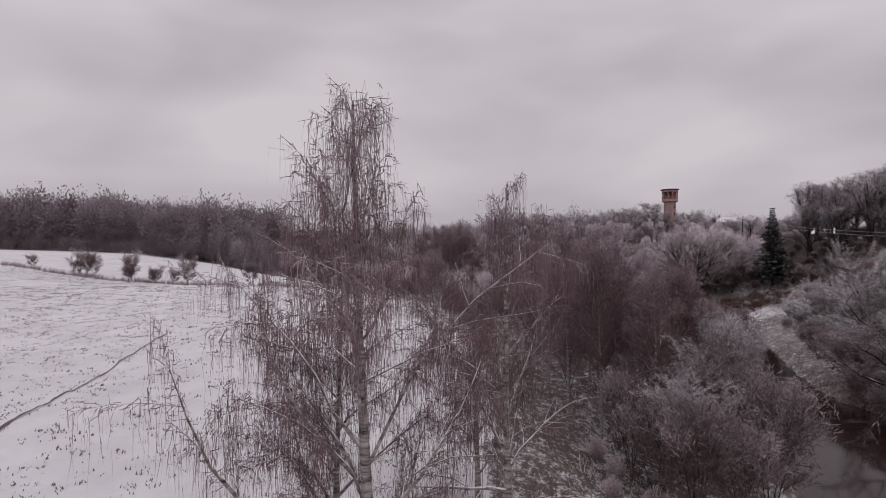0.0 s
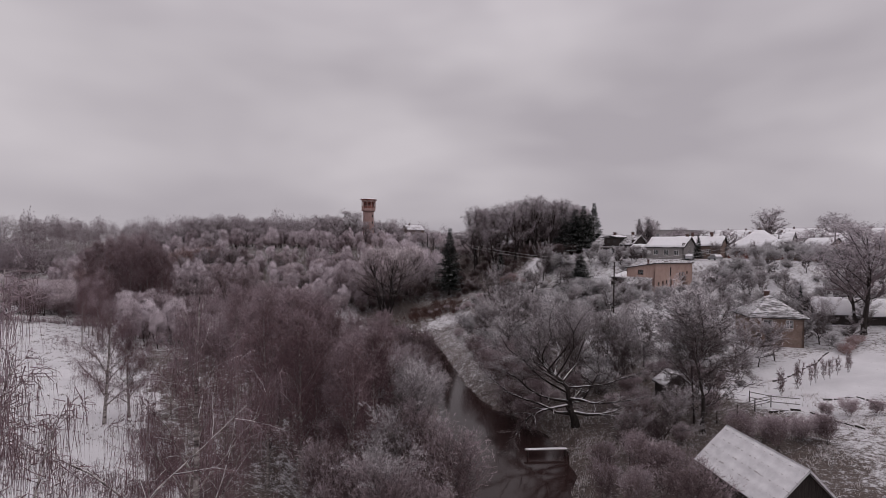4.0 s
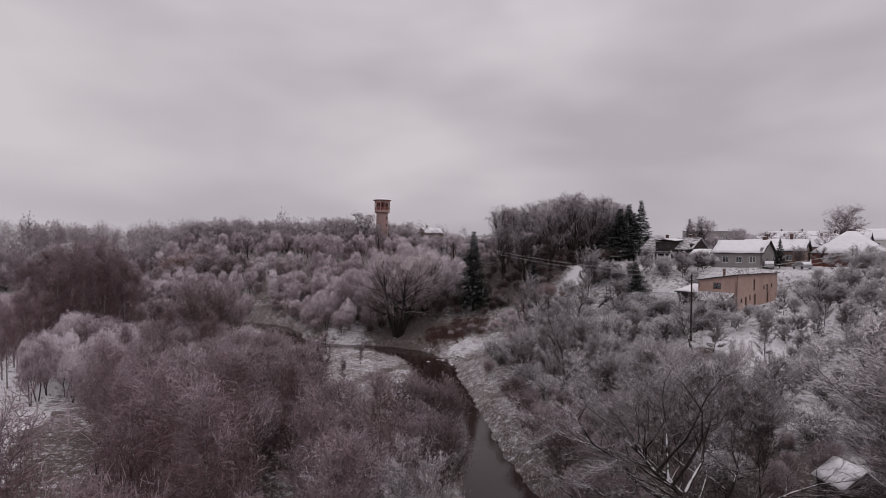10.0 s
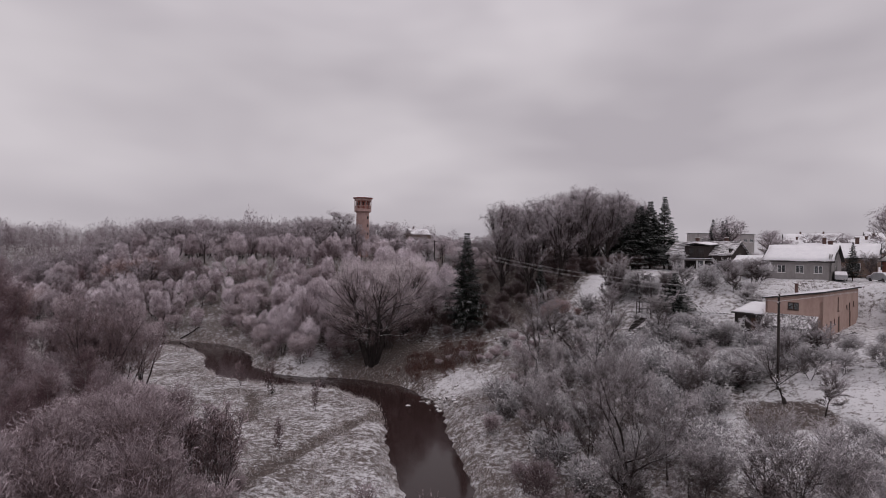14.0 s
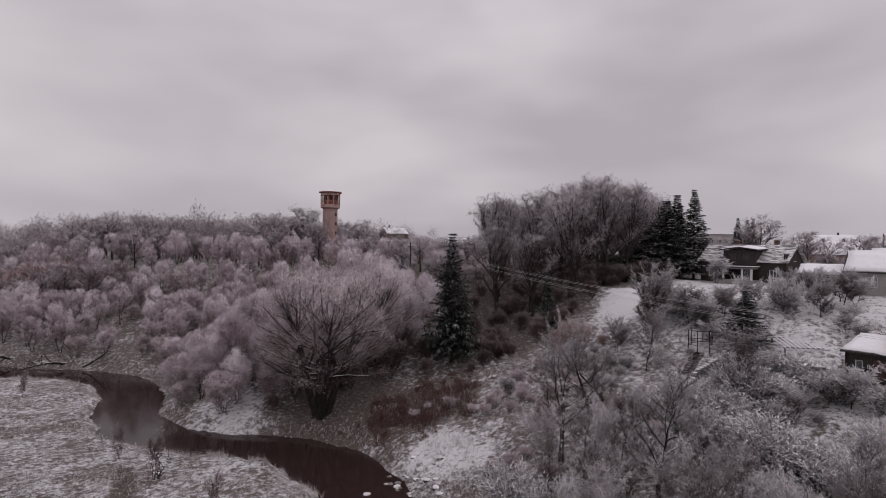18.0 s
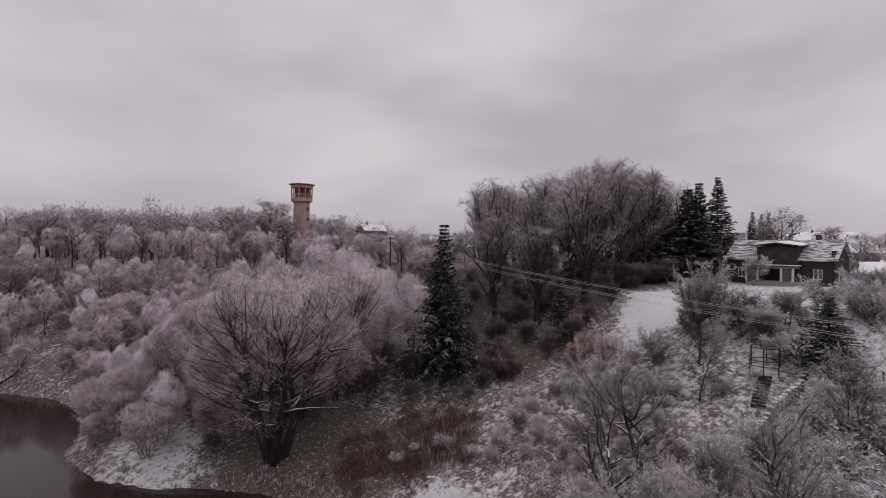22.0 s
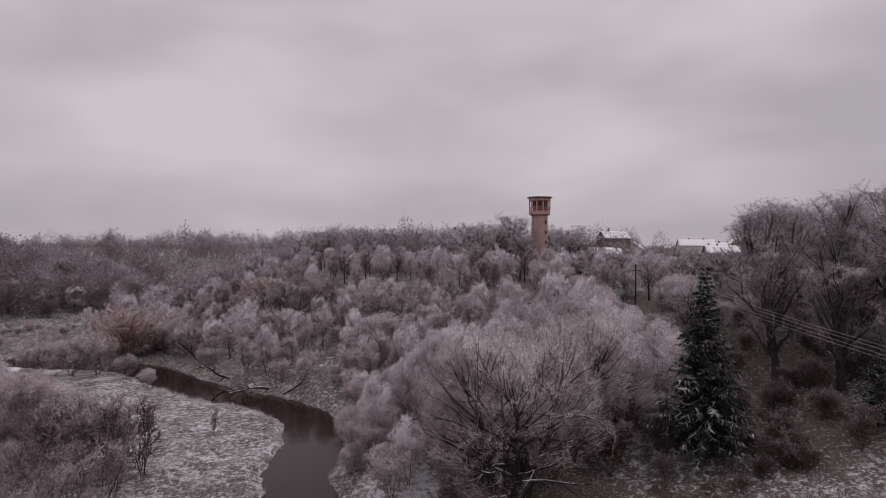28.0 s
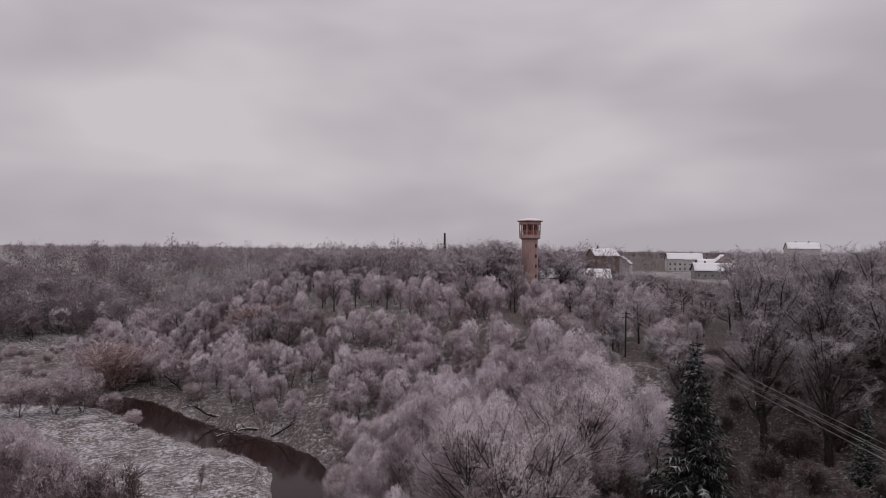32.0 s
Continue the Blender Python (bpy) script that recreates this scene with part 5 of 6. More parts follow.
def board_roof():
    """Roof boards, their joints dark, thinly covered with snow."""
    m, n, l, b = material("snowy roof boards", 0.85, 0.2)
    c = n.new("ShaderNodeTexCoord")
    w = n.new("ShaderNodeTexWave")
    w.bands_direction = "Y"
    w.inputs["Scale"].default_value, w.inputs["Distortion"].default_value, w.inputs["Detail"].default_value = 0.55, 0.5, 2.0
    l.new(c.outputs["Object"], w.inputs["Vector"])
    joint = calc(n, l, "GREATER_THAN", calc(n, l, "ADD", w.outputs["Fac"], calc(n, l, "MULTIPLY", noise_node(n, l, 3.0, 4.0, 0.7), 0.5)), 1.27)
    white = ramp(n, l, noise_node(n, l, 1.2, 4.0), [(0.3, (0.58, 0.57, 0.59)), (0.7, (0.78, 0.77, 0.79))])
    l.new(mix(n, l, joint, white, (0.38, 0.36, 0.36)), b.inputs["Base Color"])
    bump(n, l, b, w.outputs["Fac"], 0.5, 0.03)
    return m


M["board_roof"] = board_roof()
glass, gn, gl, gb = material("window glass", 0.04, 0.5)
gb.inputs["Base Color"].default_value = (0.55, 0.58, 0.6, 1)
gb.inputs["Transmission Weight"].default_value = 0.85
M["glass"] = glass


def wall_panel(shape, length, height, thick, holes, place):
    """A wall with through openings. holes: u, z, width, height. place turns (u, depth, z) into the house's own axes."""
    us = sorted({0.0, length, *[h[0] for h in holes], *[h[0] + h[2] for h in holes]})
    zs = sorted({-2.5, height, *[h[1] for h in holes], *[h[1] + h[3] for h in holes]})

    def hole(u, z):
        return any(h[0] < u < h[0] + h[2] and h[1] < z < h[1] + h[3] for h in holes)

    def quad(*pts):
        s = len(shape.v)
        shape.v += [tuple(place(*p)) for p in pts]
        shape.f.append((s, s + 1, s + 2, s + 3))

    for a, b in zip(us, us[1:]):
        for c, d in zip(zs, zs[1:]):
            if not hole((a + b) / 2, (c + d) / 2):
                quad((a, 0, c), (b, 0, c), (b, 0, d), (a, 0, d))
                quad((b, thick, c), (a, thick, c), (a, thick, d), (b, thick, d))
    for u, z, w, h in holes:
        quad((u, 0, z), (u, thick, z), (u + w, thick, z), (u + w, 0, z))
        quad((u, 0, z + h), (u + w, 0, z + h), (u + w, thick, z + h), (u, thick, z + h))
        quad((u, 0, z), (u, 0, z + h), (u, thick, z + h), (u, thick, z))
        quad((u + w, 0, z), (u + w, thick, z), (u + w, thick, z + h), (u + w, 0, z + h))
    quad((0, 0, height), (length, 0, height), (length, thick, height), (0, thick, height))
    quad((0, 0, -2.5), (0, 0, height), (0, thick, height), (0, thick, -2.5))
    quad((length, 0, -2.5), (length, thick, -2.5), (length, thick, height), (length, 0, height))


def bar(shape, place, u0, d0, z0, u1, d1, z1):
    s = len(shape.v)
    shape.v += [tuple(place(u, d, z)) for z in (z0, z1) for d in (d0, d1) for u in (u0, u1)]
    for q in ((0, 2, 3, 1), (4, 5, 7, 6), (0, 1, 5, 4), (2, 6, 7, 3), (0, 4, 6, 2), (1, 3, 7, 5)):
        shape.f.append(tuple(s + k for k in q))


def add_window(ob, place, u, z, w, h, frame_mat, panes=2, plain=False):
    """A window: one frame ring, mullions, a sill and glass panes."""
    t = 0.07
    f = Shape()
    rim = [(u, z), (u + w, z), (u + w, z + h), (u, z + h)]
    inner = [(u + t, z + t), (u + w - t, z + t), (u + w - t, z + h - t), (u + t, z + h - t)]
    f.v = [tuple(place(a, d, c)) for d in (0.06, 0.16) for ring in (rim, inner) for a, c in ring]
    for k in range(4):
        j = (k + 1) % 4
        f.f += [(k, j, 4 + j, 4 + k), (8 + k, 12 + k, 12 + j, 8 + j), (k, 8 + k, 8 + j, j), (4 + k, 4 + j, 12 + j, 12 + k)]
    win = part("window", f, M[frame_mat], ob)
    for k in range(1, panes):
        x = u + w * k / panes
        m = Shape()
        bar(m, place, x - t / 2, 0.07, z + t, x + t / 2, 0.15, z + h - t)
        part("mullion", m, M[frame_mat], win)
    if not plain:
        m = Shape()
        bar(m, place, u - 0.06, -0.08, z - 0.07, u + w + 0.06, 0.058, z - 0.002)
        part("sill", m, M[frame_mat], win)
    for k in range(panes):
        p = Shape()
        bar(p, place, u + w * k / panes + t * 0.6, 0.10, z + t, u + w * (k + 1) / panes - t * 0.6, 0.112, z + h - t)
        part("pane", p, M["glass"], win)


def add_door(ob, place, u, z, w, h, mat):
    f = Shape()
    bar(f, place, u + 0.02, 0.08, z + 0.01, u + w - 0.02, 0.14, z + h - 0.02)
    for zz in (z + 0.2, z + h * 0.55):
        bar(f, place, u + 0.14, 0.06, zz, u + w - 0.14, 0.079, zz + h * 0.32)
    door = part("door", f, M[mat], ob)
    k = Shape()
    bar(k, place, u + w - 0.16, 0.02, z + 0.98, u + w - 0.06, 0.078, z + 1.02)
    part("door_handle", k, M["metal"], door)


def snow_sheet(shape, corners, thick, seed, cells=8):
    """Snow lying on a roof slope, with an uneven top and ragged edges. corners: eave start, eave end, ridge end, ridge start."""
    a, b, c, d = (Vector(p) for p in corners)
    r = random.Random(seed)
    nrm = (b - a).cross(d - a).normalized()
    if nrm.z < 0:
        nrm = -nrm
    top, low = [], []
    n, m = cells, max(3, cells // 2)
    for j in range(m + 1):
        for i in range(n + 1):
            u, v = i / n, j / m
            if i in (0, n):
                u += (0.012 if i == 0 else -0.012) * r.uniform(0, 2)
            if j == 0:
                v += r.uniform(0.0, 0.06)
            p = a.lerp(b, u).lerp(d.lerp(c, u), v)
            edge = i in (0, n) or j == 0
            top.append(p + nrm * (thick * (0.45 if edge else r.uniform(0.8, 1.2)) + 0.006))
            low.append(p + nrm * 0.004)
    s = len(shape.v)
    shape.v += [tuple(p) for p in top + low]
    k = len(top)
    w = n + 1
    for j in range(m):
        for i in range(n):
            q = s + j * w + i
            shape.f.append((q, q + 1, q + w + 1, q + w))
    rim = [i for i in range(w)] + [j * w + n for j in range(1, m + 1)] + [m * w + i for i in range(n - 1, -1, -1)] + [j * w for j in range(m - 1, 0, -1)]
    for i in range(len(rim)):
        p, q = rim[i], rim[(i + 1) % len(rim)]
        shape.f.append((s + p, s + k + p, s + k + q, s + q))


def slab(shape, corners, thick):
    a = [Vector(p) for p in corners]
    nrm = (a[1] - a[0]).cross(a[-1] - a[0]).normalized()
    if nrm.z < 0:
        nrm = -nrm
    shape.prism([tuple(p - nrm * thick) for p in a], nrm * thick)


def chimney(ob, x, y, z0, z1, size=0.6, snow=True):
    s = Shape()
    s.box(x - size / 2, y - size / 2, z0, x + size / 2, y + size / 2, z1)
    s.box(x - size / 2 - 0.06, y - size / 2 - 0.06, z1, x + size / 2 + 0.06, y + size / 2 + 0.06, z1 + 0.14)
    c = part("chimney", s, M["chimney"], ob, "sooty brick chimney")
    if snow:
        s = Shape()
        s.box(x - size / 2 - 0.03, y - size / 2 - 0.03, z1 + 0.144, x + size / 2 + 0.03, y + size / 2 + 0.03, z1 + 0.22)
        part("snow_cap", s, M["snow"], c)


def sides_of(L, W):
    return {"front": (L, lambda u, d, z: (u, d, z)), "back": (L, lambda u, d, z: (L - u, W - d, z)),
            "left": (W, lambda u, d, z: (d, W - u, z)), "right": (W, lambda u, d, z: (L - d, u, z))}


def house(name, label, x, y, z, rz, L, W, h, rise, roof="gable", wall="grey_wall", windows=(), doors=(), chimneys=(), over=0.5, snow="snow", frame="white_paint", roof_mat="roof_dark", category="house", group="", plain=False):
    """A house: walls with openings, roof, snow, windows, doors and chimneys. windows: side, u, z, width, height, panes."""
    ob = thing(name, pose(x, y, z, 0, 0, rz), label, category, group)
    S = sides_of(L, W)
    for side, (length, place) in S.items():
        holes = [(u, zz, w, hh) for s, u, zz, w, hh, *_ in windows if s == side] + [(u, zz, w, hh) for s, u, zz, w, hh, *_ in doors if s == side]
        s = Shape()
        hgt = h
        if roof == "mono" and (side == "back" or (rise < 0 and side != "front")):
            hgt = h + rise
        wall_panel(s, length, hgt, 0.3, holes, place)
        part("wall", s, M[wall], ob)
        if roof in ("gable", "mono") and side in ("left", "right"):
            s = Shape()
            if roof == "gable":
                tri = [place(0, 0.002, h), place(W, 0.002, h), place(W / 2, 0.002, h + rise)]
            else:
                near, far = (place(W, 0.002, h), place(0, 0.002, h)) if side == "left" else (place(0, 0.002, h), place(W, 0.002, h))
                tri = [near, far, (far[0], far[1], h + rise)]
                if rise < 0:
                    tri = [near, (near[0], near[1], h + rise), (far[0], far[1], h + rise)]
            dx = 0.26 if side == "left" else -0.26
            s.prism(tri, (dx, 0, 0))
            part("gable", s, M[wall], ob)
    e = over
    r, sn = Shape(), Shape()
    if roof == "gable":
        k = rise / (W / 2)
        zl = h - k * e
        for c in ([(-e, -e, zl), (L + e, -e, zl), (L + e, W / 2, h + rise), (-e, W / 2, h + rise)], [(L + e, W + e, zl), (-e, W + e, zl), (-e, W / 2, h + rise), (L + e, W / 2, h + rise)]):
            c = [(p[0], p[1], p[2] + 0.16) for p in c]
            slab(r, c, 0.14)
            snow_sheet(sn, c, 0.12, 3 + len(sn.v))
    elif roof == "mono":
        k = rise / W
        c = [(-e, -e, h - k * e + 0.16), (L + e, -e, h - k * e + 0.16), (L + e, W + e, h + rise + k * e + 0.16), (-e, W + e, h + rise + k * e + 0.16)]
        slab(r, c, 0.16)
        snow_sheet(sn, c, 0.12, 5)
    else:
        t = min(W, L) / 2
        zl = h - rise / t * e + 0.16
        a, b, c, d = (-e, -e, zl), (L + e, -e, zl), (L + e, W + e, zl), (-e, W + e, zl)
        p, q = (t, W / 2, h + rise + 0.16), (max(L - t, t + 0.05), W / 2, h + rise + 0.16)
        for f in ([a, b, q, p], [c, d, p, q]):
            slab(r, f, 0.12)
            snow_sheet(sn, f, 0.12, 7)
        for f in ([b, c, q, q], [d, a, p, p]):
            slab(r, f[:3], 0.12)
            snow_sheet(sn, f, 0.12, 9)
    part("roof", r, M[roof_mat], ob)
    if snow:
        part("roof_snow", sn, M[snow], ob, "snow lying on the roof", True)
    for s, u, zz, w, hh, *n in windows:
        add_window(ob, S[s][1], u, zz, w, hh, frame, n[0] if n else 2, plain)
    for s, u, zz, w, hh, *n in doors:
        add_door(ob, S[s][1], u, zz, w, hh, n[0] if n else "brown_paint")
    for cx, cy, top in chimneys:
        chimney(ob, cx, cy, h - 0.5, top)
    return ob


# pink house with lean-to and annex
pink = house("pink_house", "faded pink rendered house with a low sloping snowy roof", 99.1, 77.2, 11.2, 11.7, 19.0, 6.5, 5.9, -1.1, "mono", "pink_wall",
             windows=[("left", 2.6, 3.5, 1.3, 1.0, 2), ("front", 7.2, 3.2, 0.7, 1.9, 1), ("front", 1.6, 1.2, 0.7, 0.7, 1), ("front", 5.4, 1.5, 0.6, 0.8, 1), ("front", 12.0, 3.2, 0.6, 0.6, 1), ("front", 13.4, 2.8, 0.8, 1.2, 1), ("front", 15.8, 3.4, 0.7, 0.7, 1)],
             doors=[("front", 3.4, 0.0, 0.95, 2.1), ("front", 7.4, 0.3, 0.95, 2.1), ("front", 13.6, 0.6, 0.9, 2.0)], frame="brown_paint", over=0.35)
chimney(pink, 6.0, 4.5, 4.2, 6.6, 0.35)
lean = Shape()
for i in range(12):
    y0 = 0.4 + i * 0.5
    slab(lean, [(-3.0, y0, 1.5), (-3.0, y0 + 0.5, 1.5), (-0.02, y0 + 0.5, 2.9), (-0.02, y0, 2.9)], 0.05)
    lean.box(-2.9, y0 - 0.03, 1.5, -2.8, y0 + 0.03, 1.62)
part("lean_to_roof", lean, M["patchy_roof"], pink, "sheet-metal lean-to roof dusted with snow")
lean = Shape()
lean.prism([(-2.8, 0.5, -2), (-0.02, 0.5, -2), (-0.02, 0.5, 2.75), (-2.8, 0.5, 1.5)], (0, 0.12, 0))
lean.box(-2.8, 0.62, -2, -2.68, 6.3, 1.48)
part("lean_to_wall", lean, M["grey_wood"], pink, "grey boarded lean-to wall")
heap = Shape()
for k in range(26):
    a = rng.uniform(0, math.pi)
    px, py, pz = rng.uniform(4.5, 13), rng.uniform(-2.4, -0.6), rng.uniform(0.05, 0.5)
    heap.tube([Vector((px, py, pz)), Vector((px + math.cos(a) * 1.2, py + math.sin(a) * 0.6, pz + rng.uniform(-0.05, 0.2)))], [0.07, 0.06], 5)
tagged(new("firewood_heap", heap.mesh("firewood_heap", M["bark_dark"])), "heap of firewood logs lying by the pink house", "firewood").matrix_basis = pose(99.1, 77.2, 11.1, 0, 0, 11.7)

house("garden_shed", "low dark timber shed with a snowy roof and brick chimney", 97.2, 87.5, 11.4, -86, 4.7, 4.8, 2.3, 1.0, "mono", "dark_wood",
      windows=[("front", 0.8, 0.7, 0.6, 0.9, 1)], doors=[("front", 2.2, 0.0, 0.85, 1.8)], chimneys=[(3.2, 3.0, 4.3)], over=0.35, category="shed")
grey = house("grey_house", "single-storey grey rendered house with a snowy gable roof", 119.8, 96.0, 17.9, -75, 9.6, 8.6, 3.1, 2.5, "gable", "grey_wall",
             windows=[("front", 1.9, 1.0, 1.2, 1.3, 2), ("front", 4.6, 1.0, 1.2, 1.3, 2), ("front", 7.2, 1.0, 1.2, 1.3, 2), ("right", 3.2, 1.0, 1.1, 1.2, 2), ("right", 3.8, 3.3, 0.8, 0.9, 1)], chimneys=[(8.6, 5.2, 6.4)], over=0.5)
dish = Shape()
dish.lathe([(0.04, -0.02), (0.25, 0.03), (0.5, 0.14), (0.5, 0.16), (0.25, 0.05), (0.02, 0.0)], 20)
d_ob = part("satellite_dish", dish, M["white_paint"], grey, "white satellite dish")
d_ob.matrix_basis = pose(0.9, -0.3, 1.6, 80, 0, 10)
house("grey_annex", "low annex of the grey house under a snowy roof", 120.5, 102.2, 17.9, -75, 5.6, 6.0, 2.4, 1.2, "gable", "grey_wall", doors=[("front", 1.2, 0.0, 2.4, 2.1)], over=0.35)
house("back_house", "dark red-brown house behind the grey one, snowy roof", 133, 97.5, 18.0, -70, 12, 8, 3.6, 2.4, "gable", "brown_wall", windows=[("front", 5.5, 1.4, 1.2, 1.2, 2), ("front", 8.5, 1.4, 1.2, 1.2, 2)], chimneys=[(4, 4, 7.2), (9, 4, 7.2)])

dark = house("dark_house", "old dark timber house with patchy snow on its roof", 126.9, 121.2, 18.0, -84, 13.6, 7.6, 3.9, 2.6, "gable", "dark_wood",
             windows=[("front", 1.4, 1.1, 1.1, 1.4, 2), ("front", 11.2, 1.1, 1.1, 1.4, 2), ("right", 2.2, 1.1, 1.0, 1.3, 2), ("right", 4.6, 1.1, 1.0, 1.3, 2), ("right", 3.3, 4.0, 0.9, 1.1, 2)],
             snow=None, roof_mat="patchy_roof", chimneys=[(4.2, 4.6, 7.3), (10.6, 4.6, 7.3)], over=0.5)
s = Shape()
s.box(4.2, -0.6, 3.2, 9.4, 3.4, 5.6)
dormer = part("dormer", s, M["dark_wood"], dark, "dark boarded dormer")
s = Shape()
slab(s, [(3.6, -1.2, 5.75), (6.8, -1.2, 6.2), (6.8, 3.8, 6.5), (3.6, 3.8, 6.0)], 0.14)
slab(s, [(10.0, -1.2, 5.75), (10.0, 3.8, 6.0), (6.8, 3.8, 6.5), (6.8, -1.2, 6.2)], 0.14)
droof = part("dormer_roof", s, M["roof_dark"], dark)
s = Shape()
snow_sheet(s, [(3.6, -1.2, 5.75), (6.8, -1.2, 6.2), (6.8, 3.8, 6.5), (3.6, 3.8, 6.0)], 0.12, 3)
snow_sheet(s, [(10.0, -1.2, 5.75), (10.0, 3.8, 6.0), (6.8, 3.8, 6.5), (6.8, -1.2, 6.2)], 0.12, 4)
part("dormer_snow", s, M["snow"], dark, "snow lying on the dormer", True)
for u in (5.2, 7.4):
    s = Shape()
    s.box(u, -0.68, 4.0, u + 1.0, -0.602, 5.1)
    part("dormer_window", s, M["roof_dark"], dark)
s = Shape()
s.box(3.4, -2.6, -1, 9.6, -0.02, 0.7)
s.box(3.4, -2.6, 2.5, 9.6, -0.02, 2.75)
part("veranda_wall", s, M["grey_wall"], dark, "grey rendered veranda")
s = Shape()
s.box(3.1, -2.95, 2.76, 9.9, -0.02, 2.9)
part("veranda_roof", s, M["roof_dark"], dark)
s = Shape()
s.box(3.15, -2.9, 2.904, 9.85, -0.1, 3.02)
part("veranda_snow", s, M["snow"], dark)
for u in (3.4, 4.9, 7.9, 9.35):
    s = Shape()
    s.box(u, -2.6, 0.702, u + 0.25, -2.35, 2.498)
    part("veranda_post", s, M["white_paint"], dark)
for u in (3.65, 8.15):
    s = Shape()
    s.box(u + 0.03, -2.5, 0.75, u + 1.2, -2.48, 2.45)
    part("veranda_pane", s, M["glass"], dark)

hip = house("red_house", "red-brown house under a broad snowy hipped roof", 142.6, 87.6, 18.3, -69.4, 13.6, 12, 3.0, 4.6, "hip", "red_brick",
            windows=[("front", 2.5, 0.9, 1.5, 1.2, 2), ("front", 6.2, 0.9, 1.5, 1.2, 2), ("front", 10, 0.9, 1.5, 1.2, 2), ("left", 4, 0.9, 1.5, 1.2, 2)], chimneys=[(6.5, 7.5, 8.2)], frame="brown_paint", over=0.6)
for u in (4.0, 8.5):
    s = Shape()
    s.box(-0.5, -0.4, 0, 0.5, 0.4, 0.08)
    q = part("skylight", s, M["roof_dark"], hip, "dark roof window")
    q.matrix_basis = pose(u, 3.0, 5.45, 37, 0, 0)
house("gabled_house", "plain gabled house with brown render and snowy roof", 145, 58.8, 16.6, 60.5, 9, 8, 3.4, 3.5, "gable", "brown_wall",
      windows=[("left", 2.0, 0.9, 1.1, 1.2, 2), ("left", 5.0, 0.9, 1.1, 1.2, 2), ("left", 3.5, 3.6, 0.9, 1.1, 1)], over=0.5)
house("brown_house", "brown garden house with a snow-heavy hipped roof", 79.5, 45.2, 8.1, -42, 7.0, 6.8, 2.7, 2.5, "hip", "brown_wall",
      windows=[("front", 1.6, 0.9, 1.3, 1.2, 2), ("front", 4.6, 0.9, 1.0, 1.2, 2)], chimneys=[(3.4, 4.0, 5.9)], over=0.6, snow="patchy_roof")
house("long_shed", "long low shed with a snow-covered roof", 96, 44, 8.2, -45, 12, 6, 2.2, 2.2, "gable", "dark_wood", over=0.5, category="shed")
house("boathouse", "old timber boathouse with a snowy sheet roof", 39.7, 26.5, 1.6, -116, 8.0, 4.6, 2.1, 2.3, "gable", "dark_wood", doors=[("right", 1.6, 0.0, 1.4, 1.9, "grey_wood")], over=0.4, snow=None, roof_mat="board_roof", category="shed")
house("hut", "small weathered hut with a snowy pitched roof", 54.9, 42.6, 2.7, -115, 2.4, 2.9, 1.9, 1.1, "gable", "dark_wood", doors=[("left", 1.0, 0.0, 0.8, 1.7, "grey_wood")], over=0.3, category="shed")

# the town behind, seen over the gardens and the hill
NEAR_TOWN = [(206, 138, -60, 12, 9, 4, 3.4, "brown_wall"),
             (214, 122, -75, 14, 9, 4.5, 3.6, "grey_wall"),
             (262, 168, -65, 20, 11, 6.5, 4.2, "white_wall"),
             (270, 142, -70, 24, 11, 6.8, 4.4, "white_wall"),
             (188, 112, -65, 12, 9, 4, 3.2, "brown_wall"),
             (300, 186, -65, 12, 10, 7.5, 4, "pink_wall"),
             (175, 60, -75, 12, 9, 4, 3.4, "grey_wall"),
             (190, 85, -70, 12, 9, 4.5, 3.4, "white_wall"),
             (230, 100, -70, 16, 10, 6, 4, "brown_wall")]
FAR_TOWN = [(201, 356, 55, 18, 10, 6, 4, "white_wall"),
            (232, 340, -25, 16, 10, 5, 4, "grey_wall"),
            (214, 318, -25, 18, 10, 4, 3.6, "grey_wall"),
            (258, 408, -25, 22, 11, 8, 4, "white_wall"),
            (288, 345, 48, 18, 11, 5, 3.5, "white_wall"),
            (386, 446, -30, 22, 12, 16, 5, "white_wall"),
            (246, 330, 60, 15, 10, 7, 4.5, "pink_wall"),
            (330, 400, 50, 16, 10, 7, 4, "brown_wall")]
for x, y, rz, L, W, h, rise, wall in NEAR_TOWN + FAR_TOWN:
    n = int(L / 3.2)
    house("town_house", "town house with a steep snowy roof and chimneys", x, y, H(x, y), rz, L, W, h, rise, "gable", wall,
          windows=[("front", 1.2 + k * 3.0, 1.0 + 3.0 * f, 1.2, 1.4, 1) for k in range(n) for f in range(1 if h < 6 else 2)] + [("right", 3.5, 1.2, 1.2, 1.4, 1)], plain=True,
          chimneys=[(L * 0.3, W * 0.5, h + rise + 0.9), (L * 0.7, W * 0.5, h + rise + 0.9)], group="town houses")
house("long_building", "long white building beside the water tower, snowy roof", 112, 271, H(130, 272), -8, 32, 9, 4.2, 3.2, "gable", "white_wall", windows=[("front", 3 + k * 4.2, 1.2, 1.2, 1.8, 2) for k in range(7)], over=0.4)
house("mill_building", "three-storey brown brick building with a snowy roof", 162, 318, H(165, 320), -15, 11, 22, 11, 3.5, "gable", "brown_wall",
      windows=[("front", 1.4 + k * 3.1, 1.5 + f * 3.2, 1.2, 1.6, 2) for k in range(3) for f in range(3)], chimneys=[(3, 10, 16)], category="building")
house("school", "long grey flat-roofed building far behind the trees", 293, 229, H(293, 229), -27, 32, 12, 13, 0.4, "mono", "grey_wall", windows=[("front", 2 + k * 3.4, 8.5, 2.2, 1.8, 2) for k in range(9)], category="building")
s = Shape()
s.lathe([(2.2, 0), (1.5, 38), (1.6, 38.2), (1.4, 38.4)], 16)
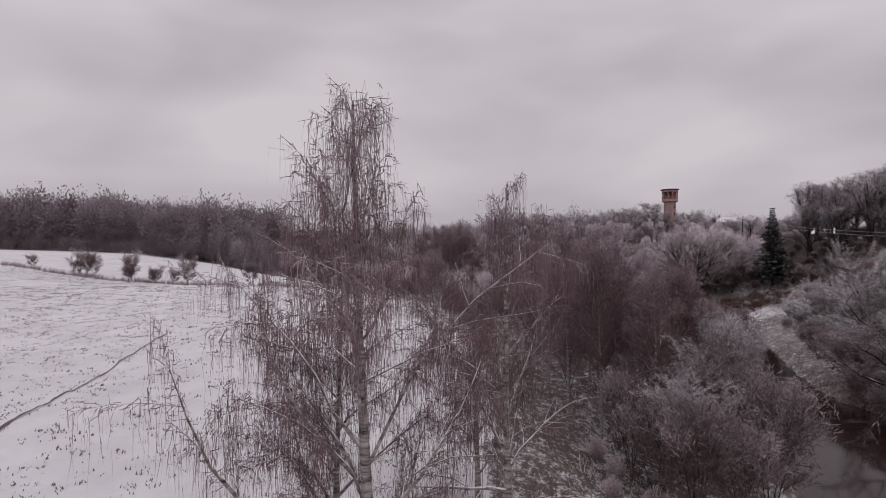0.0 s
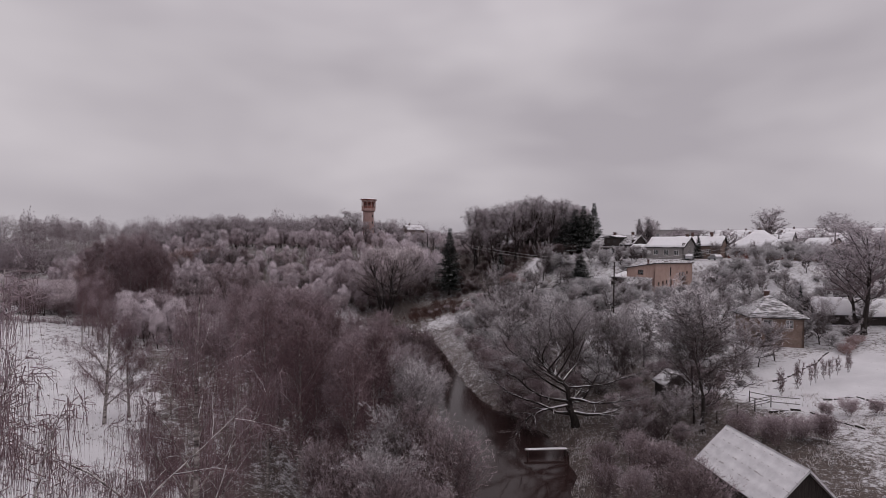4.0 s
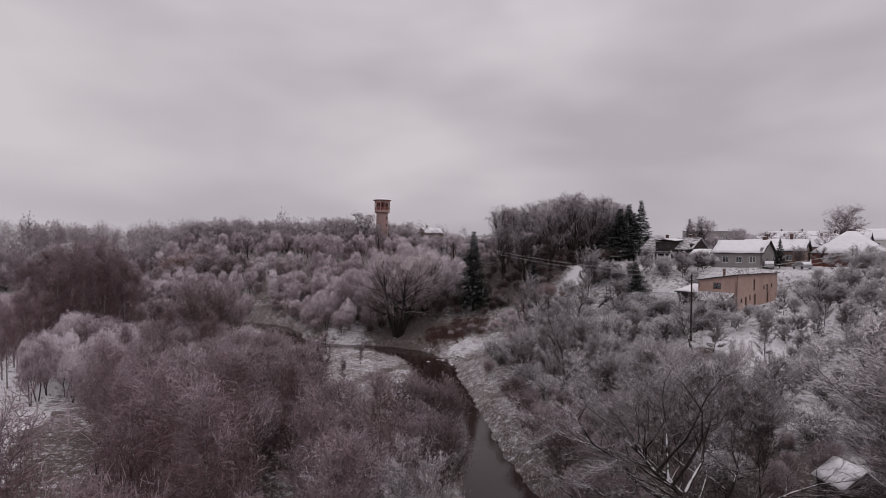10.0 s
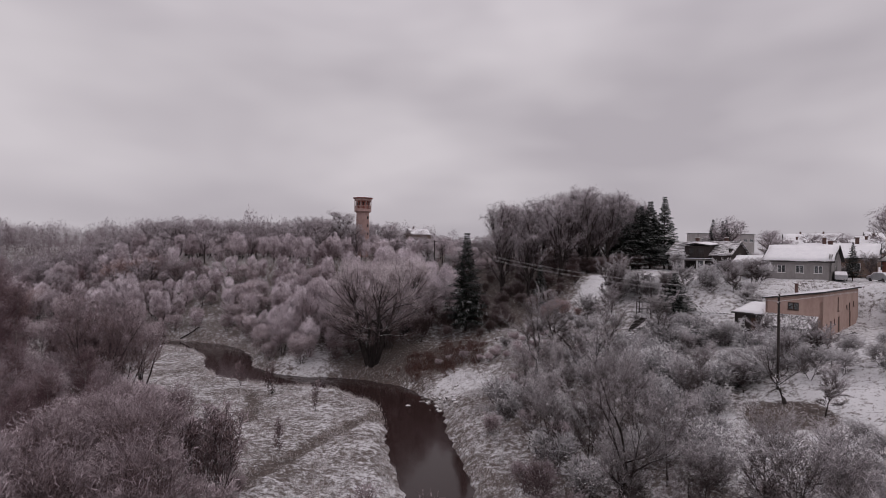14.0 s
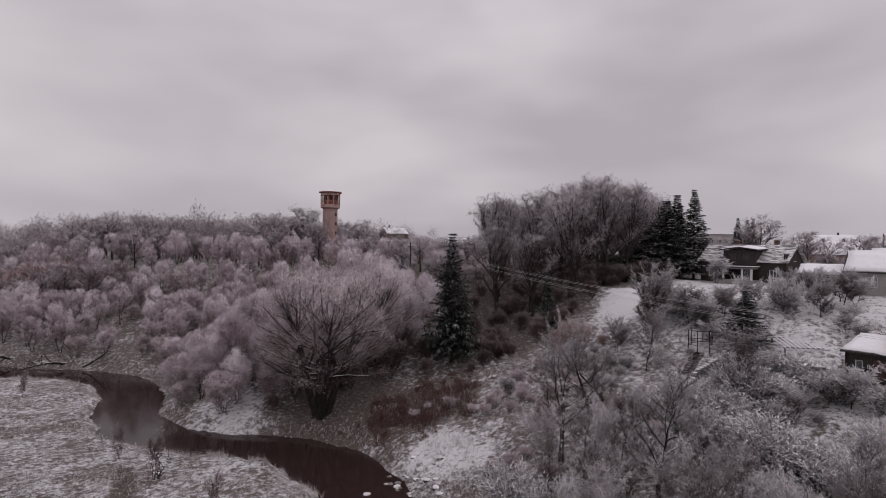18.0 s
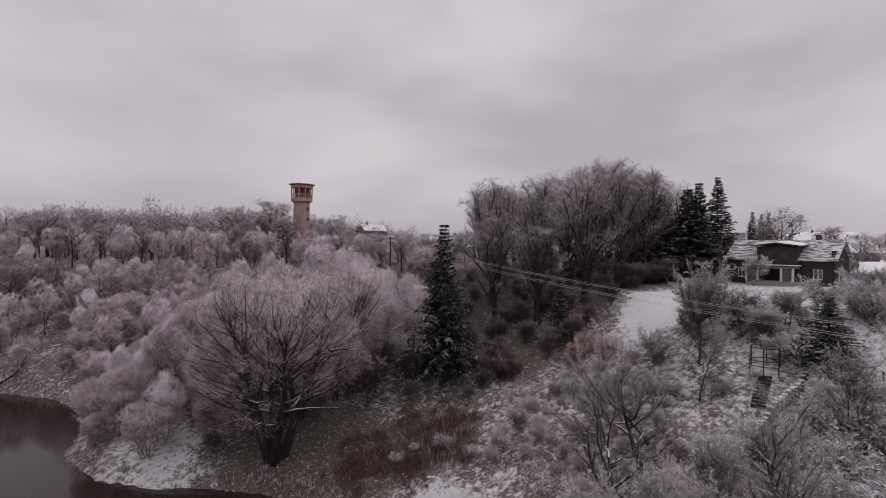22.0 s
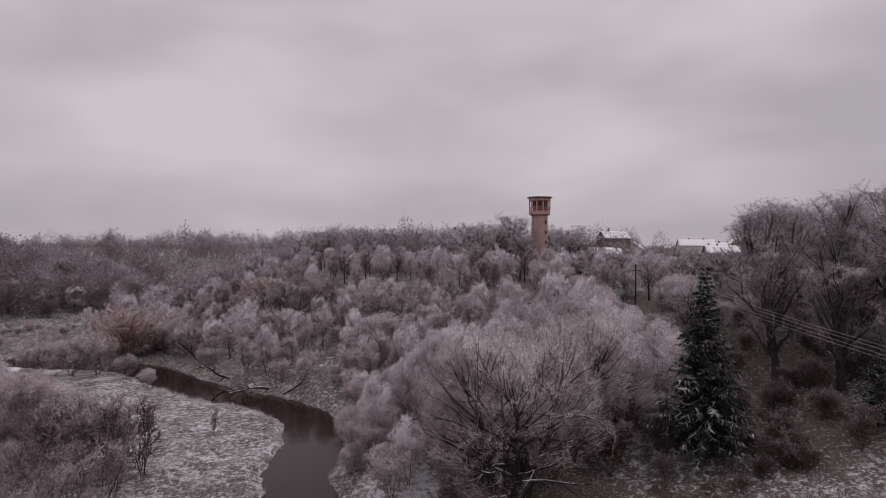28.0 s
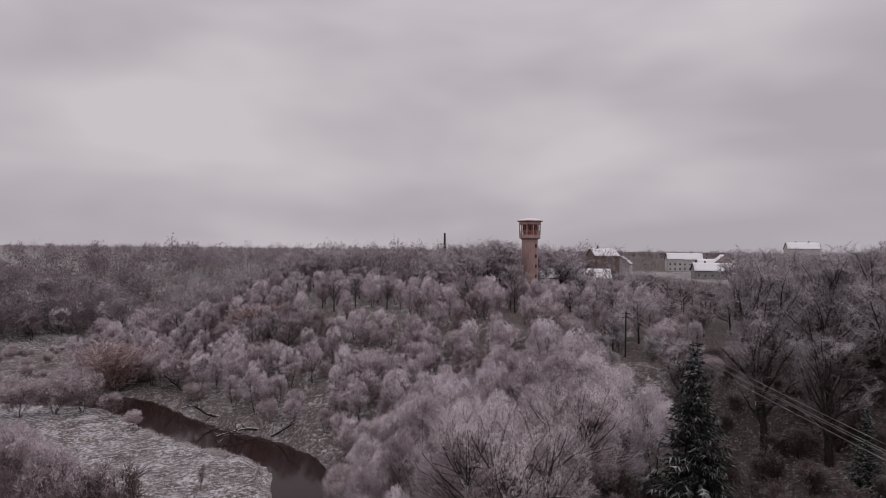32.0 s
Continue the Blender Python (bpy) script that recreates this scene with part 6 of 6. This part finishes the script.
stack = new("factory_chimney", s.mesh("factory_chimney", M["chimney"], True))
tagged(stack, "tall thin brick factory chimney on the horizon", "chimney").matrix_basis = pose(213, 967, H(213, 967))

# water tower
tx, ty, ttop = 106.0, 252.0, 43.9
tz = H(tx, ty)
tower = thing("water_tower", pose(tx, ty, tz), "old pink plastered water tower with a red timber gallery", "water tower")
th = ttop - tz
s = Shape()
s.lathe([(2.85, -0.5), (2.72, th * 0.4), (2.6, th - 7.0), (3.0, th - 6.6), (3.35, th - 6.5)], 28)
part("shaft", s, M["tower"], tower, smooth=False)
s = Shape()
s.lathe([(3.3, th - 6.5), (3.45, th - 6.45), (3.45, th - 5.35), (3.3, th - 5.3)], 28)
part("parapet", s, M["tower"], tower)
s = Shape()
s.lathe([(2.35, th - 5.3), (2.35, th - 1.9)], 16)
part("core", s, M["red_paint"], tower, "red-painted room behind the gallery")
for k in range(10):
    a = 2 * math.pi * k / 10
    s = Shape()
    s.box(-0.06, -0.27, th - 4.0, 0.06, 0.27, th - 2.5)
    w = part("gallery_window", s, M["roof_dark"], tower, "dark window in the gallery wall")
    w.matrix_basis = pose(2.33 * math.cos(a), 2.33 * math.sin(a), 0, 0, 0, 36 * k)
for k in range(10):
    a = 2 * math.pi * (k + 0.5) / 10
    s = Shape()
    s.tube([Vector((3.3 * math.cos(a), 3.3 * math.sin(a), z)) for z in (th - 5.4, th - 1.9)], [0.2, 0.2], 4)
    part("post", s, M["tower"], tower)
    b = 2 * math.pi * (k + 1.5) / 10
    mid = Vector((3.3 * (math.cos(a) + math.cos(b)) / 2, 3.3 * (math.sin(a) + math.sin(b)) / 2, 0))
    s = Shape()
    p, q = Vector((3.3 * math.cos(a), 3.3 * math.sin(a), th - 4.1)), Vector((3.3 * math.cos(b), 3.3 * math.sin(b), th - 4.1))
    s.tube([p, q], [0.09, 0.09], 4)
    for f in (0.33, 0.67):
        c = p.lerp(q, f)
        s.tube([Vector((c.x, c.y, th - 5.3)), Vector((c.x, c.y, th - 4.1))], [0.05, 0.05], 4)
    part("railing", s, M["tower"], tower)
s = Shape()
s.lathe([(3.1, th - 2.0), (3.5, th - 1.98), (3.55, th - 1.1), (3.2, th - 1.0)], 28)
part("ring_beam", s, M["tower"], tower)
s = Shape()
s.lathe([(3.1, th - 1.08), (4.1, th - 1.02), (4.1, th - 0.8), (0.5, th - 0.25)], 28)
part("roof", s, M["red_paint"], tower)
s = Shape()
s.lathe([(4.06, th - 0.79), (4.08, th - 0.6), (3.9, th - 0.42), (2.0, th + 0.0), (0.4, th + 0.22), (0.1, th + 0.23)], 28)
part("roof_snow", s, M["snow"], tower, "snow lying on the roof")
for k in range(6):
    z = th - 9.5 - k * 3.3
    a = math.radians(-62)
    r = 2.64 + k * 0.035
    s = Shape()
    s.box(-0.12, -0.35, z, 0.12, 0.35, z + 1.1)
    w = part("window", s, M["roof_dark"], tower)
    w.matrix_basis = pose(r * math.cos(a), r * math.sin(a), 0, 0, 0, -62)

# ---------------------------------------------------------------- poles and wires
def utility_pole(x, y, top, turn):
    z = H(x, y)
    ob = thing("utility_pole", pose(x, y, z, 0, 0, turn), "dark wooden utility pole carrying power cables", "utility pole", "utility poles")
    s = Shape()
    s.tube([Vector((0, 0, -0.5)), Vector((0, 0, top - z))], [0.15, 0.11], 8)
    part("post", s, M["dark_wood"], ob)
    s = Shape()
    s.box(-0.65, -0.06, top - z - 0.32, 0.65, 0.06, top - z - 0.2)
    s.box(-0.65, -0.06, top - z - 1.02, 0.65, 0.06, top - z - 0.9)
    arm = part("crossarm", s, M["dark_wood"], ob)
    for u, drop in ((-0.55, 0.2), (0.55, 0.2), (-0.55, 0.9), (0.55, 0.9)):
        s = Shape()
        s.lathe([(0.04, top - z - drop), (0.06, top - z - drop + 0.08), (0.03, top - z - drop + 0.16)], 8, u, 0)
        part("insulator", s, M["white_paint"], arm)
    return [Matrix.Translation((x, y, 0)) @ Matrix.Rotation(radians(turn), 4, "Z") @ Vector((u, 0, top - drop + 0.16)) for u, drop in ((-0.55, 0.2), (0.55, 0.2), (-0.55, 0.9), (0.55, 0.9))]


POLES = [utility_pole(125, 262, 30, -65), utility_pole(89.2, 160.5, 24.4, -10), utility_pole(82.7, 73.8, 17.7, 20), utility_pole(134, 58, 26, 80)]
for a, b in zip(POLES, POLES[1:]):
    for p, q in zip(a, b):
        s = Shape()
        sag = (q - p).length * 0.018
        s.tube([p.lerp(q, k / 16) - Vector((0, 0, sag * 4 * (k / 16) * (1 - k / 16))) for k in range(17)], [0.014] * 17, 3)
        tagged(new("power_cable", s.mesh("power_cable", M["wire"])), "thin pale power cable hanging between two poles", "cable", "power cables")

# ---------------------------------------------------------------- small things on the banks and in the gardens
def jetty():
    z = 0.0
    ob = thing("jetty", pose(33.8, 40.7, 0, 0, 0, -25), "narrow wooden plank jetty over the river, snowy", "jetty")
    for k in range(12):
        s = Shape()
        s.box(-0.2 + k * 0.36, -0.22, 0.62, 0.12 + k * 0.36, 0.22, 0.68)
        part("plank", s, M["grey_wood"], ob)
    for u in (0.1, 3.8):
        for v in (-0.17, 0.17):
            s = Shape()
            s.tube([Vector((u, v, -1.2)), Vector((u, v, 0.6))], [0.07, 0.06], 6)
            part("post", s, M["dark_wood"], ob)
    s = Shape()
    snow_sheet(s, [(-0.15, -0.2, 0.682), (4.0, -0.2, 0.682), (4.0, 0.2, 0.682), (-0.15, 0.2, 0.682)], 0.04, 2)
    part("snow_cover", s, M["snow"], ob, "", True)


jetty()


def fallen_log(x, y, z, rz, length, r, tip, label):
    s = Shape()
    rr = random.Random(int(x * 7))
    pts, rad, d = limb(rr, s, (0, 0, r * 0.6), (1, 0, math.tan(radians(tip))), length, r, r * 0.3, 0.17, 0.0, 8, 7)
    for k in range(13):
        p, ax, i = along(pts, rr.uniform(0.2, 0.97))
        q = limb(rr, s, p, branch_dir(rr, ax, 0.9), length * rr.uniform(0.12, 0.42), rad[i] * 0.55, 0.02, 0.25, 0.08, 4, 4)[0]
        for j in range(3):
            p2, ax2, _ = along(q, rr.uniform(0.3, 1.0))
            limb(rr, s, p2, branch_dir(rr, ax2, 0.8), length * rr.uniform(0.05, 0.14), 0.025, 0.01, 0.25, 0.05, 3, 3)
    ob = new("fallen_tree", s.mesh("fallen_tree", M["bark_oak"], True))
    ob.matrix_basis = pose(x, y, z, 0, 0, rz)
    tagged(ob, label, "fallen tree")


fallen_log(50.0, 158.5, H(50, 158.5), 35, 5.5, 0.22, 38, "bleached fallen tree leaning out of the scrub")
fallen_log(31, 184.5, 0.6, 200, 7.5, 0.28, 14, "fallen bare tree hanging over the river")
fallen_log(33.5, 181.5, 0.4, 330, 6, 0.22, 6, "fallen trunk lying along the water's edge")
fallen_log(8, 211.5, 0.6, 190, 9, 0.32, 16, "dead tree lying over the bank")
fallen_log(13.5, 208, 0.5, 150, 8, 0.28, 28, "crooked dead tree leaning over the river")
fallen_log(23, 192.5, 0.4, 205, 8, 0.3, 24, "dead snowy tree leaning out over the river")
fallen_log(40.6, 120.4, H(40.6, 120.4) - 1.0, 0, 3.2, 0.1, 84, "short dead stem standing on the meadow")

for k in range(44):
    x, y = 61.6 + rng.gauss(0, 1.5), 109.5 + rng.gauss(0, 2.4)
    s = Shape()
    n = 7
    r0 = rng.uniform(0.12, 0.4)
    s.lathe([(r0 * 0.7, -0.3), (r0, 0.0), (r0 * 0.85, r0 * 0.22), (r0 * 0.4, r0 * 0.32)], n)
    s.v = [(a + rng.gauss(0, 0.05), b + rng.gauss(0, 0.05), c + rng.gauss(0, 0.03)) for a, b, c in s.v]
    ob = new("stone", s.mesh("stone", M["bark_frost"] if k % 2 else M["stone"], True))
    ob.matrix_basis = pose(x, y, max(0.0, H(x, y)), 0, 0, rng.uniform(0, 360))
    tagged(ob, "snow-capped river stone in the shallows" if k % 2 else "wet grey river stone in the shallows", "stone", "stones in the shallows")


def cold_frame():
    ob = thing("pergola", pose(98.2, 93.4, 12.0, 0, 0, -40), "low open timber frame with snowy roof slats", "pergola")
    for u in (0, 5):
        for v in (0, 3):
            s = Shape()
            s.box(u - 0.06, v - 0.06, -1.5, u + 0.06, v + 0.06, 1.0 + v * 0.2)
            part("post", s, M["grey_wood"], ob)
    for k in range(11):
        s = Shape()
        slab(s, [(-0.1 + k * 0.5, -0.3, 1.02), (0.02 + k * 0.5, -0.3, 1.02), (0.02 + k * 0.5, 3.3, 1.72), (-0.1 + k * 0.5, 3.3, 1.72)], 0.06)
        part("slat", s, M["snow"], ob)
    for v, z in ((0.0, 0.94), (3.0, 1.55)):
        s = Shape()
        s.box(-0.2, v - 0.05, z, 5.3, v + 0.05, z + 0.1)
        part("beam", s, M["grey_wood"], ob)


cold_frame()
pile = thing("lumber_pile", pose(94.6, 93.2, H(95, 93) + 0.1, 0, 0, -48), "stack of long boards under snow", "lumber")
for k in range(9):
    s = Shape()
    s.box(0, (k % 3) * 0.5, 0.25 * (k // 3), 5.2 - 0.2 * (k % 2), (k % 3) * 0.5 + 0.42, 0.25 * (k // 3) + 0.16)
    part("board", s, M["grey_wood"], pile)
s = Shape()
snow_sheet(s, [(0, 0, 0.67), (5.1, 0, 0.67), (5.1, 1.4, 0.67), (0, 1.4, 0.67)], 0.1, 6)
part("snow_cover", s, M["snow"], pile, "", True)

wall = thing("garden_wall", pose(0, 0, 0), "low stone garden wall running down the slope, snow on top", "wall")
for k in range(22):
    f = k / 22
    x, y = 83.4 + (95.5 - 83.4) * f, 97.0 + (98.2 - 97.0) * f + 0.3 * math.sin(f * 5)
    z = H(x, y)
    s = Shape()
    s.box(-0.31, -0.2 + rng.gauss(0, 0.02), -0.6, 0.31, 0.2 + rng.gauss(0, 0.02), 0.75 + rng.gauss(0, 0.04))
    b = part("stone_block", s, M["stone"], wall)
    b.matrix_basis = pose(x, y, z, 0, 0, 8 + rng.gauss(0, 3))
    s = Shape()
    s.box(-0.29, -0.17, 0.86, 0.29, 0.17, 0.93)
    c = part("snow_cap", s, M["snow"], wall)
    c.matrix_basis = b.matrix_basis
stair = thing("garden_steps", pose(0, 0, 0), "flight of dark garden steps up the slope", "steps")
for k in range(12):
    f = k / 11
    x, y = 89.8 + 4.6 * f, 99.2 + 1.6 * f
    s = Shape()
    s.box(-0.14, -0.55, -0.5, 0.14, 0.55, 0.12)
    b = part("step", s, M["dark_wood"], stair)
    b.matrix_basis = pose(x, y, H(x, y) + 0.03, 0, 0, 20)
arbor = thing("arbour", pose(95.2, 101.2, H(95.2, 101.2), 0, 0, 20), "small dark garden arbour with railings", "arbour")
for k in range(6):
    a = math.pi * k / 3
    s = Shape()
    s.tube([Vector((1.3 * math.cos(a), 1.3 * math.sin(a), -0.4)), Vector((1.3 * math.cos(a), 1.3 * math.sin(a), 2.1))], [0.05, 0.05], 6)
    part("post", s, M["dark_wood"], arbor)
    b = math.pi * (k + 1) / 3
    for z in (0.4, 0.9, 2.05):
        s = Shape()
        s.tube([Vector((1.3 * math.cos(a), 1.3 * math.sin(a), z)), Vector((1.3 * math.cos(b), 1.3 * math.sin(b), z))], [0.035, 0.035], 5)
        part("rail", s, M["dark_wood"], arbor)
    s = Shape()
    s.tube([Vector((1.3 * math.cos(a), 1.3 * math.sin(a), 2.1)), Vector((0, 0, 2.7))], [0.04, 0.04], 5)
    part("rafter", s, M["grey_wood"], arbor)


def plank_fence(points, height, label, rails=2):
    ob = thing("fence", pose(0, 0, 0), label, "fence")
    for a, b in zip(points, points[1:]):
        p, q = Vector((*a, H(*a))), Vector((*b, H(*b)))
        s = Shape()
        s.tube([p - Vector((0, 0, 0.3)), p + Vector((0, 0, height))], [0.05, 0.045], 6)
        part("post", s, M["dark_wood"], ob)
        for k in range(rails):
            z = Vector((0, 0, height * (0.45 + 0.45 * k / max(1, rails - 1))))
            s = Shape()
            s.tube([p + z, q + z], [0.04, 0.04], 4)
            part("rail", s, M["grey_wood"], ob)


plank_fence([(52, 33), (54.5, 32.4), (57, 32), (59.3, 31.6)], 1.3, "rickety pole fence at the garden's lower edge", 3)
plank_fence([(59.5, 34), (59.3, 31.6), (60.2, 29.2)], 1.3, "pole fence between the gardens", 2)


def edging(points, label):
    """A garden bed's edge of short boards."""
    ob = thing("bed_edging", pose(0, 0, 0), label, "garden edging")
    for a, b in zip(points, points[1:]):
        n = max(1, int(math.hypot(b[0] - a[0], b[1] - a[1]) / 1.0))
        for k in range(n):
            x0, y0 = a[0] + (b[0] - a[0]) * k / n, a[1] + (b[1] - a[1]) * k / n
            s = Shape()
            s.box(0.04, -0.06, -0.2, 0.94, 0.06, 0.16)
            c = part("board", s, M["dark_wood"], ob)
            c.matrix_basis = pose(x0, y0, H(x0, y0), 0, 0, math.degrees(math.atan2(b[1] - a[1], b[0] - a[0])))


edging([(57.5, 30.8), (59.5, 29.8), (60.5, 28.4), (60, 26), (59, 23)], "dark boards edging the garden path")
edging([(64.5, 29), (67.5, 27.2), (66, 23)], "dark boards round the dug bed")
edging([(68, 36), (76, 35.5), (84, 37)], "dark timber edge of the upper garden")
for k in range(6):
    x, y = 64.2 + k * 2.6, 33 - k * 0.25
    sapling.plant(x, y, 2.6 + 0.3 * (k % 2), wide=0.9, label="young garden fruit sapling in a row")
for x, y, h in ((60.5, 27, 1.8), (62, 25.5, 2.2), (57.5, 26, 1.6), (63.8, 24, 1.9)):
    brown_bush.plant(x, y, h, label="bare currant bush beside the garden path")
for k in range(5):
    rusty.plant(84 + k * 1.6, 35 + k * 0.3, 1.7, wide=1.3, label="rust-brown clipped beech hedge bush")


def car(x, y, rz, label):
    ob = thing("car", pose(x, y, H(x, y), 0, 0, rz), label, "car", "parked cars")
    s = Shape()
    s.prism([(-2.1, -0.85, 0.3), (2.1, -0.85, 0.3), (2.15, -0.85, 0.75), (1.2, -0.85, 0.92), (0.6, -0.85, 1.4), (-1.2, -0.85, 1.42), (-2.0, -0.85, 0.95)], (0, 1.7, 0))
    part("body", s, M["metal"], ob)
    s = Shape()
    s.prism([(1.2, -0.8, 0.935), (0.6, -0.8, 1.415), (-1.2, -0.8, 1.435), (-2.0, -0.8, 0.97), (-2.0, -0.8, 1.08), (-1.2, -0.8, 1.55), (0.65, -0.8, 1.53), (1.25, -0.8, 1.03), (2.1, -0.8, 0.86), (2.1, -0.8, 0.77)], (0, 1.6, 0))
    part("snow_cover", s, M["snow"], ob, "thick snow on the roof and bonnet")
    for u in (-1.3, 1.3):
        for v in (-0.86, 0.7):
            s = Shape()
            s.tube([Vector((u, v, 0.31)), Vector((u, v + 0.16, 0.31))], [0.31, 0.31], 14)
            part("wheel", s, M["roof_dark"], ob)


car(129, 82.5, 60, "parked grey car buried under snow")
car(124.5, 86.5, 30, "snow-covered car beside the garden spruce")
plant_spruce(126.5, 85.5, 6.5, 1.1, 1, "young garden spruce beside the grey house")
plant_spruce(97, 47, 5.5, 0.8, 2, "slim dark garden conifer by the brown house")
for x, y, h in ((198, 106, 21), (203, 110, 18), (217, 94, 19), (212, 90, 17), (95.5, 37.5, 22), (99, 40, 18), (160, 128, 16), (168, 134, 15), (176, 126, 12)):
    hill_tree.plant(x, y, h * 0.85, wide=1.2, label="tall bare tree among the town gardens")
for x, y in ((167, 137), (170, 135), (173, 138)):
    plant_spruce(x, y, 13, 1.0, 2)

# a ploughed drain line across the field
furrow = Shape()
fr = random.Random(3)
path = [(-19, 8), (-30.6, 60)]
line = []
for (ax, ay), (bx, by) in zip(path, path[1:]):
    for k in range(110):
        f = k / 110
        line.append((ax + (bx - ax) * f, ay + (by - ay) * f))
zs = land([p[0] for p in line], [p[1] for p in line])[0]
for (x, y), z in zip(line, zs):
    close = max(0.0, 1 - (y - 8) / 24) ** 0.7 + max(0.0, 1 - abs(y - 58) / 5) * 0.25
    w = 0.05 + fr.uniform(0.12, 0.42) * close
    c = fr.gauss(0, 0.03)
    furrow.v += [(x - w + c, y, z + 0.07), (x + c, y, z + 0.12 + fr.gauss(0, 0.03)), (x + w + c, y, z + 0.07)]
furrow.f = [q for i in range(len(line) - 1) for q in ((3 * i, 3 * i + 1, 3 * i + 4, 3 * i + 3), (3 * i + 1, 3 * i + 2, 3 * i + 5, 3 * i + 4))]
M["soil"] = mottled("bare dark soil with frost", (0.04, 0.03, 0.026), (0.24, 0.22, 0.215), 1.6, fine=5.0)
tagged(new("field_furrow", furrow.mesh("field_furrow", M["soil"], True)), "dark ploughed furrow line across the snowy field", "furrow", kind="structure")

for x, y, h in ((70, 41, 7), (73, 40.5, 6.5), (76, 40, 6), (68, 44, 7.5), (88, 40, 7)):
    fruit.plant(x, y, h, wide=1.0, label="bare garden tree before the brown house")

# young trees on the lawn and two shrubs below it
for x, y, h in ((64.5, 33.3, 3.4), (67.2, 32.8, 3.6), (70.6, 32.5, 3.0), (72.6, 31.9, 2.8), (76.6, 31.7, 2.4)):
    sapling.plant(x, y, h, wide=0.9, label="young bare tree planted on the snowy lawn")
for x, y in ((52.5, 25.4), (53.4, 24.3), (51, 27.5)):
    brown_bush.plant(x, y, 2.6, label="bare upright currant bush below the garden")
